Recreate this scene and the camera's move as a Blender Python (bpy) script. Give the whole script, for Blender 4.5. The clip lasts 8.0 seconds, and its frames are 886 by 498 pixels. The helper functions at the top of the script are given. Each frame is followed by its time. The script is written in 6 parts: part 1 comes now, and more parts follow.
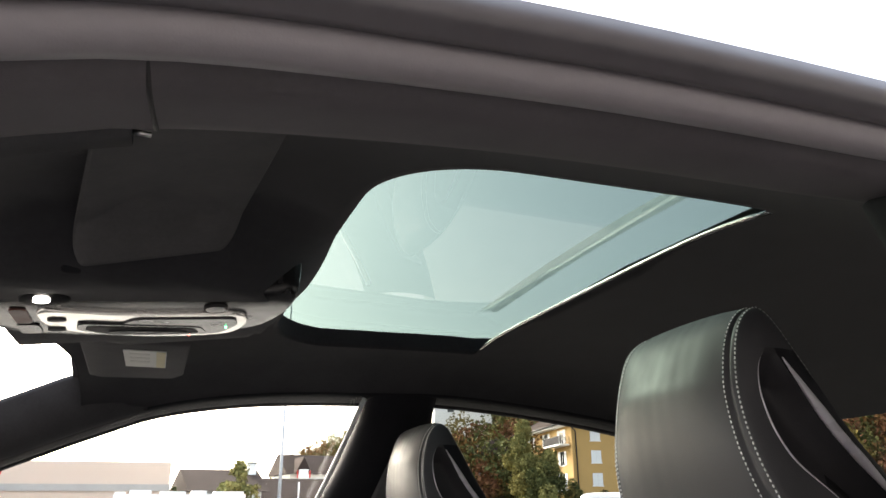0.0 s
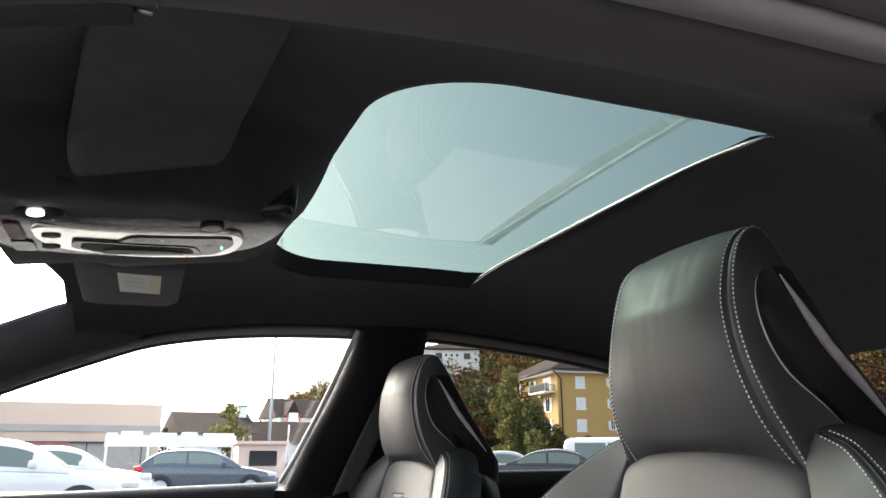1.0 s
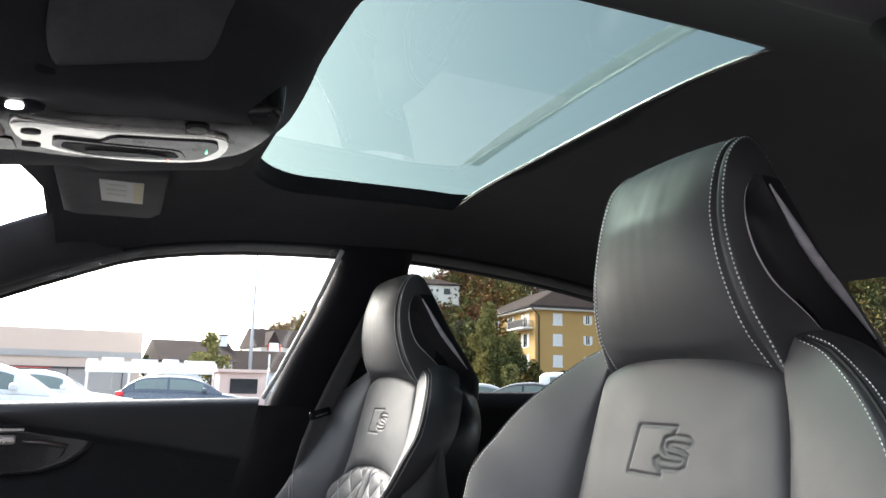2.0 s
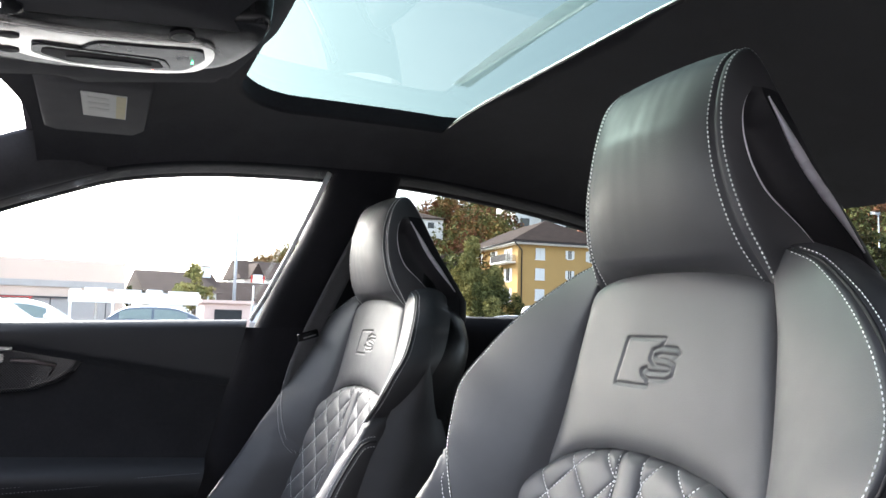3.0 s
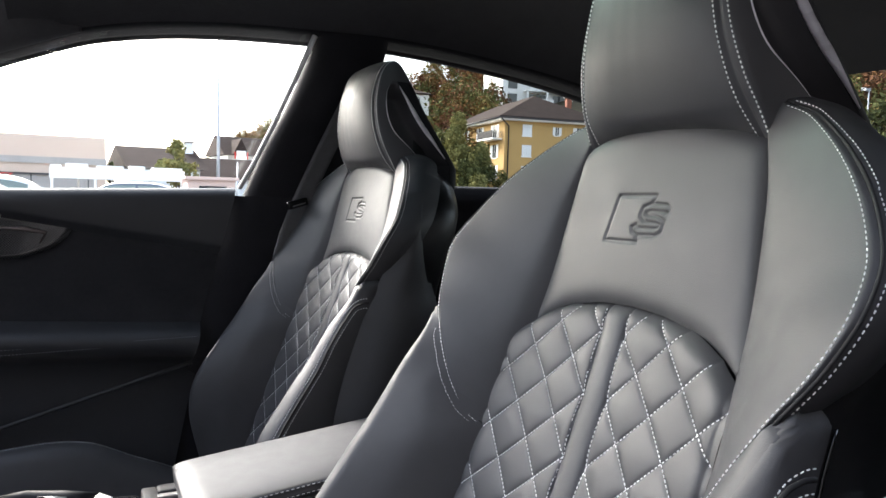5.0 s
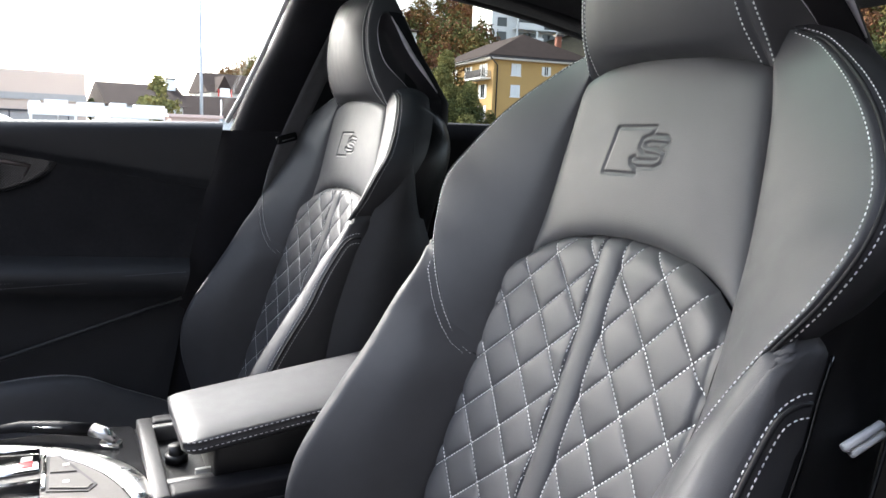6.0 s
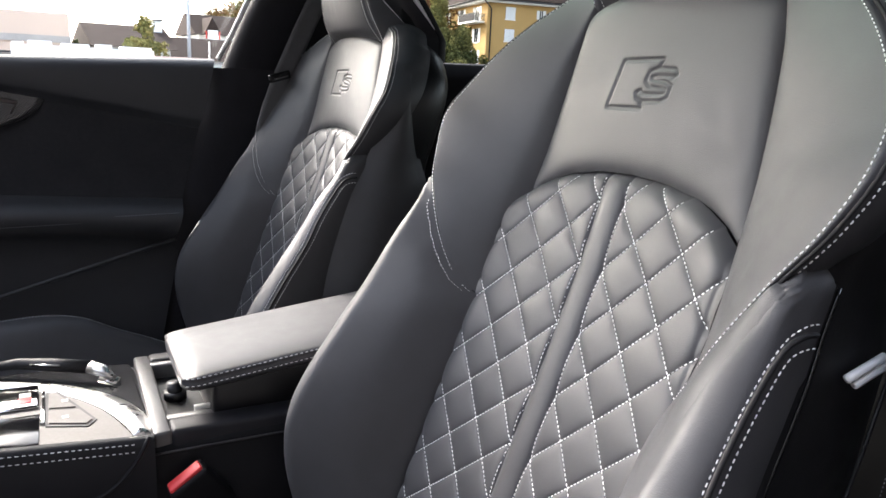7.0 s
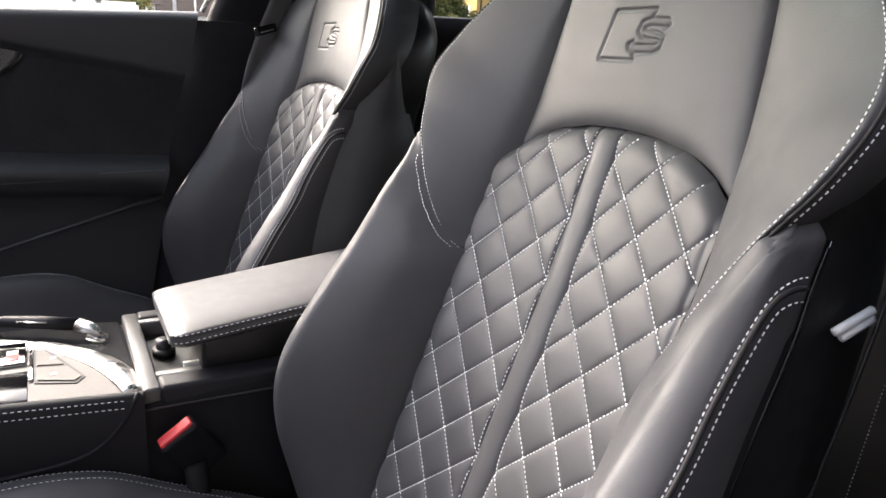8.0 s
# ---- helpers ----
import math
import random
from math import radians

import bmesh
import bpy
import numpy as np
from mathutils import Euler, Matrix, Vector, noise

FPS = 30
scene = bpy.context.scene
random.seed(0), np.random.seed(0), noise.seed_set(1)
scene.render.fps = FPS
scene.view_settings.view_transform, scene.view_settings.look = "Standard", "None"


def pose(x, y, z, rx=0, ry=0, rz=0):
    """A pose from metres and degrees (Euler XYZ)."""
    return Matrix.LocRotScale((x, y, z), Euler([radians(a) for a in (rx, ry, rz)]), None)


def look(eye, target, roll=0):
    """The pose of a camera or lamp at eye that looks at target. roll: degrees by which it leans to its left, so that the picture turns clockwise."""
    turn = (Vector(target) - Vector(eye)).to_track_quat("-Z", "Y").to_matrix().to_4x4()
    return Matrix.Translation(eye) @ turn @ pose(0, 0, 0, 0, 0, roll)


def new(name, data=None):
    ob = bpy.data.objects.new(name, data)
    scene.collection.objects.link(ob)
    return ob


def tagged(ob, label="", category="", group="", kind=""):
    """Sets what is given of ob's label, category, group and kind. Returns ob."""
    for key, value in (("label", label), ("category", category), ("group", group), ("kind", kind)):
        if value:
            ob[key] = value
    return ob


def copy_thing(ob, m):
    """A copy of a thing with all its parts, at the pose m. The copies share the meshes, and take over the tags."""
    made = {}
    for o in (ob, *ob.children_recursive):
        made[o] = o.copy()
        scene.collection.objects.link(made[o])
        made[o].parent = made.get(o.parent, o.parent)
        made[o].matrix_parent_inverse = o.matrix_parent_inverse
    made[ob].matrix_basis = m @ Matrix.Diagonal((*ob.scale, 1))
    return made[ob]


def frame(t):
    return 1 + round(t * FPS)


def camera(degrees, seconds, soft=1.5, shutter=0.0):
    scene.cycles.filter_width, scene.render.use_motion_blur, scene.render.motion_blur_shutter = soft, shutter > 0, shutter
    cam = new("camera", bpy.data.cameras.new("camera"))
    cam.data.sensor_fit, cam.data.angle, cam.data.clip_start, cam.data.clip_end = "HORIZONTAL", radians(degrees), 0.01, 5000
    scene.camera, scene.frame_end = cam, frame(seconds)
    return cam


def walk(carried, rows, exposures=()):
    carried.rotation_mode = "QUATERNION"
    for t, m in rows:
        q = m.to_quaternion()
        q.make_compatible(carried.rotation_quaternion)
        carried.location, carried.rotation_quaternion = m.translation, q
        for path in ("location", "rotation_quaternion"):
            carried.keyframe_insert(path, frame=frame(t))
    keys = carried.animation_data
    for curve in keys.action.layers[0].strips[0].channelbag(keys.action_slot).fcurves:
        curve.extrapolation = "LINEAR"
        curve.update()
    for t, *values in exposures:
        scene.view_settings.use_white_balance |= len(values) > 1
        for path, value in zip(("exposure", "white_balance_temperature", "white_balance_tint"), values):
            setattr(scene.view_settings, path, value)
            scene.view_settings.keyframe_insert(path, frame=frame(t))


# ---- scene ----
# x points to the tail of the car, y across to its far door, z up; metres.
cam = camera(62.66, 8.0)
PATH = [
    (0.0, pose(0.0777, -0.4592, 1.0599, 109.442, 0.281, -20.624)),
    (0.5, pose(0.0733, -0.4545, 1.0469, 107.619, -0.041, -21.011)),
    (1.0, pose(0.0741, -0.4455, 1.0346, 105.405, -0.207, -21.605)),
    (1.5, pose(0.0732, -0.4406, 1.0211, 102.973, -0.858, -22.451)),
    (3.0, pose(0.0677, -0.4257, 0.9911, 95.214, -1.744, -24.637)),
    (3.5, pose(0.0637, -0.4270, 0.9842, 92.894, -2.024, -25.019)),
    (4.0, pose(0.0626, -0.4273, 0.9803, 90.473, -1.841, -25.139)),
    (4.5, pose(0.0627, -0.4269, 0.9774, 88.028, -1.667, -25.244)),
    (6.0, pose(0.0564, -0.4167, 0.9646, 81.001, -2.248, -26.735)),
    (6.5, pose(0.0539, -0.4131, 0.9584, 78.997, -2.565, -26.980)),
    (7.0, pose(0.0528, -0.4082, 0.9529, 76.889, -2.646, -27.302)),
    (7.5, pose(0.0571, -0.4066, 0.9523, 74.922, -2.363, -27.701)),
    (8.0, pose(0.0573, -0.4048, 0.9485, 73.694, -2.756, -27.993)),
]
EXPOSURES = [(0.0, 2.8, 6950, 10), (0.5, 2.75, 6750, 10), (1.0, 2.68, 6550, 10), (1.5, 2.62, 6400, 10), (3.0, 3.15, 6150, 10), (3.5, 2.85, 6200, 10), (4.5, 2.8, 6300, 10), (6.0, 2.85, 6150, 10), (8.0, 3.08, 6700, 14)]
walk(cam, PATH, EXPOSURES)

# ---- daylight: a bright hazy sky with a soft sun ----
SUN_EL, SUN_AZ = 32.0, 336.0
world = bpy.data.worlds.new("hazy_sky")
scene.world = world
world.use_nodes = True
wn = world.node_tree
wn.nodes.clear()
sky = wn.nodes.new("ShaderNodeTexSky")
sky.sky_type, sky.sun_disc = "NISHITA", False
sky.sun_elevation, sky.sun_rotation = radians(SUN_EL), radians(SUN_AZ)
sky.air_density, sky.dust_density, sky.ozone_density = 1.0, 4.0, 1.0
sat = wn.nodes.new("ShaderNodeHueSaturation")
sat.inputs["Saturation"].default_value = 0.55
bg = wn.nodes.new("ShaderNodeBackground")
bg.inputs["Strength"].default_value = 0.15
wo = wn.nodes.new("ShaderNodeOutputWorld")
wn.links.new(sky.outputs[0], sat.inputs["Color"])
wn.links.new(sat.outputs[0], bg.inputs[0])
wn.links.new(bg.outputs[0], wo.inputs[0])
sun = new("sun", bpy.data.lights.new("sun", "SUN"))
sun.data.energy, sun.data.angle, sun.data.color = 1.5, radians(16.0), (1, 0.93, 0.85)
az, el = radians(SUN_AZ), radians(SUN_EL)
to_sun = Vector((math.sin(az) * math.cos(el), math.cos(az) * math.cos(el), math.sin(el)))
sun.matrix_world = look(to_sun * 50, (0, 0, 0))


# ---- materials ----
def material(name, color, rough=0.5, metal=0.0, vary=0.12, scale=6.0, bump=0.0, bscale=400.0, spec=0.5, coat=0.0,
             second=None, voronoi=False, sheen=0.0, per_object=0.0):
    m = bpy.data.materials.new(name)
    m.use_nodes = True
    nt = m.node_tree
    b = nt.nodes["Principled BSDF"]
    co = nt.nodes.new("ShaderNodeTexCoord")
    n1 = nt.nodes.new("ShaderNodeTexNoise")
    n1.inputs["Scale"].default_value, n1.inputs["Detail"].default_value = scale, 6
    n2 = nt.nodes.new("ShaderNodeTexNoise")
    n2.inputs["Scale"].default_value, n2.inputs["Detail"].default_value = scale * 9, 3
    nt.links.new(co.outputs["Object"], n1.inputs["Vector"])
    nt.links.new(co.outputs["Object"], n2.inputs["Vector"])
    add = nt.nodes.new("ShaderNodeMath")
    add.operation = "ADD"
    nt.links.new(n1.outputs["Fac"], add.inputs[0])
    nt.links.new(n2.outputs["Fac"], add.inputs[1])
    last = add.outputs[0]
    if per_object:
        oi = nt.nodes.new("ShaderNodeObjectInfo")
        mul = nt.nodes.new("ShaderNodeMath")
        mul.operation = "MULTIPLY_ADD"
        mul.inputs[1].default_value = per_object
        nt.links.new(oi.outputs["Random"], mul.inputs[0])
        nt.links.new(last, mul.inputs[2])
        last = mul.outputs[0]
    ramp = nt.nodes.new("ShaderNodeMapRange")
    ramp.inputs["From Min"].default_value, ramp.inputs["From Max"].default_value = 0.6, 1.4
    nt.links.new(last, ramp.inputs["Value"])
    mix = nt.nodes.new("ShaderNodeMix")
    mix.data_type = "RGBA"
    lo = [c * (1 - vary) for c in color]
    hi = second or [min(1, c * (1 + vary)) for c in color]
    mix.inputs["A"].default_value, mix.inputs["B"].default_value = (*lo, 1), (*hi, 1)
    nt.links.new(ramp.outputs[0], mix.inputs["Factor"])
    nt.links.new(mix.outputs["Result"], b.inputs["Base Color"])
    rr = nt.nodes.new("ShaderNodeMapRange")
    rr.inputs["From Min"].default_value, rr.inputs["From Max"].default_value = 0.3, 0.7
    rr.inputs["To Min"].default_value, rr.inputs["To Max"].default_value = max(0.02, rough - 0.06), min(1, rough + 0.06)
    nt.links.new(n2.outputs["Fac"], rr.inputs["Value"])
    nt.links.new(rr.outputs[0], b.inputs["Roughness"])
    b.inputs["Metallic"].default_value = metal
    b.inputs["Specular IOR Level"].default_value = spec
    b.inputs["Coat Weight"].default_value = coat
    b.inputs["Sheen Weight"].default_value = sheen
    if bump:
        tex = nt.nodes.new("ShaderNodeTexVoronoi" if voronoi else "ShaderNodeTexNoise")
        tex.inputs["Scale"].default_value = bscale
        nt.links.new(co.outputs["Object"], tex.inputs["Vector"])
        bp = nt.nodes.new("ShaderNodeBump")
        bp.inputs["Strength"].default_value, bp.inputs["Distance"].default_value = bump, 0.001
        nt.links.new(tex.outputs[0], bp.inputs["Height"])
        nt.links.new(bp.outputs[0], b.inputs["Normal"])
    return m


def glass_material(name, tint, gloss=0.0):
    """Thin flat glass: tinted see-through with Fresnel gloss."""
    m = bpy.data.materials.new(name)
    m.use_nodes = True
    nt = m.node_tree
    nt.nodes.clear()
    out = nt.nodes.new("ShaderNodeOutputMaterial")
    tr = nt.nodes.new("ShaderNodeBsdfTransparent")
    tr.inputs[0].default_value = (*tint, 1)
    gl = nt.nodes.new("ShaderNodeBsdfGlossy")
    gl.inputs["Roughness"].default_value = gloss
    lw = nt.nodes.new("ShaderNodeLayerWeight")
    lw.inputs["Blend"].default_value = 0.5
    pw = nt.nodes.new("ShaderNodeMath")
    pw.operation = "POWER"
    pw.inputs[1].default_value = 5.0
    ad = nt.nodes.new("ShaderNodeMath")
    ad.operation = "MULTIPLY_ADD"
    ad.inputs[1].default_value, ad.inputs[2].default_value = 0.7, 0.045
    mx = nt.nodes.new("ShaderNodeMixShader")
    nt.links.new(lw.outputs["Facing"], pw.inputs[0])
    nt.links.new(pw.outputs[0], ad.inputs[0])
    nt.links.new(ad.outputs[0], mx.inputs[0])
    nt.links.new(tr.outputs[0], mx.inputs[1])
    nt.links.new(gl.outputs[0], mx.inputs[2])
    nt.links.new(mx.outputs[0], out.inputs[0])
    return m


def glow_material(name, color, strength):
    m = bpy.data.materials.new(name)
    m.use_nodes = True
    b = m.node_tree.nodes["Principled BSDF"]
    b.inputs["Base Color"].default_value = (*color, 1)
    b.inputs["Emission Color"].default_value = (*color, 1)
    b.inputs["Emission Strength"].default_value = strength
    return m


LEATHER = material("black_leather", (0.062, 0.062, 0.067), 0.50, vary=0.10, scale=7, bump=0.10, bscale=1300, voronoi=True, spec=0.44)
THREAD = material("pale_grey_thread", (0.84, 0.84, 0.85), 0.7, vary=0.12, scale=300)
GREY_THREAD = material("dull_grey_thread", (0.24, 0.235, 0.26), 0.7, vary=0.12, scale=300)
RIM_GLINT = material("pale_rim_glint", (0.68, 0.65, 0.70), 0.30, spec=0.8)
SEAM_DARK = material("dark_seam_line", (0.010, 0.010, 0.012), 0.7, scale=300)
PLASTIC = material("black_grained_plastic", (0.010, 0.010, 0.012), 0.42, bump=0.25, bscale=1200, voronoi=True)
GLOSS_BLACK = material("gloss_black_plastic", (0.006, 0.006, 0.007), 0.12)
SHELL_PLASTIC = material("satin_black_shell_plastic", (0.009, 0.009, 0.010), 0.40, bump=0.12, bscale=1400, voronoi=True, spec=0.4)
SOFT_PLASTIC = material("soft_touch_black_plastic", (0.032, 0.034, 0.039), 0.5, bump=0.15, bscale=1400, voronoi=True)
HEADLINER = material("black_headliner_fabric", (0.036, 0.036, 0.040), 0.95, vary=0.2, scale=20, bump=0.5, bscale=1500, spec=0.12)
HEADLINER.node_tree.nodes["Principled BSDF"].inputs["Sheen Weight"].default_value = 0.12
HEADLINER.node_tree.nodes["Principled BSDF"].inputs["Sheen Roughness"].default_value = 0.45
SUEDE = material("black_door_suede", (0.030, 0.031, 0.035), 0.9, vary=0.2, scale=14, bump=0.4, bscale=1600, spec=0.2)
CHROME = material("polished_chrome", (0.75, 0.74, 0.72), 0.10, metal=1, vary=0.04)
ALU = material("satin_aluminium", (0.62, 0.61, 0.59), 0.30, metal=1, vary=0.05)
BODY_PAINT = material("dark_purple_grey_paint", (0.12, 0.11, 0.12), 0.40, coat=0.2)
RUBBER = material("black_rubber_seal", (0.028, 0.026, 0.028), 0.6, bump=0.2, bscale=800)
SEAL_TRIM_LIT = material("purple_grey_seal_trim_lit", (0.29, 0.265, 0.283), 0.5, vary=0.08, scale=12, bump=0.1, bscale=900)
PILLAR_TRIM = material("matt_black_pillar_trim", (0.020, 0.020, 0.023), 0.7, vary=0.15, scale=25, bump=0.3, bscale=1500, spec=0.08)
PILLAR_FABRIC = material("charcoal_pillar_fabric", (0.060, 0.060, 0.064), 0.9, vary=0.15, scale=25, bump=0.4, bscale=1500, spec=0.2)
RAIL_TRIM_LIT = material("charcoal_rail_trim_lit", (0.115, 0.105, 0.113), 0.7, vary=0.12, scale=25, bump=0.3, bscale=1500, spec=0.3)
GLASS = glass_material("clear_window_glass", (0.93, 0.95, 0.93))
REAR_GLASS = glass_material("grey_tinted_rear_glass", (0.56, 0.57, 0.54))
ROOF_GLASS = glass_material("green_tinted_roof_glass", (0.088, 0.118, 0.109))
HOLLOW_PLASTIC = material("matt_black_hollow_plastic", (0.052, 0.050, 0.054), 0.4, bump=0.1, bscale=1400, voronoi=True, spec=0.3)
TRIM_LEATHER = material("black_trim_leather", (0.015, 0.015, 0.018), 0.55, vary=0.08, scale=5, bump=0.07, bscale=1300, voronoi=True, spec=0.25)
CARBON = material("woven_carbon", (0.016, 0.016, 0.018), 0.16, vary=0.3, scale=30, coat=0.35)
_cn = CARBON.node_tree
_ck = _cn.nodes.new("ShaderNodeTexChecker")
_ck.inputs["Scale"].default_value = 420
_ck.inputs["Color1"].default_value, _ck.inputs["Color2"].default_value = (0.006, 0.006, 0.007, 1), (0.035, 0.035, 0.037, 1)
_tc = _cn.nodes.new("ShaderNodeTexCoord")
_cn.links.new(_tc.outputs["Object"], _ck.inputs["Vector"])
_cn.links.new(_ck.outputs["Color"], _cn.nodes["Principled BSDF"].inputs["Base Color"])
CARPET = material("black_carpet", (0.012, 0.012, 0.013), 1.0, bump=0.6, bscale=900)


# ---- mesh helpers ----
def placed(ob):
    """An object's world matrix, worked out from its parents."""
    m = ob.matrix_basis
    return placed(ob.parent) @ ob.matrix_parent_inverse @ m if ob.parent else m


def part(name, data, mat, parent=None, label=""):
    """Links a mesh or bmesh as one object, under a thing or a part when given."""
    if isinstance(data, bmesh.types.BMesh):
        me = bpy.data.meshes.new(name)
        data.to_mesh(me)
        data.free()
    else:
        me = data
    if mat is not None and not me.materials:
        me.materials.append(mat)
    ob = new(name, me)
    if parent is not None:
        ob.parent = parent
        ob.matrix_parent_inverse = placed(parent).inverted()
    if label:
        ob["label"] = label
    return ob


def root(name, at, label, category, group=""):
    ob = new(name)
    ob.location = at
    ob.empty_display_size = 0.05
    return tagged(ob, label, category, group)


def tab(rows, v):
    """Smooth interpolation in a table of rows (key, value, ...), sorted by key."""
    ks = [r[0] for r in rows]
    n = len(rows)
    v = min(max(v, ks[0]), ks[-1])
    i = 0
    while i < n - 2 and v > ks[i + 1]:
        i += 1
    h = ks[i + 1] - ks[i]
    t = (v - ks[i]) / h
    out = []
    for c in range(1, len(rows[0])):
        p1, p2 = rows[i][c], rows[i + 1][c]
        d = (p2 - p1) / h
        m1 = (p2 - rows[i - 1][c]) / (ks[i + 1] - ks[i - 1]) if i else d
        m2 = (rows[i + 2][c] - p1) / (ks[i + 2] - ks[i]) if i + 2 < n else d
        out.append((2 * t**3 - 3 * t**2 + 1) * p1 + (t**3 - 2 * t**2 + t) * h * m1 + (3 * t**2 - 2 * t**3) * p2 + (t**3 - t**2) * h * m2)
    return out[0] if len(out) == 1 else out


def chain(points, n):
    """n points at even steps along a smooth curve through the points."""
    pts = [Vector(p) for p in points]
    d = [0.0]
    for a, b in zip(pts, pts[1:]):
        d.append(d[-1] + max((b - a).length, 1e-6))
    rows = [(k, *p) for k, p in zip(d, pts)]
    return [Vector(tab(rows, d[-1] * i / (n - 1))) for i in range(n)]


def grid_mesh(name, rows, closed=False, smooth=True, flip=False):
    """A mesh of quads from rows of points, all of one length."""
    nv, nu = len(rows), len(rows[0])
    verts = [tuple(p) for r in rows for p in r]
    faces = []
    for j in range(nv - 1):
        for i in range(nu if closed else nu - 1):
            k = (i + 1) % nu
            f = (j * nu + i, j * nu + k, (j + 1) * nu + k, (j + 1) * nu + i)
            faces.append(f[::-1] if flip else f)
    me = bpy.data.meshes.new(name)
    me.from_pydata(verts, [], faces)
    if smooth:
        me.polygons.foreach_set("use_smooth", [True] * len(faces))
    me.update()
    return me


def box_bm(lo, hi, bevel=0.0, segments=2, bm=None):
    own = bm is None
    bm = bm or bmesh.new()
    g = bmesh.ops.create_cube(bm, size=1)
    for v in g["verts"]:
        v.co = Vector([lo[k] + (v.co[k] + 0.5) * (hi[k] - lo[k]) for k in range(3)])
    if bevel:
        es = list({e for v in g["verts"] for e in v.link_edges})
        bmesh.ops.bevel(bm, geom=es, offset=bevel, segments=segments, affect="EDGES", profile=0.5)
    if own:
        for f in bm.faces:
            f.smooth = bevel > 0 and f.calc_area() < 1e9
    return bm


def tube(points, radius, sides=8, name="tube", scale2=1.0):
    """A round bar along points, closed at both ends."""
    pts = [Vector(p) for p in points]
    rows = []
    up0 = None
    for i, p in enumerate(pts):
        d = (pts[min(i + 1, len(pts) - 1)] - pts[max(i - 1, 0)]).normalized()
        if up0 is None:
            up0 = d.orthogonal().normalized()
        up0 = (up0 - d * up0.dot(d)).normalized()
        s = d.cross(up0)
        r = radius[i] if isinstance(radius, (list, tuple)) else radius
        rows.append([p + (up0 * math.cos(a) + s * math.sin(a) * scale2) * r for a in [math.tau * k / sides for k in range(sides)]])
    rows = [[pts[0]] * sides] + rows + [[pts[-1]] * sides]
    return grid_mesh(name, rows, closed=True)


def stitch_mesh(name, lines, length=0.0042, gap=0.0022, width=0.0011, lift=0.0001):
    """Single stitches along lines of (point, outward normal): little six-sided pads, one joined mesh."""
    verts, faces = [], []
    for line in lines:
        pts = [Vector(p) for p, _ in line]
        nos = [Vector(n).normalized() for _, n in line]
        d = [0.0]
        for a, b in zip(pts, pts[1:]):
            d.append(d[-1] + (b - a).length)
        total = d[-1]

        def at(s):
            i = 0
            while i < len(d) - 2 and d[i + 1] < s:
                i += 1
            t = (s - d[i]) / max(d[i + 1] - d[i], 1e-9)
            return pts[i].lerp(pts[i + 1], t), nos[i].lerp(nos[i + 1], t).normalized()

        s = gap
        while s + length < total:
            a, na = at(s)
            b, nb = at(s + length)
            no = (na + nb).normalized()
            ax = (b - a).normalized()
            si = ax.cross(no) * width * 0.5
            k = len(verts)
            m1, m2 = a.lerp(b, 0.18), a.lerp(b, 0.82)
            verts += [a, m1 + si, m2 + si, b, m2 - si, m1 - si, m1 + no * (width * 0.40 + lift), m2 + no * (width * 0.40 + lift)]
            faces += [(k, k + 6, k + 1), (k + 1, k + 6, k + 7, k + 2), (k + 2, k + 7, k + 3), (k + 3, k + 7, k + 4),
                      (k + 4, k + 7, k + 6, k + 5), (k + 5, k + 6, k)]
            s += length + gap
    me = bpy.data.meshes.new(name)
    me.from_pydata([tuple(v) for v in verts], [], faces)
    me.polygons.foreach_set("use_smooth", [True] * len(faces))
    me.update()
    return me


def linspace(a, b, n):
    return [a + (b - a) * i / (n - 1) for i in range(n)]


# ---- front seats ----
CENTRE = [(0.40, 0.255), (0.55, 0.299), (0.60, 0.316), (0.703, 0.353), (0.794, 0.387), (0.83, 0.401), (0.891, 0.4225), (0.946, 0.434), (1.013, 0.447), (1.05, 0.452)]
ARCH = [(0.0, 0.894), (0.036, 0.892), (0.052, 0.889), (0.069, 0.886), (0.092, 0.877), (0.116, 0.862), (0.13, 0.850)]
EDGE = [(0.116, 0.770, 0.372), (0.134, 0.786, 0.358), (0.157, 0.822, 0.350), (0.185, 0.867, 0.355), (0.201, 0.895, 0.366), (0.211, 0.926, 0.379),
        (0.204, 0.954, 0.399), (0.175, 0.992, 0.423), (0.126, 1.028, 0.450), (0.097, 1.039, 0.457)]
INNER = [(0.117, 0.768, 0.378), (0.120, 0.790, 0.384), (0.119, 0.830, 0.396), (0.115, 0.863, 0.407), (0.108, 0.909, 0.424), (0.100, 0.978, 0.441), (0.093, 1.009, 0.448), (0.0915, 1.018, 0.450)]
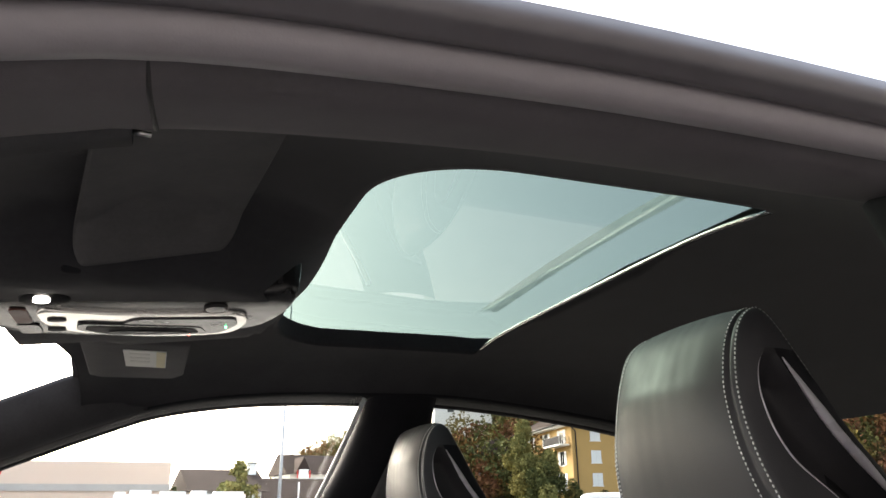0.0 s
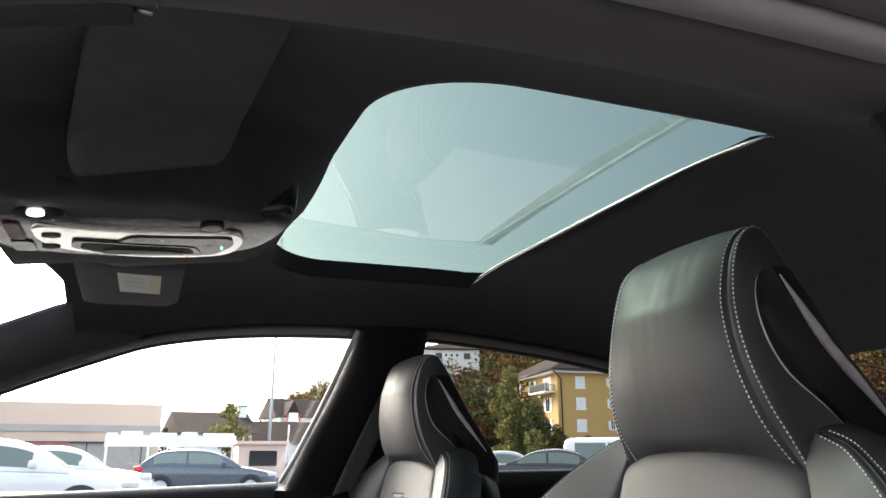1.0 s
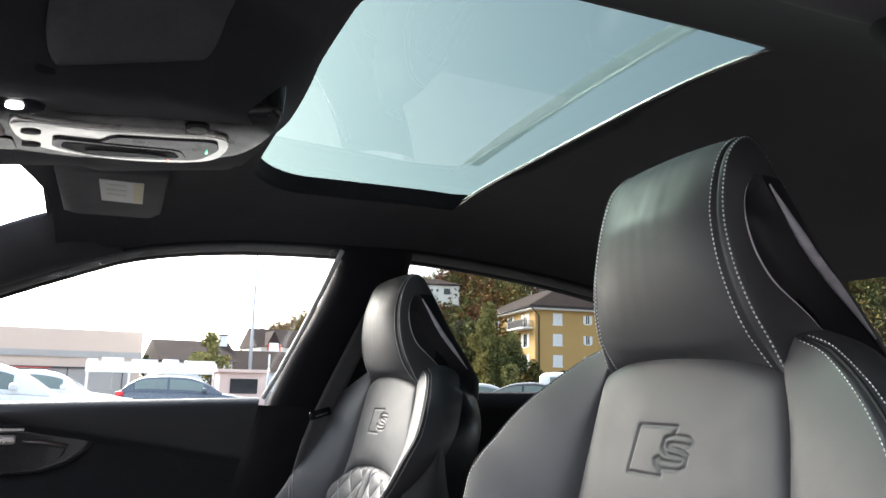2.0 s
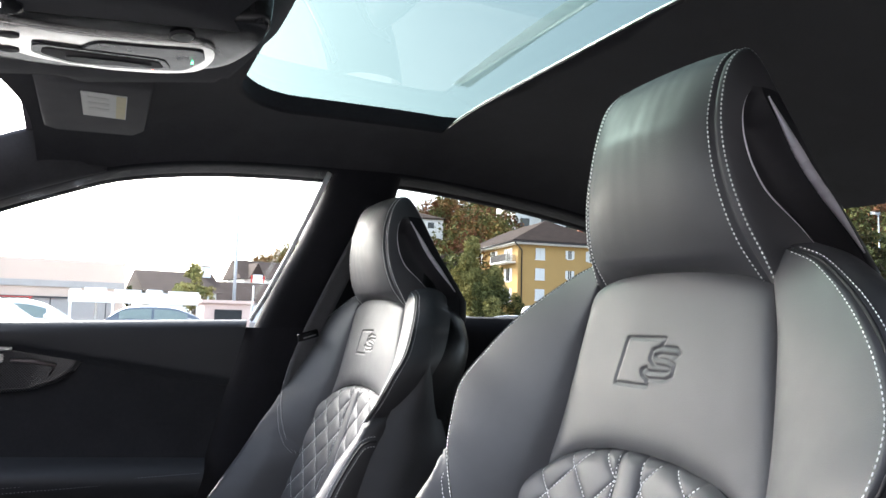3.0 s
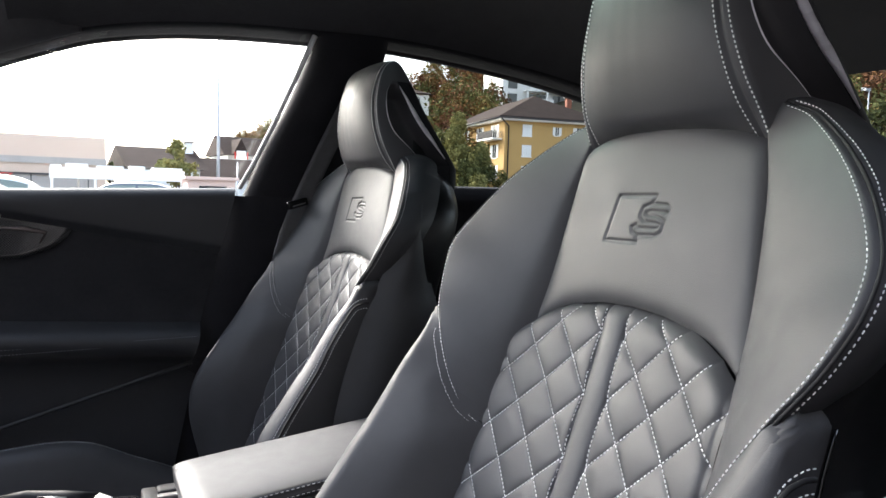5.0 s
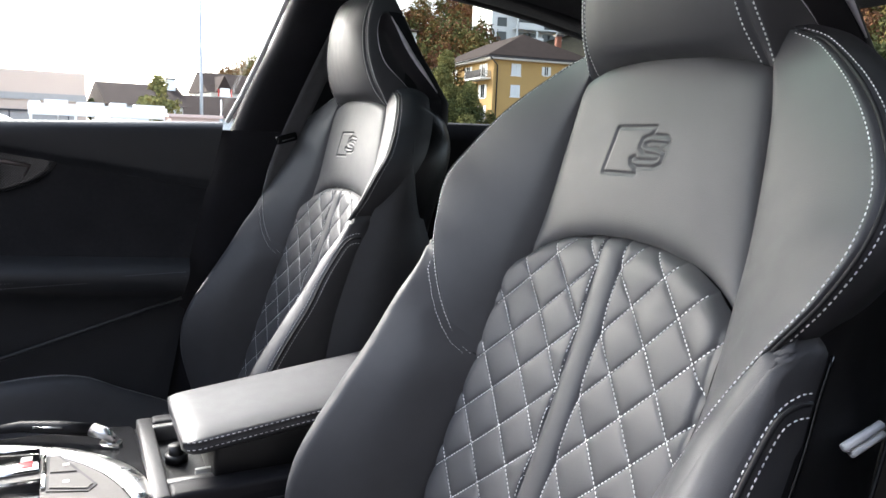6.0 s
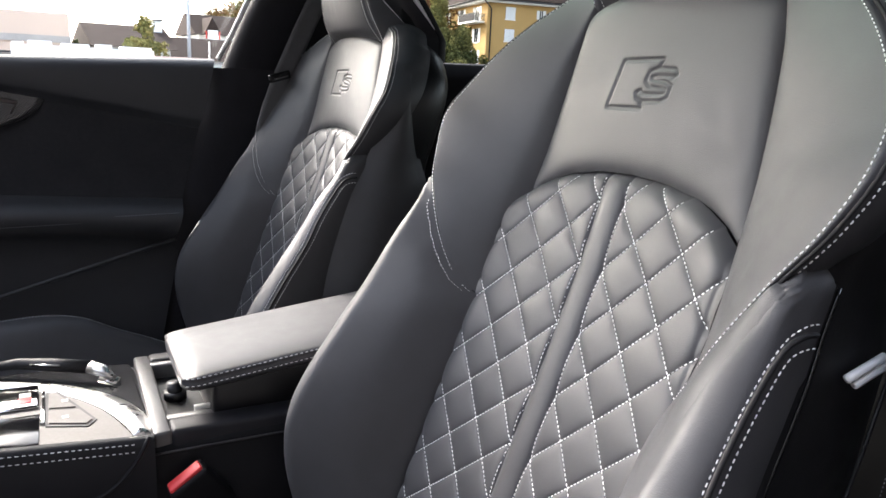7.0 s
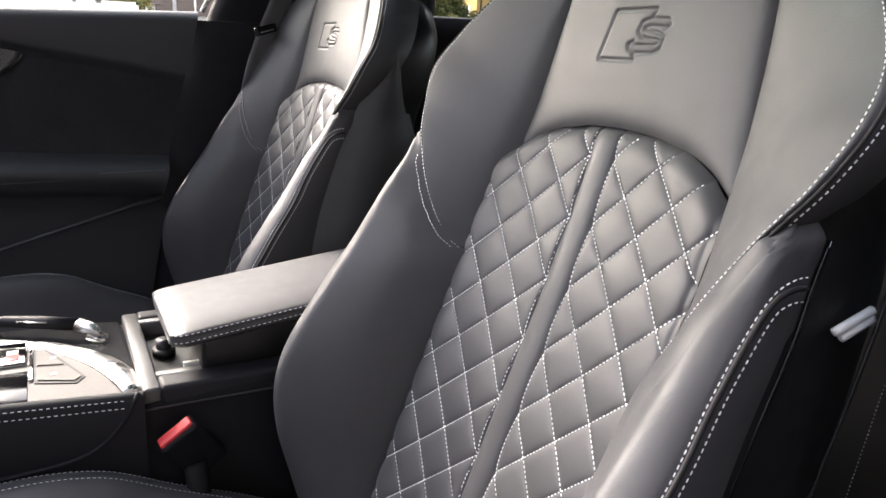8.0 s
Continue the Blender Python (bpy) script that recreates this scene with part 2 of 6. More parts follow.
# lower bolster: z; then y and x of the inner edge, the crest, the outer seam and the shell's edge
LOWER = [
    (0.40, 0.124, 0.272, 0.180, 0.262, 0.206, 0.268, 0.208, 0.300),
    (0.46, 0.124, 0.285, 0.183, 0.252, 0.210, 0.262, 0.212, 0.300),
    (0.54, 0.124, 0.306, 0.184, 0.232, 0.214, 0.246, 0.215, 0.300),
    (0.598, 0.123, 0.324, 0.184, 0.218, 0.213, 0.234, 0.214, 0.303),
    (0.640, 0.122, 0.337, 0.184, 0.217, 0.211, 0.233, 0.212, 0.308),
    (0.678, 0.121, 0.349, 0.184, 0.229, 0.209, 0.243, 0.210, 0.314),
    (0.735, 0.119, 0.366, 0.183, 0.266, 0.206, 0.277, 0.206, 0.330),
    (0.772, 0.118, 0.374, 0.183, 0.292, 0.204, 0.303, 0.204, 0.345),
    (0.819, 0.155, 0.352, 0.184, 0.322, 0.201, 0.332, 0.202, 0.365),
    (0.846, 0.172, 0.353, 0.188, 0.343, 0.198, 0.352, 0.199, 0.376),
    (0.866, 0.185, 0.3565, 0.192, 0.3555, 0.197, 0.362, 0.197, 0.385),
    (0.874, 0.186, 0.364, 0.190, 0.364, 0.1915, 0.370, 0.1915, 0.392),
    (0.890, 0.176, 0.392, 0.177, 0.393, 0.178, 0.396, 0.178, 0.402),
]
# headrest: along the profile from the front's foot over the top to the back: x, z, half width
HEAD = [(0.458, 0.985, 0.094), (0.448, 1.006, 0.091), (0.437, 1.030, 0.088), (0.427, 1.053, 0.083), (0.420, 1.085, 0.076), (0.420, 1.120, 0.069), (0.425, 1.150, 0.066),
        (0.433, 1.171, 0.065), (0.445, 1.184, 0.064), (0.460, 1.189, 0.063), (0.474, 1.181, 0.064), (0.490, 1.156, 0.067), (0.516, 1.107, 0.074), (0.540, 1.065, 0.084), (0.560, 1.03, 0.09)]
HEAD = [(x, z, hw + 0.003) for x, z, hw in HEAD]


def centre_x(z):
    return tab(CENTRE, z)


def arch_z(y):
    return tab(ARCH, abs(y))


def stroke_gap(y, z, lines):
    """Distance in the y-z plane from a point to a set of polylines."""
    best = 1.0
    for line in lines:
        for (ay, az_), (by, bz) in zip(line, line[1:]):
            dy, dz = by - ay, bz - az_
            t = max(0, min(1, ((y - ay) * dy + (z - az_) * dz) / (dy * dy + dz * dz)))
            best = min(best, math.hypot(y - ay - t * dy, z - az_ - t * dz))
    return best


def emblem_lines():
    """An open slanted frame and a winding ribbon: the pressed shape on the upper panel."""
    frame_line = [(-0.0065, 0.9715), (-0.010, 0.9775), (0.032, 0.9765), (0.040, 0.9415), (0.002, 0.9420), (0.0045, 0.9480)]
    top = [(-0.0185, 0.9655), (-0.017, 0.9680), (-0.004, 0.9685), (0.0015, 0.9668), (0.0025, 0.9630), (-0.0005, 0.9605), (-0.011, 0.9595),
           (-0.0155, 0.9575), (-0.0145, 0.9525), (-0.0105, 0.9505), (0.004, 0.9500), (0.0075, 0.9515), (0.0085, 0.9545)]
    top = [(0.0085 - (0.0085 - y) * 1.2, z) for y, z in top]
    out = []
    for off in (0.0026, -0.0026):
        line = []
        for i, p in enumerate(top):
            a, b = top[max(i - 1, 0)], top[min(i + 1, len(top) - 1)]
            dy, dz = b[0] - a[0], b[1] - a[1]
            n = math.hypot(dy, dz)
            line.append((p[0] - dz / n * off, p[1] + dy / n * off))
        out.append(line)
    caps = [[out[0][0], out[1][0]], [out[0][-1], out[1][-1]]]
    return [frame_line] + out + caps


def seat_upper_panel():
    lines = emblem_lines()
    rows = []
    for s in linspace(0, 1, 120):
        row = []
        for u in linspace(-1, 1, 150):
            y = u * (0.122 + (0.0985 - 0.122) * s ** 0.8)
            z0, z1 = arch_z(y), 1.0125 + 0.019 * (1 - u * u)
            z = z0 + (z1 - z0) * s
            side = (1 - abs(u)) * 0.10
            x = centre_x(z) - 0.004 * (1 - u * u)
            x += 0.007 * (1 - u ** 6) * math.exp(-(z - z0) / 0.007) + 0.010 * math.exp(-side / 0.0040) + 0.006 * math.exp(-(z1 - z) / 0.004)
            if -0.03 < y < 0.05 and 0.935 < z < 0.985:
                x += 0.0020 * math.exp(-(stroke_gap(y, z, lines) / 0.0010) ** 2)
            row.append((x, y, z))
        rows.append(row)
    return grid_mesh("upper_panel", rows, flip=True)


Q_Z0, Q_DY, Q_DZ, RIDGE = 0.872, 0.0240, 0.02335, 0.0132
SHEAR = 0.0016      # lattice sheared towards the door to fit the camera's view


def ridge_y(z):
    """Sideways offset of the centre ridge by height, fitted to the camera's view."""
    return tab([(0.42, 0.003), (0.68, 0.003), (0.73, 0.0022), (0.778, 0.003), (0.825, 0.005), (0.872, 0.009), (0.90, 0.012)], z)


def quilt_x(y, z):
    d = abs(y - ridge_y(z))
    a = (d - RIDGE) / Q_DY
    b = (Q_Z0 + (SHEAR * a if y < ridge_y(z) else 0) - z) / Q_DZ
    p, q = (a + b) / 2, (a - b) / 2
    puff = abs(math.sin(math.pi * p) * math.sin(math.pi * q)) ** 0.24
    x = centre_x(z) + 0.002 - 0.0043 * puff
    if d < RIDGE:
        x = centre_x(z) + 0.003 - 0.0062 * math.sqrt(max(0, 1 - (d / RIDGE) ** 2))
    else:
        x += 0.002 * math.exp(-(d - RIDGE) / 0.002)
    edge = 0.1225 - d
    x -= 0.010 * (d / 0.1225) ** 2
    x += 0.003 * math.exp(-max(edge, 0) / 0.003)
    x += 0.010 * math.exp(-max(arch_z(y) - z, 0) / 0.004)
    return x


def seat_quilt_panel():
    rows = []
    for s in linspace(0, 1, 400):
        row = []
        for u in linspace(-1, 1, 260):
            y = u * 0.1225
            z = 0.42 + (arch_z(y) - 0.42) * s
            row.append((quilt_x(y, z), y, z))
        rows.append(row)
    return grid_mesh("quilted_panel", rows, flip=True)


def quilt_stitches():
    lines = []
    for side in (1, -1):
        for k in range(-14, 20):
            for fam in (1, -1):
                line = []
                for i in range(120):
                    d = RIDGE + (0.131 - RIDGE) * i / 119
                    a = (d - RIDGE) / Q_DY
                    b = 2 * k - a if fam > 0 else a - 2 * k
                    z = Q_Z0 + (SHEAR * a if side < 0 else 0) - b * Q_DZ
                    y = ridge_y(z) + d * side
                    if 0.47 < z < arch_z(y) - 0.002 and abs(y) < 0.1215:
                        line.append(((quilt_x(y, z) - 0.0019, y, z), (-1, 0, 0.3)))
                if len(line) > 3:
                    lines.append(line)
        lines.append([((quilt_x(ridge_y(z) + RIDGE * side, z) - 0.001, ridge_y(z) + (RIDGE + 0.0006) * side, z), (-1, 0, 0.3)) for z in linspace(0.47, 0.889, 150)])
    return stitch_mesh("quilt_stitching", lines, 0.0024, 0.0011, 0.0010)


def bolster_point(side, s, w):
    """Upper bolster: s from foot to top, w from the inner seam (0) over the outer edge (1) to the shell (1.5)."""
    i, e = UP_IN[s], UP_OUT[s]
    f = math.sin(math.pi * s / (UP_N - 1)) ** 1.1
    if w <= 1:
        p = i.lerp(e, w)
        p.x -= 0.009 * f * math.sin(math.pi * w) ** 0.8
        p.y += 0.004 * f * math.sin(math.pi * w)
        p.x += 0.005 * math.exp(-w / 0.04) + 0.0042 * math.exp(-((w - 1) / 0.020) ** 2)
    else:
        k = (w - 1) / 0.5
        p = e.copy()
        p.x += 0.060 * k * min(1, max(f * 1.6 + 0.15, 0.9 if s > UP_N * 0.6 else 0)) + 0.0042 * math.exp(-((w - 1) / 0.020) ** 2)
        p.y += 0.007 * math.sin(math.pi * k) * f - 0.006 * k
        p.z += 0.006 * math.sin(math.pi * k) * (1 if s > UP_N * 0.7 else 0)
    return Vector((p.x, p.y * side, p.z))


UP_N = 90
UP_IN = [Vector((p.z, p.x, p.y)) for p in chain(INNER, UP_N)]
UP_OUT = [Vector((p.z, p.x, p.y)) for p in chain(EDGE, UP_N)]


def seat_upper_bolster(side):
    ws = linspace(0, 0.9, 16) + linspace(0.92, 1.0, 10)
    rows = []
    for s in range(UP_N):
        row = [bolster_point(side, s, w) for w in ws]
        rows.append([row[0] + Vector((0.022, -0.016 * side, 0)), row[0] + Vector((0.006, -0.004 * side, 0))] + row)
    return grid_mesh("upper_bolster", rows, flip=side < 0)


def seat_bolster_side(side):
    ws = linspace(1.0, 1.1, 8) + linspace(1.13, 1.5, 10)
    rows = [[bolster_point(side, s, w) for w in ws] for s in range(UP_N)]
    return grid_mesh("bolster_side", rows, flip=side < 0)


def EDGE_AT(z):
    return tab([(e[1], e[0], e[2]) for e in EDGE], z)


def lower_section(z, side, n=44):
    r = tab(LOWER, z)
    iy, ix, cy, cx, oy, ox, by, bx = r
    head = [(iy, ix), (iy + (cy - iy) * 0.25, ix + (cx - ix) * 0.38), (iy + (cy - iy) * 0.45, ix + (cx - ix) * 0.62)]
    ey, ex = EDGE_AT(z)
    ey = min(ey, cy - 0.007)
    under = [(ey - 0.018, ex + 0.022), (ey - 0.004, ex + 0.0065), (ey + 0.001, ex + 0.0015)]
    k = max(0.0, min(1.0, (z - 0.803) / 0.025)) * max(0.0, min(1.0, (0.874 - z) / 0.016))
    k = k * k * (3 - 2 * k)
    head = [(a[0] + (b[0] - a[0]) * k, a[1] + (b[1] - a[1]) * k, 0) for a, b in zip(head, under)]
    pts = head + [(cy - 0.004, cx + 0.002, 0), (cy, cx, 0), ((cy + oy) / 2 + 0.002, cx + (ox - cx) * 0.3, 0), (oy, ox, 0),
           (oy + 0.002, (ox + bx) / 2, 0), (by, bx, 0)]
    return [Vector((p.y, p.x * side, z)) for p in chain(pts, n)]


def seat_lower_bolster(side):
    rows = [lower_section(z, side) for z in linspace(0.40, 0.866, 80) + [0.870, 0.874, 0.880, 0.890]]
    return grid_mesh("lower_bolster", rows, flip=side > 0)


def seam_fillet(side):
    """Leather that closes the step between the upper and the lower bolster."""
    rows = []
    for z in linspace(0.765, 0.871, 48):
        r = tab(LOWER, z)
        ey, ex = EDGE_AT(z)
        sink = 0.005 * max(0.0, 1 - (z - 0.765) / 0.045, 1 - (0.871 - z) / 0.006)
        ex += sink
        cy, cx = r[2], r[3] + sink
        row = [Vector((ex + 0.006, (ey - 0.006) * side, z))]
        for a, b in ((0.0, 0.0), (0.12, 0.22), (0.25, 0.40), (0.45, 0.64), (0.65, 0.83), (0.85, 0.95), (1.0, 1.0)):
            row.append(Vector((ex + (cx - ex) * b - 0.0006 + 0.0026 * max(0.0, a - 0.45), (ey + (cy - ey) * a) * side, z)))
        row.append(Vector((cx + 0.012, (cy + 0.004) * side, z)))
        rows.append(row)
    return grid_mesh("seam_fillet", rows, flip=side > 0)


def bolster_stitches(side):
    lines = []
    for w in (0.945, 1.065):
        line = []
        for s in range(2, UP_N - 1):
            p = bolster_point(side, s, w)
            if w > 1 and UP_OUT[s].z < 0.862:
                e = UP_OUT[s]
                q = next((v for v in lower_section(e.z, side, 80) if abs(v.y) > e.y and math.hypot(v.x - e.x, abs(v.y) - e.y) > 0.0055), p)
                p = q.lerp(p, max(0.0, min(1.0, (e.z - 0.845) / 0.017)))
            line.append((p + Vector((-0.0018 if side > 0 else -0.0007, 0.0003 * side, 0)), (-1, 0.5 * side, 0.2)))
        lines.append(line)
    return stitch_mesh("bolster_stitching", lines, 0.0024, 0.0012, 0.0008)


def lower_seam(side, off):
    """A seam that comes forward from the shell, bends and runs down the outer edge of the lower bolster."""
    pts = [(0.2045, 0.368, 0.847 + off), (0.204, 0.360, 0.847 + off), (0.2025, 0.350 - off * 0.4, 0.842 + off * 0.8), (0.2025, 0.336 - off * 0.8, 0.824 + off * 0.4), (0.204, 0.318 - off, 0.796),
           (0.2055, 0.302 - off, 0.766), (0.208, 0.268 - off, 0.715), (0.211, 0.245 - off, 0.675), (0.214, 0.236 - off, 0.63), (0.216, 0.24 - off, 0.57), (0.215, 0.257 - off, 0.50)]
    back = 0.024 if side > 0 else -0.004
    return [Vector((p.y + back, (p.x + 0.0015) * side, p.z)) for p in chain(pts, 140)]


def head_point(side, k, u):
    x, z, hw = HEAD_P[k].x, HEAD_P[k].y, HEAD_P[k].z
    n = HEAD_N_[k]
    flat = 1 - 0.72 * max(0.0, min(1.0, (z - 1.125) / 0.055))
    lift = HEAD_RISE - HEAD_ROUND + HEAD_ROUND * (1 - abs(u) ** 2.6) * flat - 0.0022 * math.exp(-((abs(u) - 0.915) / 0.016) ** 2)
    # soft wrinkles running up the cover
    fold = math.sin(u * 11 + 2.6 * math.sin(k * 0.043 + u)) * (0.6 + 0.5 * math.sin(k * 0.09 + 5 * u)) + 0.8 * math.sin(u * 29 + 2 + 2.2 * math.sin(k * 0.06 - 2 * u)) * math.sin(k * 0.045 + 3 * u)
    lift -= 0.034 * (1 - u * u) * max(0.0, min(1.0, (15 - k) / 8)) ** 1.3
    lift += 0.00012 * fold * (1 - abs(u) ** 4) * min(1, max(0, (k - 12) / 20))
    return Vector((x + n.x * lift, u * hw, z + n.y * lift))


HEAD_C = 110
HEAD_RISE, HEAD_ROUND = 0.007, 0.016
HEAD_P = chain(HEAD, HEAD_C)
HEAD_N_ = []
for _k in range(HEAD_C):
    _d = HEAD_P[min(_k + 1, HEAD_C - 1)] - HEAD_P[max(_k - 1, 0)]
    HEAD_N_.append(Vector((-_d.y, _d.x)).normalized())


def seat_head_cushion():
    rows = [[head_point(1, k, u) for u in linspace(-1, 1, 150)] for k in range(HEAD_C)]
    return grid_mesh("headrest_cushion", rows, flip=True)


 
RIM_F = [(1.030, 0.492), (1.052, 0.473), (1.073, 0.452), (1.090, 0.444), (1.107, 0.441), (1.124, 0.441), (1.138, 0.444), (1.150, 0.451)]
RIM_R = [(1.030, 0.537), (1.069, 0.507), (1.089, 0.492), (1.108, 0.480), (1.125, 0.470), (1.141, 0.460), (1.150, 0.457)]


def rims(z, xf, xb):
    """x of the hollow's front lip and rear ridge at a height, kept inside the headrest's side."""
    d = xb - xf
    f = min(max(tab(RIM_F, z), xf + 0.12 * d), xb - 0.25 * d)
    r = min(max(tab(RIM_R, z), f + 0.10 * d), xb - 0.07 * d)
    return f, r


HOLLOW = 0.020


def hollow_top(z):
    return max(0.0, min(1.0, (1.146 - z) / 0.022))


def head_side_y(x, z, xf, xb, hw):
    w = min(max((x - xf) / max(xb - xf, 1e-6), 0), 1)
    y = hw + 0.009 * math.sin(math.pi * w) ** 0.7 * min(1, (xb - xf) / 0.05)
    f, r = rims(z, xf, xb)
    t = (x - f) / max(r - f, 1e-6)
    top = hollow_top(z)
    if 0 <= t <= 1:
        step = min(1.0, t / 0.10)
        y -= HOLLOW * top * step * min(1.0, (1 - t) / 0.35) ** 0.8
    elif t > 1:
        y += 0.0025 * top * math.sin(math.pi * min(1, (x - r) / max(xb - r, 1e-6))) ** 0.6
    return y


def hollow_edge(side, k, r):
    """The front lip (-1) or the rear ridge (1) of the hollow, drawn as a highlight bar."""
    f_rows, b_rows = head_edges()
    pts = []
    for z in linspace(1.142, 1.040, 40):
        xf, hf = tab(f_rows, z)
        xb, hb = tab(b_rows, z)
        x = rims(z, xf, xb)[0 if k < 0 else 1]
        w = (x - xf) / (xb - xf)
        pts.append((x, side * (head_side_y(x, z, xf, xb, hf + (hb - hf) * w) + (0.0001 if k < 0 else 0.0030)), z))
    n = len(pts)
    return tube(pts, [r * min(1, 0.15 + 2.5 * min(i, n - 1 - i) / n) for i in range(n)], 8, "hollow_edge")


def head_edges():
    sink = HEAD_RISE - HEAD_ROUND
    prof = [(HEAD_P[k].x + HEAD_N_[k].x * sink, HEAD_P[k].y + HEAD_N_[k].y * sink, HEAD_P[k].z) for k in range(HEAD_C)]
    top = max(range(HEAD_C), key=lambda k: prof[k][1])
    f_rows = [(prof[k][1], prof[k][0], prof[k][2]) for k in range(top + 1)]
    b_rows = [(prof[k][1], prof[k][0], prof[k][2]) for k in range(HEAD_C - 1, top - 1, -1)]
    return f_rows, b_rows


HOLLOW_Z = 1.149


def seat_head_side(side, piece):
    """piece 0: the cheek before the hollow; 1: the hollow; 2: the ridge behind it; 3: the cheek's crown over the hollow."""
    f_rows, b_rows = head_edges()
    steps = (linspace(0, 1, 16), [0, 0.02, 0.045, 0.07, 0.1, 0.15, 0.2, 0.3, 0.4, 0.5, 0.6, 0.7, 0.8, 0.88, 0.94, 1.0], linspace(0, 1, 12), linspace(0, 1, 30))[piece]
    rows = []
    for z in (linspace(HOLLOW_Z, f_rows[-1][0], 26) if piece == 3 else linspace(0.995, HOLLOW_Z, 80)):
        xf, hf = tab(f_rows, z)
        xb, hb = tab(b_rows, z)
        f, r = rims(z, xf, xb)
        a, b = ((xf, f), (f, r), (r, xb), (xf, xb))[piece]
        row = []
        for k in steps:
            x = a + (b - a) * k
            w = (x - xf) / max(xb - xf, 1e-6)
            row.append((x, side * head_side_y(x, z, xf, xb, hf + (hb - hf) * w), z))
        rows.append(row)
    return grid_mesh("headrest_side", rows, flip=side > 0)


def head_stitches(side):
    lines = []
    for u in (0.876, 0.988):
        line = []
        for k in range(4, HEAD_C - 30):
            q, n = head_point(1, k, u), HEAD_N_[k]
            out = -0.0003 if side > 0 and u > 0.9 else 0.0004
            line.append((Vector((q.x + n.x * out, (q.y + 0.0003) * side, q.z + n.y * out)), (n.x, (0.3 if u < 0.9 else 0.9) * side, n.y)))
        lines.append(line)
    return stitch_mesh("headrest_stitching", lines, 0.0022, 0.0012, 0.0010)


# shell: z, half width, x of its front edge and of its back
SHELL_ROWS = [(0.36, 0.205, 0.29, 0.40), (0.50, 0.212, 0.295, 0.42), (0.65, 0.212, 0.306, 0.455), (0.735, 0.206, 0.322, 0.475), (0.82, 0.200, 0.352, 0.50), (0.86, 0.194, 0.372, 0.512), (0.90, 0.196, 0.390, 0.525),
              (0.96, 0.186, 0.424, 0.545), (1.0, 0.146, 0.456, 0.553), (1.03, 0.088, 0.474, 0.552), (1.06, 0.074, 0.482, 0.534), (1.10, 0.062, 0.470, 0.510), (1.15, 0.052, 0.462, 0.480), (1.172, 0.050, 0.458, 0.468)]


def seat_shell():
    """The black shell behind the upholstery, open to the front."""
    rows = []
    for z in linspace(0.36, 1.172, 70):
        hw, xf, xb = tab(SHELL_ROWS, z)
        pts = [(xf, hw - 0.004), (xf + 0.006, hw + 0.002), ((xf + xb) / 2, hw - 0.002), (xb - 0.03, hw - 0.022), (xb, hw * 0.55), (xb + 0.008, 0)]
        pts = pts + [(x, -y) for x, y in pts[-2::-1]]
        rows.append([Vector((p.x, p.y, z)) for p in chain([(x, y, 0) for x, y in pts], 49)])
    return grid_mesh("back_shell", rows, flip=False)


CUSHION = [(-0.27, 0.47, 0.500), (-0.22, 0.505, 0.545), (-0.12, 0.503, 0.573), (0.0, 0.490, 0.585), (0.07, 0.478, 0.577), (0.13, 0.468, 0.548), (0.20, 0.455, 0.515), (0.30, 0.44, 0.46)]


def cushion_row(x, n=60):
    zc, zb = tab(CUSHION, x)
    half = [(0.0, zc), (0.10, zc - 0.002), (0.135, zc + 0.006), (0.175, zb - 0.004), (0.205, zb), (0.232, zb - 0.018), (0.245, zb - 0.07), (0.240, zb - 0.16)]
    pts = [(y, z, 0) for y, z in half]
    pts = [(-y, z, 0) for y, z, _ in pts[:0:-1]] + pts
    return [Vector((x, p.x, p.y)) for p in chain(pts, n)]


def seat_cushion():
    rows = [cushion_row(x) for x in linspace(-0.27, 0.30, 60)]
    foot = [Vector((-0.275, p.y * 0.96, 0.36)) for p in rows[0]]
    return grid_mesh("seat_cushion", [foot] + rows, flip=False)


def cushion_stitches(side):
    lines = []
    for k in (0.196, 0.214):
        line = []
        for x in linspace(-0.24, 0.22, 120):
            zc, zb = tab(CUSHION, x)
            line.append(((x, k * side, zb + (0.0014 if k < 0.2 else -0.0030)), (0, 0.2 * side, 1)))
        lines.append(line)
    return stitch_mesh("cushion_stitching", lines, 0.0028, 0.0016, 0.00085)


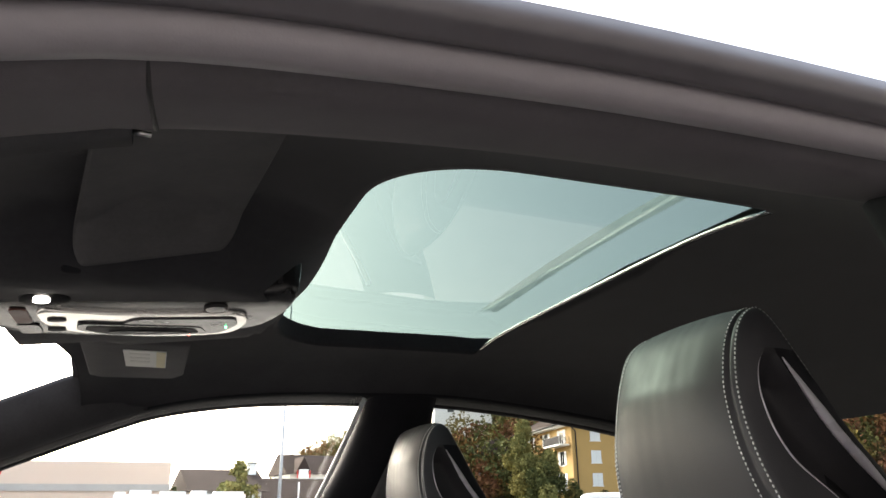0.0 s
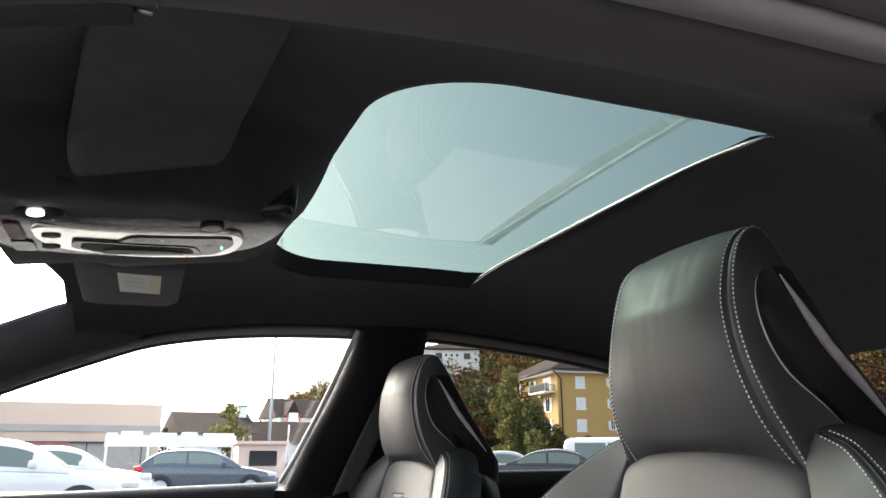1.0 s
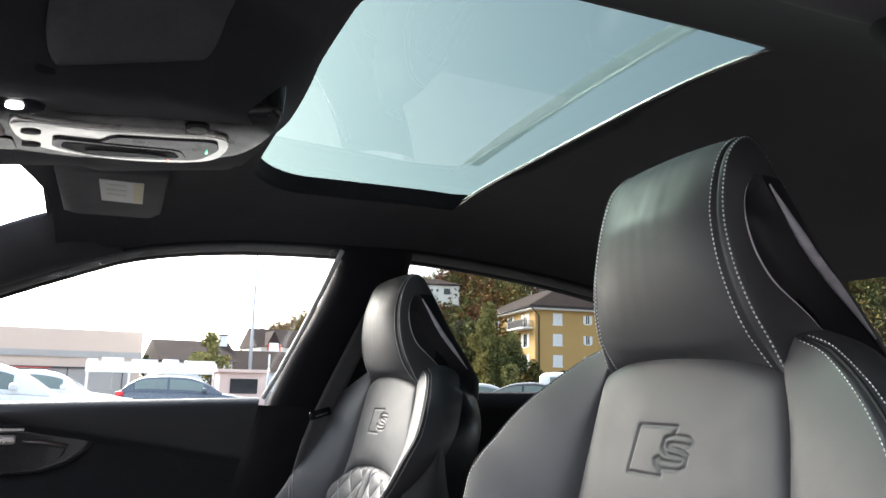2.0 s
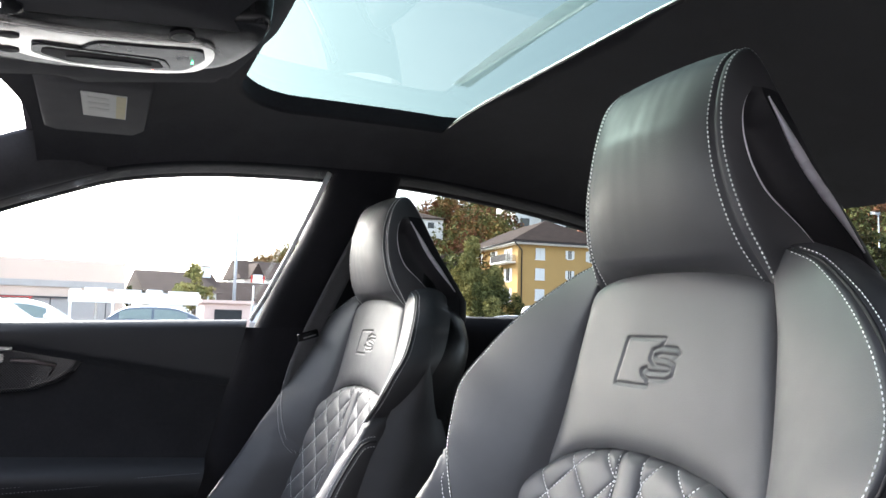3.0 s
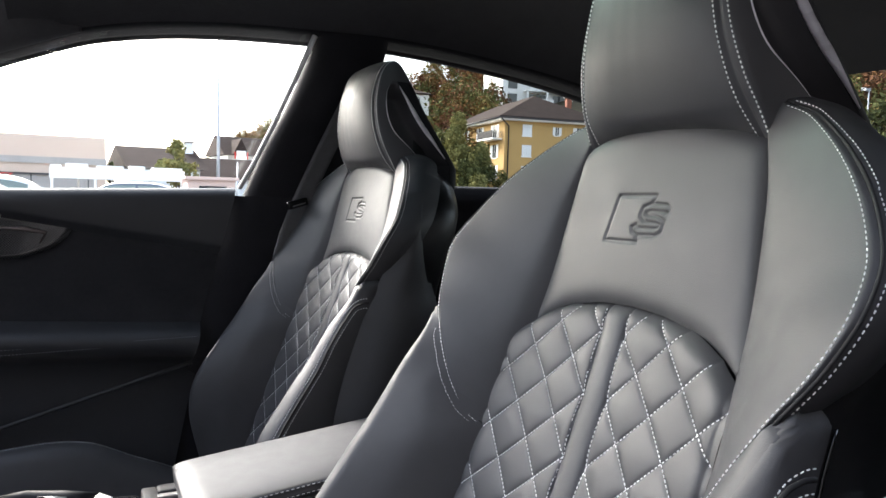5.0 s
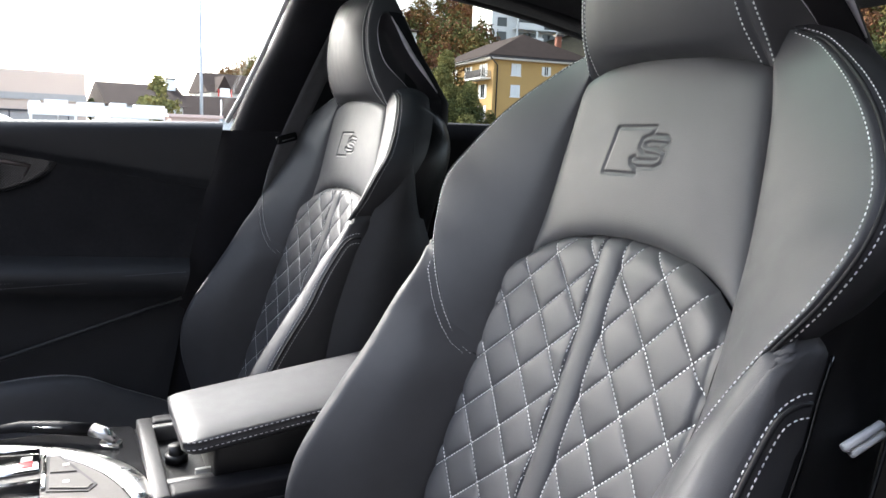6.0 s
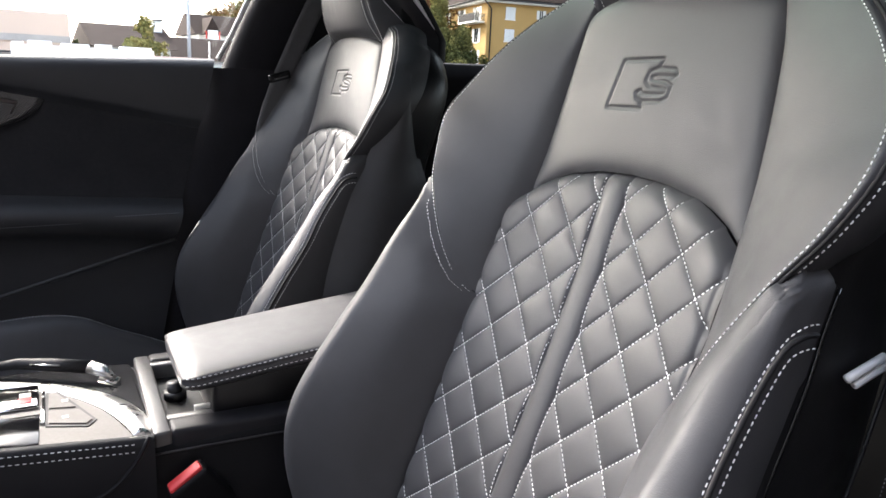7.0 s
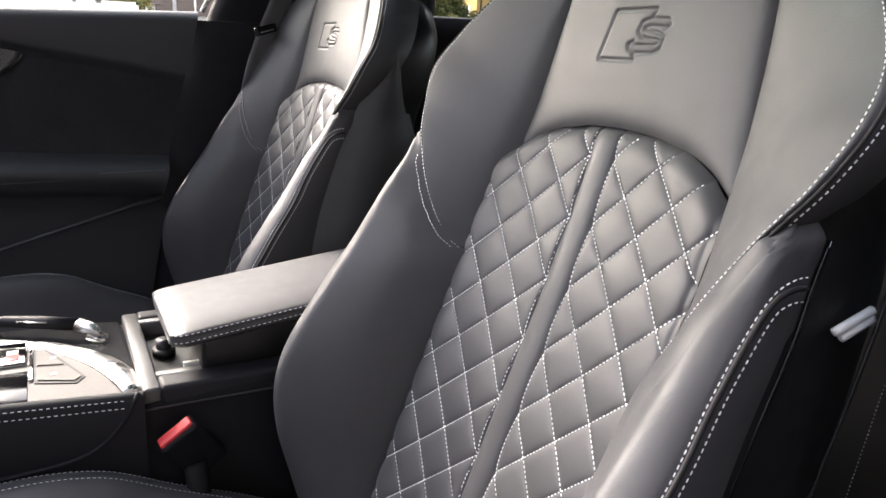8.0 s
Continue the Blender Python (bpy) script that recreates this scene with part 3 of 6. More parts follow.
def build_seat(label):
    seat = root("front_seat", (0.2, 0, 0.2), label, "car seat", "front seats")
    part("upper_panel", seat_upper_panel(), LEATHER, seat, "smooth leather panel with a pressed emblem")
    q = part("quilted_panel", seat_quilt_panel(), LEATHER, seat, "diamond-quilted leather with a centre ridge")
    part("quilt_stitching", quilt_stitches(), THREAD, q, "pale diamond stitching")
    for side in (1, -1):
        b = part("upper_bolster", seat_upper_bolster(side), LEATHER, seat)
        part("bolster_stitching", bolster_stitches(side), THREAD, b, "pale double stitching")
        # dark tube stands in for the shade in the sunken seam
        crease = [bolster_point(side, s, 1.0) + Vector((-0.0022 if side > 0 else -0.0012, 0.0006 * side, 0)) for s in range(1, UP_N - 1)]
        part("bolster_seam", tube(crease, 0.0012, 6, "bolster_seam"), SEAM_DARK, b, "dark tube painted as the seam's shaded crease")
        part("bolster_side", seat_bolster_side(side), LEATHER, b)
        lb = part("lower_bolster", seat_lower_bolster(side), LEATHER, seat)
        if side < 0:
            part("seam_fillet", seam_fillet(side), LEATHER, lb)
        st = [[(p + Vector((-0.0005, 0.0012 * side, 0)), (-0.5, side, 0.1)) for p in lower_seam(side, o)] for o in (0.0060, -0.0060)]
        part("bolster_stitching", stitch_mesh("bolster_stitching", st, 0.0026, 0.0012, 0.0009), THREAD, lb, "pale double stitching")
        part("seam_piping", tube([p + Vector((0.0004, -0.0004 * side, 0)) for p in lower_seam(side, 0.0)], 0.0015, 6, "seam_piping"), SEAM_DARK, lb)
        h = part("headrest_side", seat_head_side(side, 0), LEATHER, seat, "black leather cheek beside a teardrop hollow")
        part("cheek_crown", seat_head_side(side, 3), LEATHER, h)
        part("hollow", seat_head_side(side, 1), HOLLOW_PLASTIC, h, "matt black teardrop hollow")
        part("hollow_ridge", seat_head_side(side, 2), TRIM_LEATHER, h, "black ridge behind the hollow")
        part("headrest_stitching", head_stitches(side), THREAD, h, "pale double stitching")
        # near-white bars stand in for highlights on the lip and the ridge
        for k, r in ((-1, 0.0007), (1, 0.0034)):
            part("hollow_edge", hollow_edge(side, k, r), RIM_GLINT, h, "pale bar painted as the hollow rim's highlight")
        part("cushion_stitching", cushion_stitches(side), THREAD, seat, "pale double stitching")
    part("headrest_cushion", seat_head_cushion(), LEATHER, seat, "smooth leather headrest front")
    part("back_shell", seat_shell(), SHELL_PLASTIC, seat, "black moulded back shell")
    part("seat_cushion", seat_cushion(), LEATHER, seat)
    part("seat_base", box_bm((-0.2, -0.19, 0.17), (0.30, 0.19, 0.37), 0.02), PLASTIC, seat)
    return seat


driver_seat = build_seat("black leather sport seat with diamond-quilted back and pale stitching")
SEAT_SCALE = 1.15
EYE0 = Vector((0.063, -0.427, 0.977))


def spread(k):
    """Moves things away from one point, growing alike."""
    return Matrix.Translation(EYE0 * (1 - k)) @ Matrix.Scale(k, 4)


PM = Matrix.Translation((0.4520, 0.8079, 0.8708)) @ Matrix.Rotation(0.0623, 4, "Z") @ Matrix.Scale(SEAT_SCALE, 4) @ Matrix.Translation((-0.4, 0, -0.9))
passenger_seat = copy_thing(driver_seat, PM @ driver_seat.matrix_basis)
# the passenger seat's inner flank is covered in smooth leather
rows = []
for z in linspace(0.42, 0.985, 40):
    hw, xf, xb = tab(SHELL_ROWS, z)
    wide = (xb - xf - 0.03) * min(1.0, (0.99 - z) / 0.16) ** 0.9
    row = []
    for k in linspace(0, 1, 14):
        y = hw + 0.003 + 0.016 * math.sin(math.pi * min(1.0, k * 1.1)) - 0.012 * k ** 4
        row.append(PM @ Vector((xf + 0.004 + wide * k, -y, z)))
    rows.append(row)
part("side_cover", grid_mesh("side_cover", rows), LEATHER, passenger_seat, "smooth leather side cover")
for seat_, m in ((driver_seat, Matrix()), (passenger_seat, PM)):
    line = [m @ Vector((r[7] + 0.0015, -r[6] - 0.0012, z)) for z, r in ((z, tab(LOWER, z)) for z in linspace(0.42, 0.866, 60))]
    part("shell_edge", tube(line, 0.0011, 6), GLOSS_BLACK, seat_, "smooth edge of the shell")
# edge line moulded into the driver seat's shell; dotted row placed there to fit the view
part("shell_ridge", tube([(0.425, -0.2095, 0.838), (0.420, -0.2105, 0.819), (0.410, -0.211, 0.784), (0.393, -0.211, 0.726), (0.38, -0.211, 0.68)], 0.0012, 6), PLASTIC, driver_seat, "moulded line on the shell")
part("shell_seam", stitch_mesh("shell_seam", [[((x, -0.2105, z), (0, -1, 0)) for x, z in ((0.441 - 0.013 * k, 0.79 - 0.074 * k) for k in linspace(-0.2, 2, 60))]], 0.0014, 0.0010, 0.0009), GREY_THREAD, driver_seat, "dull dotted row on the shell")


driver_seat.matrix_basis = spread(SEAT_SCALE) @ driver_seat.matrix_basis


# ---- the car's shell: roof, rails, pillars, floor ----
MID = 0.40          # the car's centre plane
RAIL = [(-0.80, 0.80), (-0.60, 0.915), (-0.30, 1.07), (-0.107, 1.153), (0.0, 1.195), (0.06, 1.216), (0.149, 1.233), (0.244, 1.244), (0.345, 1.250), (0.433, 1.2525), (0.60, 1.256),
        (0.80, 1.243), (1.0, 1.220), (1.2, 1.182), (1.4, 1.125), (1.7, 1.01)]
CROWN = [(-0.20, 1.228), (-0.10, 1.266), (0.0, 1.298), (0.10, 1.318), (0.20, 1.331), (0.40, 1.338), (0.62, 1.338), (0.90, 1.315), (1.2, 1.260), (1.36, 1.222), (1.5, 1.185), (1.8, 1.10)]
SUNROOF = (0.228, 0.604, 0.034, 0.770)


def rail_z(x):
    return tab(RAIL, x) + 0.009


def rail_y(x):
    """Half width of the roof at the rail."""
    return tab([(-0.8, 0.70), (-0.3, 0.60), (0.0, 0.545), (0.2, 0.520), (0.6, 0.515), (1.0, 0.53), (1.4, 0.55), (1.7, 0.57)], x)


def console_plane(x):
    return 1.244 + 0.09 * (x - 0.05)


def lining_z(x, y):
    w = min(1.0, abs(y - MID) / rail_y(x))
    c, r = tab(CROWN, x), rail_z(x)
    bulge = max(0.0, 1 - abs((x - 0.03) / 0.212) ** 3 - abs((y - MID) / (0.245 if y < MID else 0.125)) ** 3)
    z = c - (c - r) * w ** 5.0
    return max(z - 0.13 * bulge ** 1.35, min(z, console_plane(x) + 0.005))


def rounded_rect(x0, x1, y0, y1, radii, n=16):
    """Corner order: (x0,y0), (x1,y0), (x1,y1), (x0,y1)."""
    out = []
    for (cx, cy, a0), r in zip(((x0, y0, 180), (x1, y0, 270), (x1, y1, 0), (x0, y1, 90)), radii):
        px, py = (cx + r if cx == x0 else cx - r), (cy + r if cy == y0 else cy - r)
        for k in range(n + 1):
            a = radians(a0 + 90 * k / n)
            out.append((px + r * math.cos(a), py + r * math.sin(a)))
    return out


def header_x(y):
    """How far the lining reaches forward of the car's zero line."""
    return tab([(-0.6, 0.050), (-0.1, 0.056), (0.25, 0.084), (0.55, 0.084), (0.80, 0.056), (1.4, 0.050)], y)


def build_headliner():
    hole = rounded_rect(*SUNROOF, (0.105, 0.004, 0.004, 0.105))
    n = 160
    cx, cy = 0.41, MID
    # walk the hole at even steps
    loop = [Vector((x, y, 0)) for x, y in hole] + [Vector((*hole[0], 0))]
    d = [0.0]
    for a, b in zip(loop, loop[1:]):
        d.append(d[-1] + (b - a).length)
    inner = []
    for k in range(n):
        s = d[-1] * k / n
        i = max(j for j in range(len(d) - 1) if d[j] <= s)
        inner.append(loop[i].lerp(loop[i + 1], (s - d[i]) / max(d[i + 1] - d[i], 1e-9)))
    rows = []
    for lip, dz in ((0.075, 0.030), (0.015, 0.006), (0.0, -0.001)):
        rows.append([Vector((p.x + (lip if p.x > SUNROOF[1] - 0.003 else 0), p.y, lining_z(p.x, p.y) + dz)) for p in inner])
    rings = linspace(0, 1, 26)[1:]
    for k in rings:
        row = []
        for p in inner:
            vx, vy = p.x - cx, p.y - cy
            ang = math.atan2(vy, vx)
            tx = (1.36 - cx) / abs(math.cos(ang)) if vx > 0 else (cx + 0.064) / max(abs(math.cos(ang)), 1e-6)
            if vx <= 0:
                for _ in range(4):
                    ey = cy + math.sin(ang) * tx
                    tx = (cx + header_x(ey)) / max(abs(math.cos(ang)), 1e-6)
            best = tx
            for _ in range(6):
                ex = cx + math.cos(ang) * best
                ty = rail_y(ex) / max(abs(math.sin(ang)), 1e-6)
                best = min(tx, ty)
            ex, ey = cx + math.cos(ang) * best, cy + math.sin(ang) * best
            x, y = p.x + (ex - p.x) * k, p.y + (ey - p.y) * k
            row.append(Vector((x, y, lining_z(x, y))))
        rows.append(row)
    return grid_mesh("headliner", rows, closed=True)


car = root("parked_sportback", (0.4, MID, 0.0), "dark grey hatchback seen through its open door, black interior", "car")
part("headliner", build_headliner(), HEADLINER, car, "black fabric roof lining with a sunroof opening")
x0, x1, y0, y1 = SUNROOF
roof_glass = grid_mesh("sunroof_glass", [[(x, y, 1.3685 - 0.026 * ((y - MID) / 0.5) ** 4) for x in linspace(x0 - 0.03, x1 + 0.10, 10)] for y in linspace(y0 - 0.04, y1 + 0.04, 16)])
sg = part("sunroof_glass", roof_glass, ROOF_GLASS, car, "green-tinted glass sunroof panel")
part("sunroof_rear_trim", tube([(x1 + 0.0005, y, lining_z(x1, y) + 0.0005) for y in linspace(y0 + 0.004, y1 - 0.004, 24)], 0.0024, 8), CHROME, car, "thin bright sunroof edge strip")


def side_sweep(name, section, side, xs, mat, label="", closed=True):
    """A bar along the roof rail. section: (out, up) from the lining's edge."""
    rows = []
    for x in xs:
        y, z = rail_y(x), rail_z(x)
        rows.append([Vector((x, MID + side * (y + o), z + u)) for o, u in section])
    return part(name, grid_mesh(name, rows, closed=closed, flip=side > 0), mat, car, label)


xs = linspace(-0.75, 1.6, 90)
for side in (-1, 1):
    # near side gets light tones, far side near-black; light and shade put into colour
    side_sweep("rail_trim", [(-0.004, 0.002), (0.002, -0.002), (0.012, -0.0042), (0.026, -0.0065), (0.040, -0.0088), (0.050, -0.0092), (0.057, -0.007), (0.062, -0.003), (0.066, 0.004), (0.066, 0.02), (-0.004, 0.03)], side, xs, RAIL_TRIM_LIT if side < 0 else PILLAR_TRIM, "fabric-covered roof rail trim")
    side_sweep("door_seal", [(0.066, 0.002), (0.072, -0.010), (0.082, -0.012), (0.089, -0.006), (0.090, 0.012), (0.066, 0.012)], side, xs, SEAL_TRIM_LIT if side < 0 else PILLAR_TRIM, "smooth door seal")
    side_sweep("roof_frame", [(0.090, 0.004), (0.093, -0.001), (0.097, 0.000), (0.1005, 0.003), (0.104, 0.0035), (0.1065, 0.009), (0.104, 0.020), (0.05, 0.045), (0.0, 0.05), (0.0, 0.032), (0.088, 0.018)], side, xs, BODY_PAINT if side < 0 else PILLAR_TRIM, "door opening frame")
seam_x = 0.060
ys_seam = [MID - rail_y(seam_x) - o for o in (0.002, 0.012, 0.026, 0.040, 0.050, 0.057, 0.062, 0.066)]
zs_seam = [rail_z(seam_x) + u - 0.0004 for u in (-0.002, -0.0042, -0.0065, -0.0088, -0.0092, -0.007, -0.003, 0.004)]
part("trim_seam", tube([(seam_x - 0.004 * k / 7, y, z) for k, (y, z) in enumerate(zip(ys_seam, zs_seam))], 0.0013, 6), RUBBER, car, "joint in the rail trim")
# small bright bar drawn at the trim seam's inner end
part("seam_end", tube([(seam_x - 0.010, ys_seam[0] + 0.004, zs_seam[0] - 0.001), (seam_x - 0.002, ys_seam[0] + 0.005, zs_seam[0] - 0.001)], 0.0014, 6), ALU, car, "small bright end of the trim seam")
roof_rows = [[Vector((x, y, lining_z(x, y) + 0.045 + 0.012 * (1 - abs(y - MID) / 0.6))) for y in linspace(MID - 0.51, MID + 0.51, 5)] for x in linspace(-0.07, SUNROOF[0] - 0.03, 6)]
part("roof_panel", grid_mesh("roof_panel", roof_rows), BODY_PAINT, car, "painted roof skin")
roof_rows = [[Vector((x, y, lining_z(x, y) + 0.045 + 0.012 * (1 - abs(y - MID) / 0.6))) for y in linspace(MID - 0.51, MID + 0.51, 5)] for x in linspace(SUNROOF[1] + 0.085, 1.36, 12)]
part("roof_panel", grid_mesh("roof_panel", roof_rows), BODY_PAINT, car, "painted roof skin")
for ya, yb in ((MID - 0.51, SUNROOF[2] - 0.04), (SUNROOF[3] + 0.04, MID + 0.51)):
    roof_rows = [[Vector((x, y, lining_z(x, y) + 0.045 + 0.012 * (1 - abs(y - MID) / 0.6))) for y in linspace(ya, yb, 4)] for x in linspace(SUNROOF[0] - 0.03, SUNROOF[1] + 0.085, 8)]
    part("roof_panel", grid_mesh("roof_panel", roof_rows), BODY_PAINT, car, "painted roof skin")
# floor, sills, bulkhead, tail
part("car_floor", box_bm((-1.3, MID - 0.66, 0.14), (1.9, MID + 0.66, 0.20), 0.01), CARPET, car, "black carpeted floor")
part("sill", box_bm((-0.7, MID - 0.80, 0.20), (1.4, MID - 0.64, 0.38), 0.03), BODY_PAINT, car)
# out of view; reaches back to keep windscreen light off the console
part("dashboard", box_bm((-1.35, MID - 0.72, 0.2), (-0.48, MID + 0.66, 0.90), 0.09, 5), SOFT_PLASTIC, car, "black soft dashboard")
part("tail_shelf", box_bm((1.05, MID - 0.66, 0.2), (1.85, MID + 0.66, 0.93), 0.06, 4), SHELL_PLASTIC, car)

# ---- far door and its window ----
def belt_z(x):
    return 0.957 + 0.014 * (x + 0.106) / 0.44 if x < 0.6 else 0.988 + 0.01 * (x - 0.6)


def door_section(x):
    """Inner face of the far door, from the window ledge down: y, z."""
    zb = belt_z(x)
    crease = 0.918 - 0.165 * (x + 0.103)
    arm = 0.694 - 0.05 * (x + 0.06)
    pts = [(1.112, zb - 0.02), (1.108, zb - 0.004), (1.100, zb), (1.088, zb - 0.003), (1.078, zb - 0.014), (1.074, (zb + crease) / 2), (1.077, crease + 0.006), (1.083, crease), (1.090, crease - 0.010), (1.094, crease - 0.05),
           (1.095, arm + 0.055), (1.090, arm + 0.025), (1.062, arm + 0.012), (1.046, arm), (1.043, arm - 0.012), (1.050, arm - 0.03), (1.080, arm - 0.06), (1.086, 0.55), (1.080, 0.40), (1.10, 0.30)]
    return pts


far_door = root("far_front_door", (0.0, 1.12, 0.3), "closed black-trimmed car door with pale window daylight", "car door")
dxs = linspace(-0.75, 0.326, 60)
upper_rows, suede_rows, low_rows = [], [], []
for x in dxs:
    p = door_section(x)
    def slant(q, x=x):
        edge = 0.326 - 0.25 * (0.97 - q.y) + (0.04 * (0.97 - q.y) if q.y < 0.6 else 0)
        return Vector((-0.75 + (x + 0.75) * (edge + 0.75) / 1.076, q.x, q.y))
    upper_rows.append([slant(q) for q in chain([(a, b, 0) for a, b in p[:9]], 30)])
    suede_rows.append([slant(q) for q in chain([(a, b, 0) for a, b in p[8:12]], 16)])
    low_rows.append([slant(q) for q in chain([(a, b, 0) for a, b in p[11:]], 50)])
part("door_top_pad", grid_mesh("door_top_pad", upper_rows, flip=True), SOFT_PLASTIC, far_door, "soft black padded door ledge")
part("door_insert", grid_mesh("door_insert", suede_rows, flip=True), SUEDE, far_door, "matt black cloth door insert")
part("door_armrest", grid_mesh("door_armrest", low_rows, flip=True), SOFT_PLASTIC, far_door, "black leather door armrest and pocket")
part("door_shell", box_bm((-0.75, 1.112, 0.25), (0.16, 1.20, 0.955), 0.02), BODY_PAINT, far_door)
sl = []
for off in (0.004, -0.005):
    sl.append([((x, 1.0445, 0.671 + 0.02 * x + off), (0, -1, 0.2)) for x in linspace(-0.7, 0.25, 80)])
part("armrest_stitching", stitch_mesh("armrest_stitching", sl, 0.0036, 0.0022, 0.0010), GREY_THREAD, far_door, "dull grey double stitching")


def glass_y(z):
    return 1.079 - 0.60 * (z - 0.971)


gl = [[Vector((x, glass_y(z) + 0.018, z)) for z in linspace(0.93, rail_z(x) + 0.015, 8)] for x in linspace(-0.62, 0.45, 24)]
g1 = part("door_glass", grid_mesh("door_glass", gl), GLASS, far_door, "clear side window")
g1.visible_shadow = False
# pale colour holds the sky's reflection on the window frame strip
FRAME_STRIP_LIT = material("pale_skylit_strip", (0.78, 0.79, 0.79), 0.45, vary=0.05)
# window's rear frame: pale strip, then the dark pillar
pf = [(0.333, 0.971), (0.355, 1.02), (0.385, 1.10), (0.412, 1.18), (0.435, 1.252)]
part("window_rear_frame", tube([(x - 0.004, glass_y(z) - 0.012, z) for x, z in pf], 0.0050, 8), FRAME_STRIP_LIT, far_door, "window frame strip, painted pale for the sky it mirrors")


def pillar_sheet(name, front, back, mat, label, inset, tuck=0.0):
    """A trim panel between two slanted edges, bulging inwards."""
    rows = []
    for t in linspace(0, 1, 30):
        f = tab([(k / (len(front) - 1), *p) for k, p in enumerate(front)], t)
        b = tab([(k / (len(back) - 1), *p) for k, p in enumerate(back)], t)
        row = []
        row.append(Vector(f) + Vector((-tuck, 0.035 if f[1] > MID else -0.035, 0)))
        for w in linspace(0, 1, 14):
            p = Vector(f).lerp(Vector(b), w)
            p.y -= math.copysign(inset, f[1] - MID) * math.sin(math.pi * w) ** 0.5
            row.append(p)
        rows.append(row)
    return part(name, grid_mesh(name, rows), mat, car, label)


for side in (1, -1):
    def my(y, side=side):
        return MID + side * (y - MID)
    back = 0.0 if side > 0 else 0.075
    fr = [(0.345 + back, my(1.085), 0.955), (0.376 + back, my(1.036), 1.05), (0.412 + back, my(0.985), 1.14), (0.448 + back, my(0.925), 1.262)]
    bk = [(0.56 + back, my(1.085), 0.955), (0.565 + back, my(1.036), 1.05), (0.575 + back, my(0.985), 1.14), (0.585 + back, my(0.925), 1.262)]
    pillar_sheet("pillar_trim", fr, bk, PILLAR_TRIM, "black upper pillar trim", 0.028)
    fr = [(0.17 + back, my(1.10), 0.30), (0.228 + back, my(1.098), 0.55), (0.280 + back, my(1.094), 0.75), (0.337 + back, my(1.090), 0.955)]
    bk = [(0.56, my(1.09), 0.30), (0.56, my(1.09), 0.55), (0.56, my(1.088), 0.75), (0.56, my(1.085), 0.955)]
    pillar_sheet("lower_pillar_trim", fr, bk, PILLAR_TRIM, "black lower pillar trim", 0.022, 0.035)
# rear door: ledge, panel and glass
for side in (1, -1):
    rows = [[Vector((x, MID + side * (y - MID), z + belt_z(x) - 0.99)) for y, z in ((1.11, 0.97), (1.10, 0.99), (1.075, 0.985), (1.065, 0.95), (1.08, 0.80), (1.08, 0.3))] for x in linspace(0.56, 1.45, 12)]
    part("rear_door_panel", grid_mesh("rear_door_panel", rows, flip=side > 0), PILLAR_TRIM, car, "black rear door trim")
gl = [[Vector((x, glass_y(z) + 0.018, z)) for z in linspace(0.95, rail_z(x) + 0.015, 6)] for x in linspace(0.56, 1.35, 12)]
g2 = part("rear_door_glass", grid_mesh("rear_door_glass", gl), REAR_GLASS, car, "grey tinted rear side window")
# rear pillar and rear screen surround
fr = [(1.22, 1.06, 0.97), (1.24, 1.02, 1.04), (1.27, 0.97, 1.12), (1.3, 0.93, 1.17)]
bk = [(1.75, 0.98, 0.95), (1.68, 0.96, 1.0), (1.60, 0.93, 1.06), (1.50, 0.90, 1.14)]
pillar_sheet("rear_pillar_trim", fr, bk, SOFT_PLASTIC, "black rear pillar trim", 0.02)
# windscreen pillars: from the roof's front corner down and forward
for side in (1, -1):
    rows = []
    for t in linspace(0, 1, 30):
        x = 0.05 - 0.80 * t
        yo, z = rail_y(x), rail_z(x)
        d = min(1.0, max(0.0, (0.05 - x) / 0.12))
        d = d * d * (3 - 2 * d)
        iy = yo - 0.012 - 0.058 * d
        iz = z + 0.004 + 0.092 * d - 0.020 * t
        sec = [(yo + 0.004, z - 0.002), (yo - 0.012, z - 0.004), (yo - 0.012 - 0.018 * d, z + 0.006 * d), (yo - 0.012 - 0.034 * d, z + 0.022 * d), (iy, iz - 0.008), (iy + 0.004, iz), (yo + 0.0, iz + 0.01)]
        rows.append([Vector((x, MID + side * y_, z_)) for y_, z_ in sec])
    pil = part("windscreen_pillar_trim", grid_mesh("windscreen_pillar_trim", rows, closed=True, flip=side < 0), PILLAR_FABRIC, car, "dark grey fabric windscreen pillar")

# rear screen
rs = [[Vector((1.36 + 0.5 * k, y, 1.245 - 0.27 * k - 0.04 * abs((y - MID) / 0.5) ** 2)) for y in linspace(MID - 0.50, MID + 0.50, 9)] for k in linspace(0, 1, 5)]
g3 = part("rear_screen", grid_mesh("rear_screen", rs), REAR_GLASS, car, "sloping tinted rear screen")
# near door, open beside the camera and unseen, added to hold back side light
near_door = root("open_front_door", (-0.70, -0.40, 0.3), "dark grey front door standing open, black inner trim", "car door")
part("door_panel", box_bm((0.0, -0.09, 0.02), (1.02, 0.09, 0.66), 0.04, 4), SOFT_PLASTIC, near_door)
part("door_frame", tube([(0.02, 0, 0.64), (0.30, 0, 0.84), (0.60, 0, 0.93), (0.92, 0, 0.94), (1.0, 0, 0.66)], 0.022, 8), BODY_PAINT, near_door)
part("door_handle", box_bm((0.50, 0.085, 0.44), (0.68, 0.115, 0.475), 0.008), ALU, near_door, "bright inner door handle")
for ob in near_door.children:
    ob.matrix_parent_inverse = Matrix()
near_door.matrix_basis = pose(-0.70, -0.40, 0.30, 0, 0, -68)


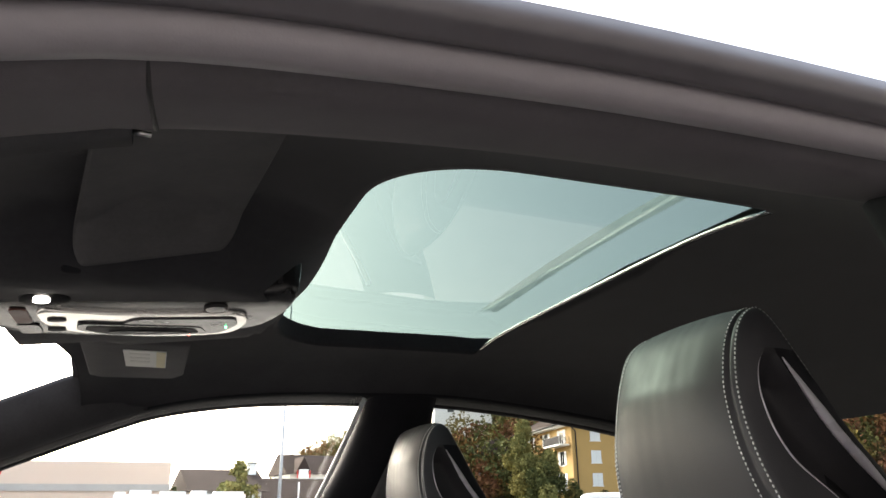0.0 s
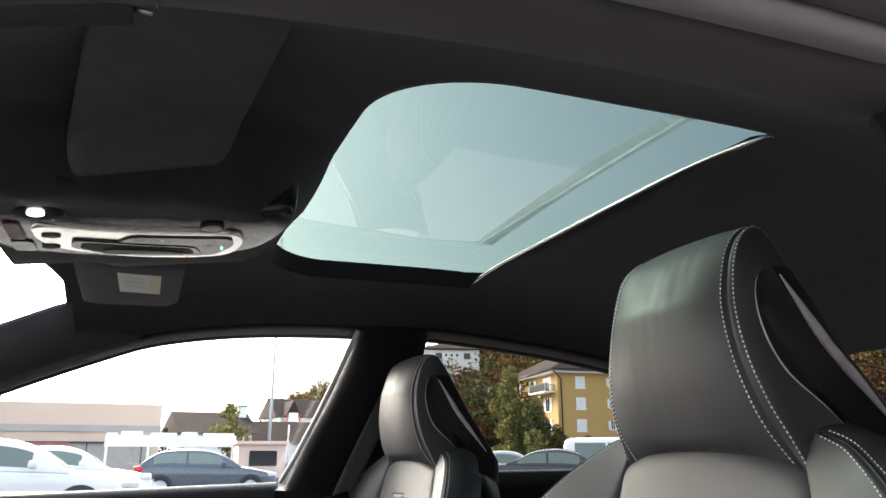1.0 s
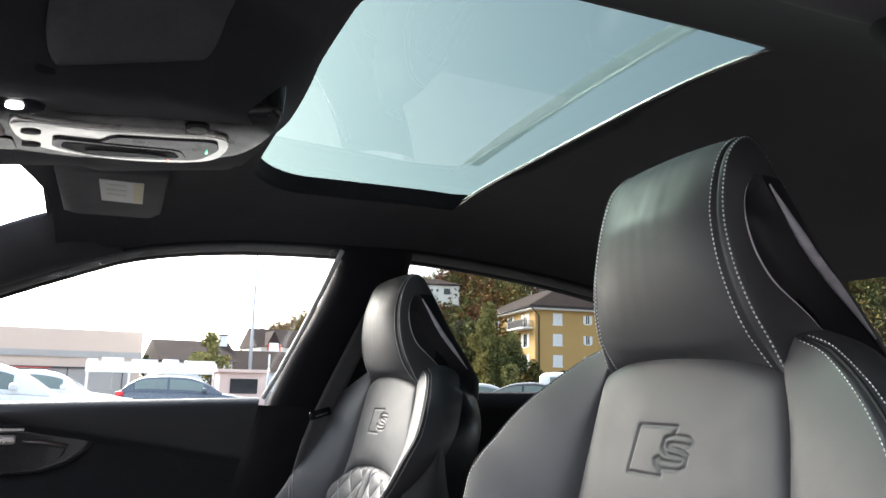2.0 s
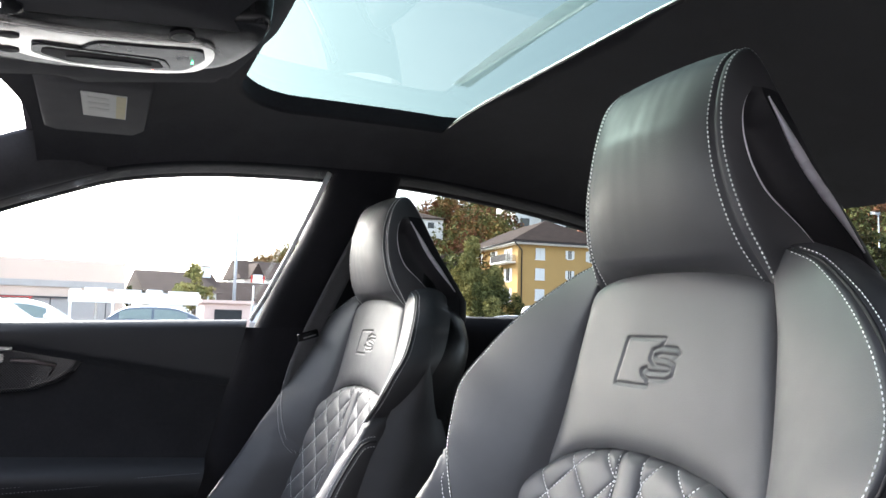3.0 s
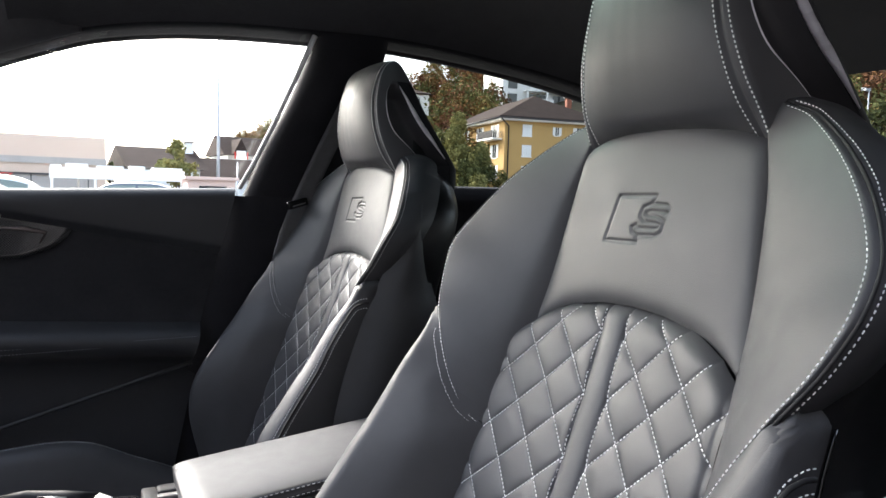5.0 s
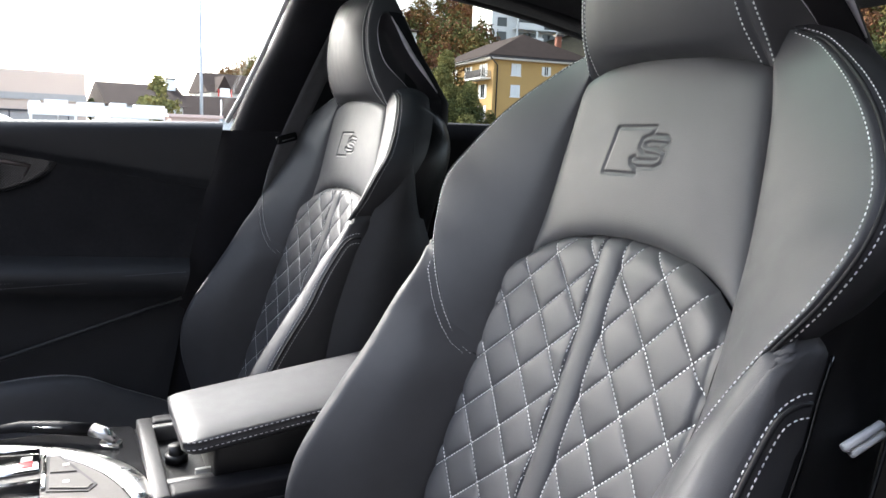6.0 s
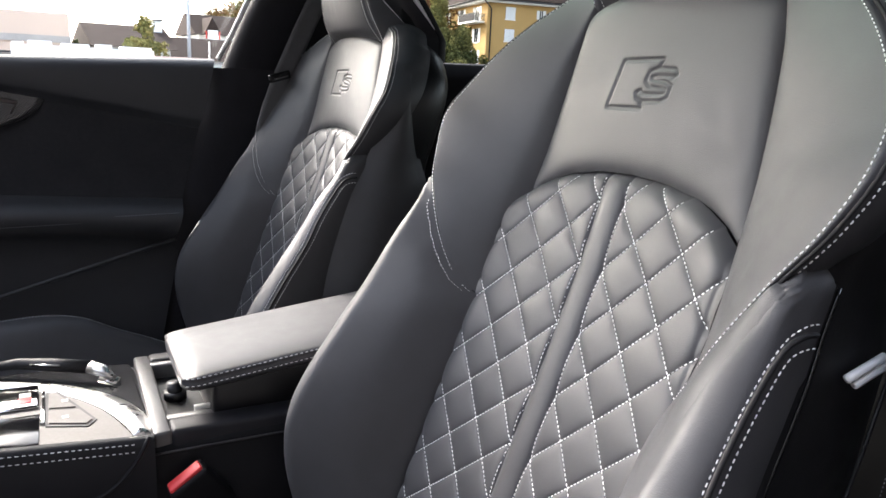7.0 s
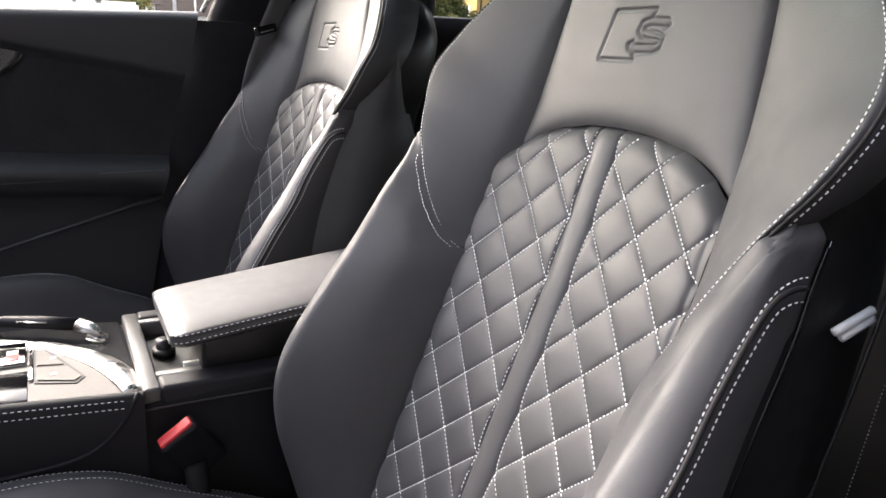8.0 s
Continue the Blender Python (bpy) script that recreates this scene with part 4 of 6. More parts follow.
# ---- overhead: sun visors, console with lamp and buttons ----
VISOR_FABRIC = material("charcoal_visor_fabric", (0.092, 0.090, 0.094), 0.9, vary=0.15, scale=30, bump=0.4, bscale=1600, spec=0.2)
LABEL_WHITE = material("pale_printed_label", (0.62, 0.62, 0.58), 0.6, vary=0.08, scale=40)
LAMP_LENS = glow_material("lit_lamp_lens", (1.0, 0.97, 0.92), 4.0)
GREEN_LED = glow_material("green_led", (0.10, 0.9, 0.35), 2.0)
RED_LED = glow_material("red_led", (0.9, 0.10, 0.06), 1.2)
RED_PLASTIC = material("red_button_plastic", (0.62, 0.035, 0.04), 0.5, vary=0.08)
DULL_RED = material("dull_red_button", (0.11, 0.028, 0.018), 0.4)


def visor_pad(xf, xr, y0, y1, drop, thick, parent):
    """A rounded pad under the roof lining. xf, xr: x of the front and rear edge at y0 and at y1."""
    loop = rounded_rect(0, 1, 0, 1, (0.10, 0.10, 0.10, 0.10), 6)
    rows = []
    for k, dz in ((1.0, 0.0), (1.0, -thick * 0.5), (0.985, -thick * 0.85), (0.955, -thick), (0.6, -thick * 1.05), (0.25, -thick * 1.06), (0.0, -thick * 1.06)):
        row = []
        for u, v in loop:
            u, v = 0.5 + (u - 0.5) * k, 0.5 + (v - 0.5) * k
            y = y0 + (y1 - y0) * v
            a, b = xf[0] + (xf[1] - xf[0]) * v, xr[0] + (xr[1] - xr[0]) * v
            x = a + (b - a) * u
            flat = lining_z(x, max(min(y, 0.72), 0.10))
            row.append(Vector((x, y, max(lining_z(x, y) * 0.45 + flat * 0.55, lining_z(x, y)) - drop + dz)))
        rows.append(row)
    return part("visor_pad", grid_mesh("visor_pad", rows, closed=True, flip=True), VISOR_FABRIC, parent)


near_visor = root("sun_visor", (0.06, 0.08, 1.27), "dark grey fabric sun visor folded against the roof lining", "sun visor", "sun visors")
visor_pad((0.026, -0.012), (0.136, 0.122), -0.075, 0.190, 0.004, 0.014, near_visor)
part("visor_clip", box_bm((-0.018, 0.200, lining_z(0, 0.195) - 0.010), (-0.002, 0.212, lining_z(0, 0.195) + 0.006), 0.003), PILLAR_TRIM, near_visor, "black visor clip")
far_visor = root("sun_visor", (0.03, 0.64, 1.25), "dark grey fabric sun visor with a pale printed label", "sun visor", "sun visors")
loop = [(-0.027, 0.490), (0.099, 0.470), (0.098, 0.700), (0.085, 0.735), (-0.020, 0.752), (-0.033, 0.735)]
fcx, fcy = 0.035, 0.615
rows = []
for k, z in ((1.06, 1.285), (1.03, 1.262), (1.0, 1.2455), (0.985, 1.2425), (0.95, 1.2410), (0.5, 1.2405), (0.0, 1.2405)):
    rows.append([Vector((fcx + (x - fcx) * k, fcy + (y - fcy) * k, z)) for x, y in loop])
part("visor_pad", grid_mesh("visor_pad", rows, closed=True, flip=True), VISOR_FABRIC, far_visor)
part("warning_label", box_bm((0.021, 0.512, 1.2393), (0.072, 0.628, 1.2404)), LABEL_WHITE, far_visor, "pale printed warning label")
SATIN = material("satin_bright_metal", (0.90, 0.88, 0.84), 0.20, metal=1, vary=0.04)
BAR_GREY = material("grey_print", (0.57, 0.57, 0.53), 0.6)
for yy in (0.530, 0.556, 0.582):
    part("print_bar", box_bm((0.028, yy, 1.2388), (0.052, yy + 0.012, 1.2394)), BAR_GREY, far_visor)
part("print_bar", box_bm((0.060, 0.515, 1.2388), (0.071, 0.625, 1.2394)), material("yellow_print", (0.62, 0.56, 0.36), 0.6), far_visor, "pale yellow printed band")

SATIN_BLACK = material("satin_black_plastic", (0.010, 0.0095, 0.0105), 0.45, spec=0.2)
CONSOLE_GLOSS = material("gloss_black_console_plastic", (0.008, 0.008, 0.009), 0.22, spec=0.5)
oc = root("overhead_console", (0.05, MID, 1.26), "gloss black overhead console with polished metal panel and lit lamp", "overhead console")


def soft_loop(corners, n=96, cut=0.22):
    """A plan outline through corners whose bends are rounded off."""
    pts = [Vector((x, y, 0)) for x, y in corners]
    for _ in range(3):
        nxt = []
        for a, b in zip(pts, pts[1:] + pts[:1]):
            nxt += [a.lerp(b, cut), a.lerp(b, 1 - cut)]
        pts = nxt
    return [(p.x, p.y) for p in chain([tuple(p) for p in pts + pts[:1]], n + 1)][:-1]


ocx, ocy = 0.050, 0.335
loop = soft_loop([(-0.098, 0.252), (-0.060, 0.240), (-0.020, 0.244), (0.040, 0.258), (0.110, 0.254), (0.180, 0.242), (0.192, 0.254), (0.186, 0.325), (0.166, 0.382), (0.120, 0.410), (0.050, 0.426), (-0.010, 0.424), (-0.080, 0.390), (-0.108, 0.325)])


def oc_z(x, y):
    """Lower face of the overhead console."""
    v = (y - 0.345) / 0.125
    return console_plane(x) + 0.012 * v ** 4 - 0.002


rows = []
for k, dz in ((1.03, 0.030), (1.012, 0.008), (1.003, 0.003), (0.99, 0.0006), (0.975, 0.0), (0.9, 0.0), (0.7, 0.0), (0.5, 0.0), (0.25, 0.0), (0.0, 0.0)):
    row = []
    for x, y in loop:
        px, py = ocx + (x - ocx) * k, ocy + (y - ocy) * k
        z = oc_z(px, py) + dz
        if k > 1.02:
            z = max(z, lining_z(px, py) + 0.004)
        row.append(Vector((px, py, z)))
    rows.append(row)
part("console_body", grid_mesh("console_body", rows, closed=True, flip=True), CONSOLE_GLOSS, oc, "gloss black housing")


def oc_patch(name, pts, mat, lift, label=""):
    """A plate on the console's lower face, from a plan outline."""
    cx = sum(p[0] for p in pts) / len(pts)
    cy = sum(p[1] for p in pts) / len(pts)
    rows = []
    for k, dz in ((1.0, 0.0), (1.0, -lift), (0.994, -lift - 0.0006), (0.98, -lift - 0.0008), (0.95, -lift - 0.0008), (0.6, -lift - 0.0008), (0.2, -lift - 0.0008), (0.0, -lift - 0.0008)):
        rows.append([Vector((cx + (x - cx) * k, cy + (y - cy) * k, oc_z(cx + (x - cx) * k, cy + (y - cy) * k) + dz)) for x, y in pts])
    return part(name, grid_mesh(name, rows, closed=True, flip=True), mat, oc, label)


oc_patch("metal_panel", soft_loop([(-0.046, 0.286), (-0.020, 0.292), (0.022, 0.303), (0.090, 0.304), (0.146, 0.300), (0.152, 0.345), (0.142, 0.392), (0.102, 0.410), (0.039, 0.408), (-0.024, 0.378), (-0.046, 0.340)]), SATIN, 0.003, "polished metal panel")
oc_patch("panel_inset", soft_loop([(0.018, 0.350), (0.040, 0.315), (0.090, 0.316), (0.137, 0.314), (0.142, 0.345), (0.124, 0.388), (0.045, 0.394), (0.018, 0.378)], cut=0.12), CONSOLE_GLOSS, 0.0046, "gloss black sensor field")
oc_patch("slot", soft_loop([(-0.013, 0.329), (0.045, 0.341), (0.104, 0.349), (0.113, 0.384), (0.019, 0.387), (-0.016, 0.358)], cut=0.12), CONSOLE_GLOSS, 0.0054, "black shade switch slot")
oc_patch("slot_floor", soft_loop([(-0.005, 0.338), (0.045, 0.348), (0.098, 0.355), (0.105, 0.377), (0.020, 0.380), (-0.008, 0.356)], cut=0.12), RUBBER, 0.0062, "black slot floor")
oc_patch("switch_bar", soft_loop([(0.010, 0.352), (0.090, 0.362), (0.094, 0.372), (0.020, 0.372)]), PLASTIC, 0.0078, "black sunroof slide switch")
for x, y in ((-0.030, 0.318), (-0.034, 0.360)):
    oc_patch("microphone_hole", [(x + 0.0085 * math.cos(a), y + 0.0055 * math.sin(a)) for a in linspace(0, math.tau, 17)[:-1]], RUBBER, 0.0046)
oc_patch("lamp_ring", [(-0.034 + 0.021 * math.cos(a), 0.257 + 0.017 * math.sin(a)) for a in linspace(0, math.tau, 25)[:-1]], CONSOLE_GLOSS, 0.003, "black lamp bezel")
oc_patch("reading_lamp", [(-0.036 + 0.0068 * math.cos(a), 0.254 + 0.0050 * math.sin(a)) for a in linspace(0, math.tau, 25)[:-1]], LAMP_LENS, 0.005, "lit white reading lamp")
oc_patch("button_rim", [(0.115 + 0.0115 * math.cos(a), 0.289 + 0.0125 * math.sin(a)) for a in linspace(0, math.tau, 25)[:-1]], RUBBER, 0.0015, "fine dark rim")
oc_patch("round_button", [(0.115 + 0.010 * math.cos(a), 0.289 + 0.011 * math.sin(a)) for a in linspace(0, math.tau, 25)[:-1]], CONSOLE_GLOSS, 0.002, "small oval push button")
oc_patch("emergency_button", rounded_rect(-0.068, -0.054, 0.290, 0.345, (0.005,) * 4, 4), DULL_RED, 0.0010, "dull red call button")
oc_patch("second_button", rounded_rect(-0.070, -0.050, 0.352, 0.392, (0.006,) * 4, 4), CONSOLE_GLOSS, 0.0010)
oc_patch("green_led", [(0.130 + 0.0009 * math.cos(a), 0.351 + 0.0016 * math.sin(a)) for a in linspace(0, math.tau, 9)[:-1]], GREEN_LED, 0.0062, "small green light")
oc_patch("red_led", [(0.094 + 0.0007 * math.cos(a), 0.390 + 0.0010 * math.sin(a)) for a in linspace(0, math.tau, 9)[:-1]], RED_LED, 0.0062, "small red light")

# pale translucent strip over the roof glass near its tail end, painted as a reflection
ROOF_SHEEN = bpy.data.materials.new("milky_sheen_strip")
ROOF_SHEEN.use_nodes = True
_bn = ROOF_SHEEN.node_tree
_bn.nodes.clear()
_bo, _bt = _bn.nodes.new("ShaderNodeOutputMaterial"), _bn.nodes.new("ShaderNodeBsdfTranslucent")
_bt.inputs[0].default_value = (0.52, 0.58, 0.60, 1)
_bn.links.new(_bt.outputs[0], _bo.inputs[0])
sheen_rows = []
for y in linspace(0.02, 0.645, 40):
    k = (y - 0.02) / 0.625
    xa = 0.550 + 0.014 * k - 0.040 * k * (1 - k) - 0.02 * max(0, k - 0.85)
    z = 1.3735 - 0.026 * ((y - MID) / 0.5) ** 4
    sheen_rows.append([(xa, y, z), (xa + 0.006, y, z + 0.002), (xa + 0.022, y, z + 0.002), (xa + 0.032, y, z)])
part("glass_roof_bow", grid_mesh("glass_roof_bow", sheen_rows), ROOF_SHEEN, car, "pale strip standing in for a reflection in the sunroof glass")

# ---- far door details: handle niche, pillar lines, belt ----
niche = [(-0.103, 0.911), (-0.079, 0.909), (-0.022, 0.901), (0.036, 0.892), (0.021, 0.868), (-0.002, 0.849), (-0.05, 0.832), (-0.097, 0.829), (-0.2, 0.829), (-0.22, 0.87), (-0.2, 0.913)]
rows = []
ncx, ncz = -0.09, 0.872
for k, dy in ((1.0, 0.006), (1.0, -0.003), (0.98, -0.0045), (0.8, -0.0045), (0.4, -0.004), (0.0, -0.004)):
    rows.append([Vector((ncx + (x - ncx) * k, 1.0925 + dy, ncz + (z - ncz) * k)) for x, z in niche])
part("handle_niche", grid_mesh("handle_niche", rows, closed=True), CARBON, far_door, "carbon door inlay round the handle")
part("inlay_edge", tube([(x, 1.086, z) for x, z in ((-0.2, 0.9145), (-0.079, 0.910), (-0.02, 0.902), (0.036, 0.8925))], 0.0008, 6), ALU, far_door, "thin bright inlay edge")
part("inlay_plate", box_bm((-0.28, 1.083, 0.9045), (-0.083, 1.087, 0.9125), 0.002), ALU, far_door, "brushed metal door inlay")
part("inlay_plate", box_bm((-0.28, 1.083, 0.884), (-0.096, 1.087, 0.8995), 0.003), ALU, far_door, "brushed metal door inlay")
part("pull_handle", tube([(-0.085, 1.0845, 0.888), (-0.048, 1.083, 0.886), (-0.013, 1.084, 0.879), (-0.022, 1.088, 0.861)], [0.003, 0.0045, 0.004, 0.002], 10), material("bronze_grey_metal", (0.17, 0.145, 0.14), 0.4, metal=0.7), far_door, "bronze-grey inner door pull")
part("pocket_edge", tube([(x, 1.071, 0.530 + 0.30 * (x + 0.073)) for x in linspace(-0.40, 0.24, 12)], 0.004, 8), SOFT_PLASTIC, far_door, "raised edge of the door pocket")

belt = root("seat_belt", (0.45, 1.03, 1.05), "dark grey seat belt hanging from the door pillar", "seat belt")
BELT = material("dark_grey_belt_webbing", (0.095, 0.095, 0.10), 0.75, vary=0.2, scale=60, bump=0.6, bscale=900)
path = [(0.535, 0.955, 1.185), (0.500, 0.985, 1.10), (0.468, 1.008, 1.02), (0.440, 1.020, 0.95), (0.418, 1.030, 0.88), (0.40, 1.045, 0.78), (0.39, 1.06, 0.62)]
cl = chain(path, 30)
rows = [[Vector((p.x + w * 0.046, p.y - 0.018 - 0.002 * abs(w), p.z + w * 0.012)) for w in linspace(-0.5, 0.5, 5)] for p in cl]
rows2 = [[q + Vector((0, 0.0016, 0)) for q in r] for r in rows]
part("webbing", grid_mesh("webbing", [a + b[::-1] for a, b in zip(rows, rows2)], closed=True), BELT, belt)
tongue = part("tongue", box_bm((-0.032, -0.006, -0.011), (0.032, 0.006, 0.011), 0.004), GLOSS_BLACK, belt, "black belt tongue")
tongue.matrix_basis = pose(0.428, 0.994, 0.944, 0, -14, 18) @ Matrix.Scale(0.72, 4)
tp = part("tongue_slot", box_bm((-0.020, -0.0078, -0.005), (0.022, -0.0055, -0.001), 0.001), CHROME, tongue, "metal tongue")
tp.matrix_parent_inverse = Matrix()
part("belt_guide", box_bm((0.505, 0.938, 1.175), (0.56, 0.965, 1.200), 0.008), PLASTIC, belt, "black belt guide")

# two strips on the driver seat's shell; near-white colour stands in for reflected sky
STRIP_GLARE = material("white_glare_strip", (0.96, 0.96, 0.97), 0.38, metal=0.15, vary=0.02, spec=0.8)
rl = root("backrest_release", (0.40, -0.206, 0.82), "two near-white strips on the seat shell, painted as reflected sky", "release lever")
for (xa, za), (xb, zb) in (((0.390, 0.8215), (0.4185, 0.8295)), ((0.3965, 0.8175), (0.4205, 0.8245))):
    part("strip", tube([(xa, -0.2075, za), (xb, -0.2075, zb)], 0.0024, 8, scale2=0.8), STRIP_GLARE, rl, "near-white strip painted as reflected sky")

# ---- centre console ----
cons = root("centre_console", (0.1, MID, 0.2), "black centre console with carbon inlay, metal trim and switches", "centre console")
CONSOLE_PLASTIC = material("soft_black_console_plastic", (0.0075, 0.0075, 0.009), 0.6, bump=0.2, bscale=1200, voronoi=True, spec=0.18)
PANEL = material("bronze_grey_satin_panel", (0.10, 0.092, 0.085), 0.5, metal=0.25, vary=0.06, scale=30)
ys_, ye_ = 0.284, 0.516


def console_shell():
    rows = []
    for x in sorted(linspace(-0.62, 0.62, 50) + [0.1315, 0.1325, 0.455, 0.456]):
        deep = 0.584 if 0.132 < x < 0.4555 else 9.0
        top = 0.590 + 0.010 * math.tanh((x - 0.10) * 12)
        sec = [(ys_ - 0.004, 0.18), (ys_ - 0.002, 0.45), (ys_, top - 0.012), (ys_ + 0.006, top - 0.002), (ys_ + 0.02, top), (0.3295, top), (0.3305, min(top, deep)), (MID, min(top, deep)), (0.4715, min(top, deep)), (0.4725, top), (ye_ - 0.02, top), (ye_ - 0.006, top - 0.002), (ye_, top - 0.012), (ye_ + 0.004, 0.18)]
        rows.append([Vector((x, y, z)) for y, z in sec])
    return grid_mesh("console_shell", rows, flip=False)


part("console_shell", console_shell(), CONSOLE_PLASTIC, cons, "soft black console side")


def plan_plate(name, pts, z0, z1, mat, parent, label="", bev=0.002):
    cx = sum(p[0] for p in pts) / len(pts)
    cy = sum(p[1] for p in pts) / len(pts)
    bm = bmesh.new()
    vs = [bm.verts.new((x, y, z0)) for x, y in pts]
    f = bm.faces.new(vs)
    if f.normal.z < 0:
        f.normal_flip()
    bmesh.ops.recalc_face_normals(bm, faces=[f])
    r = bmesh.ops.extrude_face_region(bm, geom=[f])
    for v in r["geom"]:
        if isinstance(v, bmesh.types.BMVert):
            v.co.z = z1
    bmesh.ops.recalc_face_normals(bm, faces=bm.faces)
    if bev:
        es = [e for e in bm.edges if all(abs(v.co.z - z1) < 1e-6 for v in e.verts)]
        bmesh.ops.bevel(bm, geom=es, offset=bev, segments=2, affect="EDGES")
    return part(name, bm, mat, parent, label)


strip_line = [(-0.45, 0.490), (-0.20, 0.492), (-0.06, 0.482), (-0.011, 0.464), (0.020, 0.445), (0.043, 0.425), (0.069, 0.388), (0.085, 0.352), (0.097, 0.312)]
trim_line = [(-0.45, 0.512), (-0.20, 0.512), (-0.06, 0.500), (-0.011, 0.486), (0.020, 0.470), (0.046, 0.455), (0.090, 0.405), (0.112, 0.356), (0.115, 0.312)]
sl_pts = [Vector((x, y, 0)) for x, y in strip_line]
strip_s = chain(sl_pts, 60)
plan_plate("shift_panel", [(p.x, p.y) for p in strip_s] + [(0.098, 0.300), (-0.45, 0.300)], 0.590, 0.600, PANEL, cons, "satin bronze-grey switch panel")
outer = [(p.x, p.y) for p in chain([Vector((x, y, 0)) for x, y in trim_line], 60)]
band = []
for p, o in zip(strip_s, outer):
    a, b = Vector((p.x, p.y)), Vector(o)
    band.append([(a.x, a.y, 0.5995), (a.x + (b.x - a.x) * 0.2, a.y + (b.y - a.y) * 0.2, 0.6035), (a.x + (b.x - a.x) * 0.6, a.y + (b.y - a.y) * 0.6, 0.6035), (b.x, b.y, 0.5990)])
tail_row = band[-1]
band += [[(x + 0.001, y - 0.004, z - 0.0015) for x, y, z in tail_row], [(x + 0.0005, y - 0.006, z - 0.007) for x, y, z in tail_row], [(x, y - 0.006, z - 0.022) for x, y, z in tail_row]]
part("metal_trim", grid_mesh("metal_trim", band, flip=True), ALU, cons, "curved polished metal trim")
plan_plate("carbon_inlay", outer[:-1] + [(0.110, 0.300), (0.118, 0.300), (0.116, 0.46), (0.110, 0.505), (0.05, 0.516), (-0.45, 0.516)], 0.588, 0.5975, CARBON, cons, "woven carbon inlay")
# switches on the panel
part("display_field", box_bm((-0.06, 0.318, 0.5995), (0.016, 0.386, 0.6012), 0.0005), GLOSS_BLACK, cons, "gloss black field")
plan_plate("switch_joint", [(0.0212, 0.354), (0.0212, 0.437), (0.033, 0.4385), (0.055, 0.385), (0.0675, 0.353), (0.059, 0.340)], 0.5995, 0.6010, RUBBER, cons, "dark joint round the switches", 0)
plan_plate("park_switch", [(0.0235, 0.394), (0.0235, 0.433), (0.031, 0.435), (0.0505, 0.388)], 0.600, 0.6022, PANEL, cons, "grey park switch", 0.001)
plan_plate("brake_switch", [(0.0235, 0.358), (0.0235, 0.390), (0.0525, 0.383), (0.0645, 0.354), (0.058, 0.344)], 0.600, 0.6022, PANEL, cons, "grey parking brake switch", 0.001)
part("light_strip", box_bm((0.0165, 0.360, 0.600), (0.0208, 0.445, 0.6030), 0.001), CHROME, cons, "bright metal bar")
part("selector_badge", box_bm((-0.030, 0.402, 0.600), (0.0145, 0.460, 0.6040), 0.002), CHROME, cons, "polished badge plate")
part("badge_mark", box_bm((-0.005, 0.410, 0.6036), (0.008, 0.424, 0.6048), 0.0004), RED_PLASTIC, cons, "small red mark")
part("badge_bar", box_bm((-0.004, 0.425, 0.6036), (0.007, 0.437, 0.6048), 0.0003), LABEL_WHITE, cons)
for y in (0.367, 0.408):
    part("switch_mark", box_bm((0.036, y - 0.003, 0.6020), (0.042, y + 0.003, 0.6026)), LABEL_WHITE, cons, "pale symbol")
# selector lever lying on the far side of the panel
lever = root("selector_lever", (0.03, 0.50, 0.61), "black selector lever with a satin metal tip on the console", "lever")
part("lever_grip", tube([(-0.05, 0.522, 0.606), (-0.008, 0.510, 0.612), (0.03, 0.490, 0.613), (0.067, 0.469, 0.613)], [0.004, 0.0068, 0.0080, 0.0080], 14, scale2=0.7), SATIN_BLACK, lever)
# fine bright line drawn along the top of the grip
part("grip_line", tube([(0.005, 0.4955, 0.6145), (0.035, 0.4795, 0.6155)], 0.0012, 6), ALU, lever, "fine bright line along the grip")
part("lever_tip", tube([(0.066, 0.4695, 0.613), (0.079, 0.458, 0.611), (0.090, 0.447, 0.603)], [0.0082, 0.0076, 0.0036], 14, scale2=0.7), ALU, lever, "satin metal tip")
part("lever_foot", tube([(0.076, 0.466, 0.5985), (0.094, 0.450, 0.5985)], 0.006, 10, scale2=0.5), ALU, lever, "metal pivot")
# storage frame, bin and socket plug
FRAME_PLASTIC = material("grained_grey_plastic", (0.08, 0.078, 0.077), 0.36, bump=0.25, bscale=1200, voronoi=True)
fr_bm = bmesh.new()
for lo, hi in (((0.1145, 0.290, 0.550), (0.1325, 0.506, 0.6050)), ((0.1285, 0.318, 0.552), (0.46, 0.332, 0.6045)), ((0.1285, 0.470, 0.552), (0.46, 0.484, 0.6045))):
    box_bm(lo, hi, 0.003, 2, fr_bm)
for f in fr_bm.faces:
    f.smooth = True
part("bin_frame", fr_bm, FRAME_PLASTIC, cons, "grained grey-black frame round the storage bin")
part("bin_floor", box_bm((0.1335, 0.331, 0.5835), (0.455, 0.471, 0.5870)), SHELL_PLASTIC, cons, "black storage bin mat")
plug = part("socket_plug", tube([(0.150, 0.408, 0.587), (0.150, 0.408, 0.606)], 0.0085, 16), PLASTIC, cons, "black round socket cap")
part("socket_ring", tube([(0.150, 0.408, 0.587), (0.150, 0.408, 0.5955)], 0.0125, 18), PLASTIC, cons)
part("paper_edges", box_bm((0.160, 0.3335, 0.587), (0.192, 0.338, 0.6075), 0.0005), LABEL_WHITE, cons, "folded paper in the bin")
for ya, yb in ((0.288, 0.3185), (0.4835, 0.508)):
    part("console_pad", box_bm((0.131, ya, 0.560), (0.46, yb, 0.6062), 0.005, 3), TRIM_LEATHER, cons, "black padded console edge")
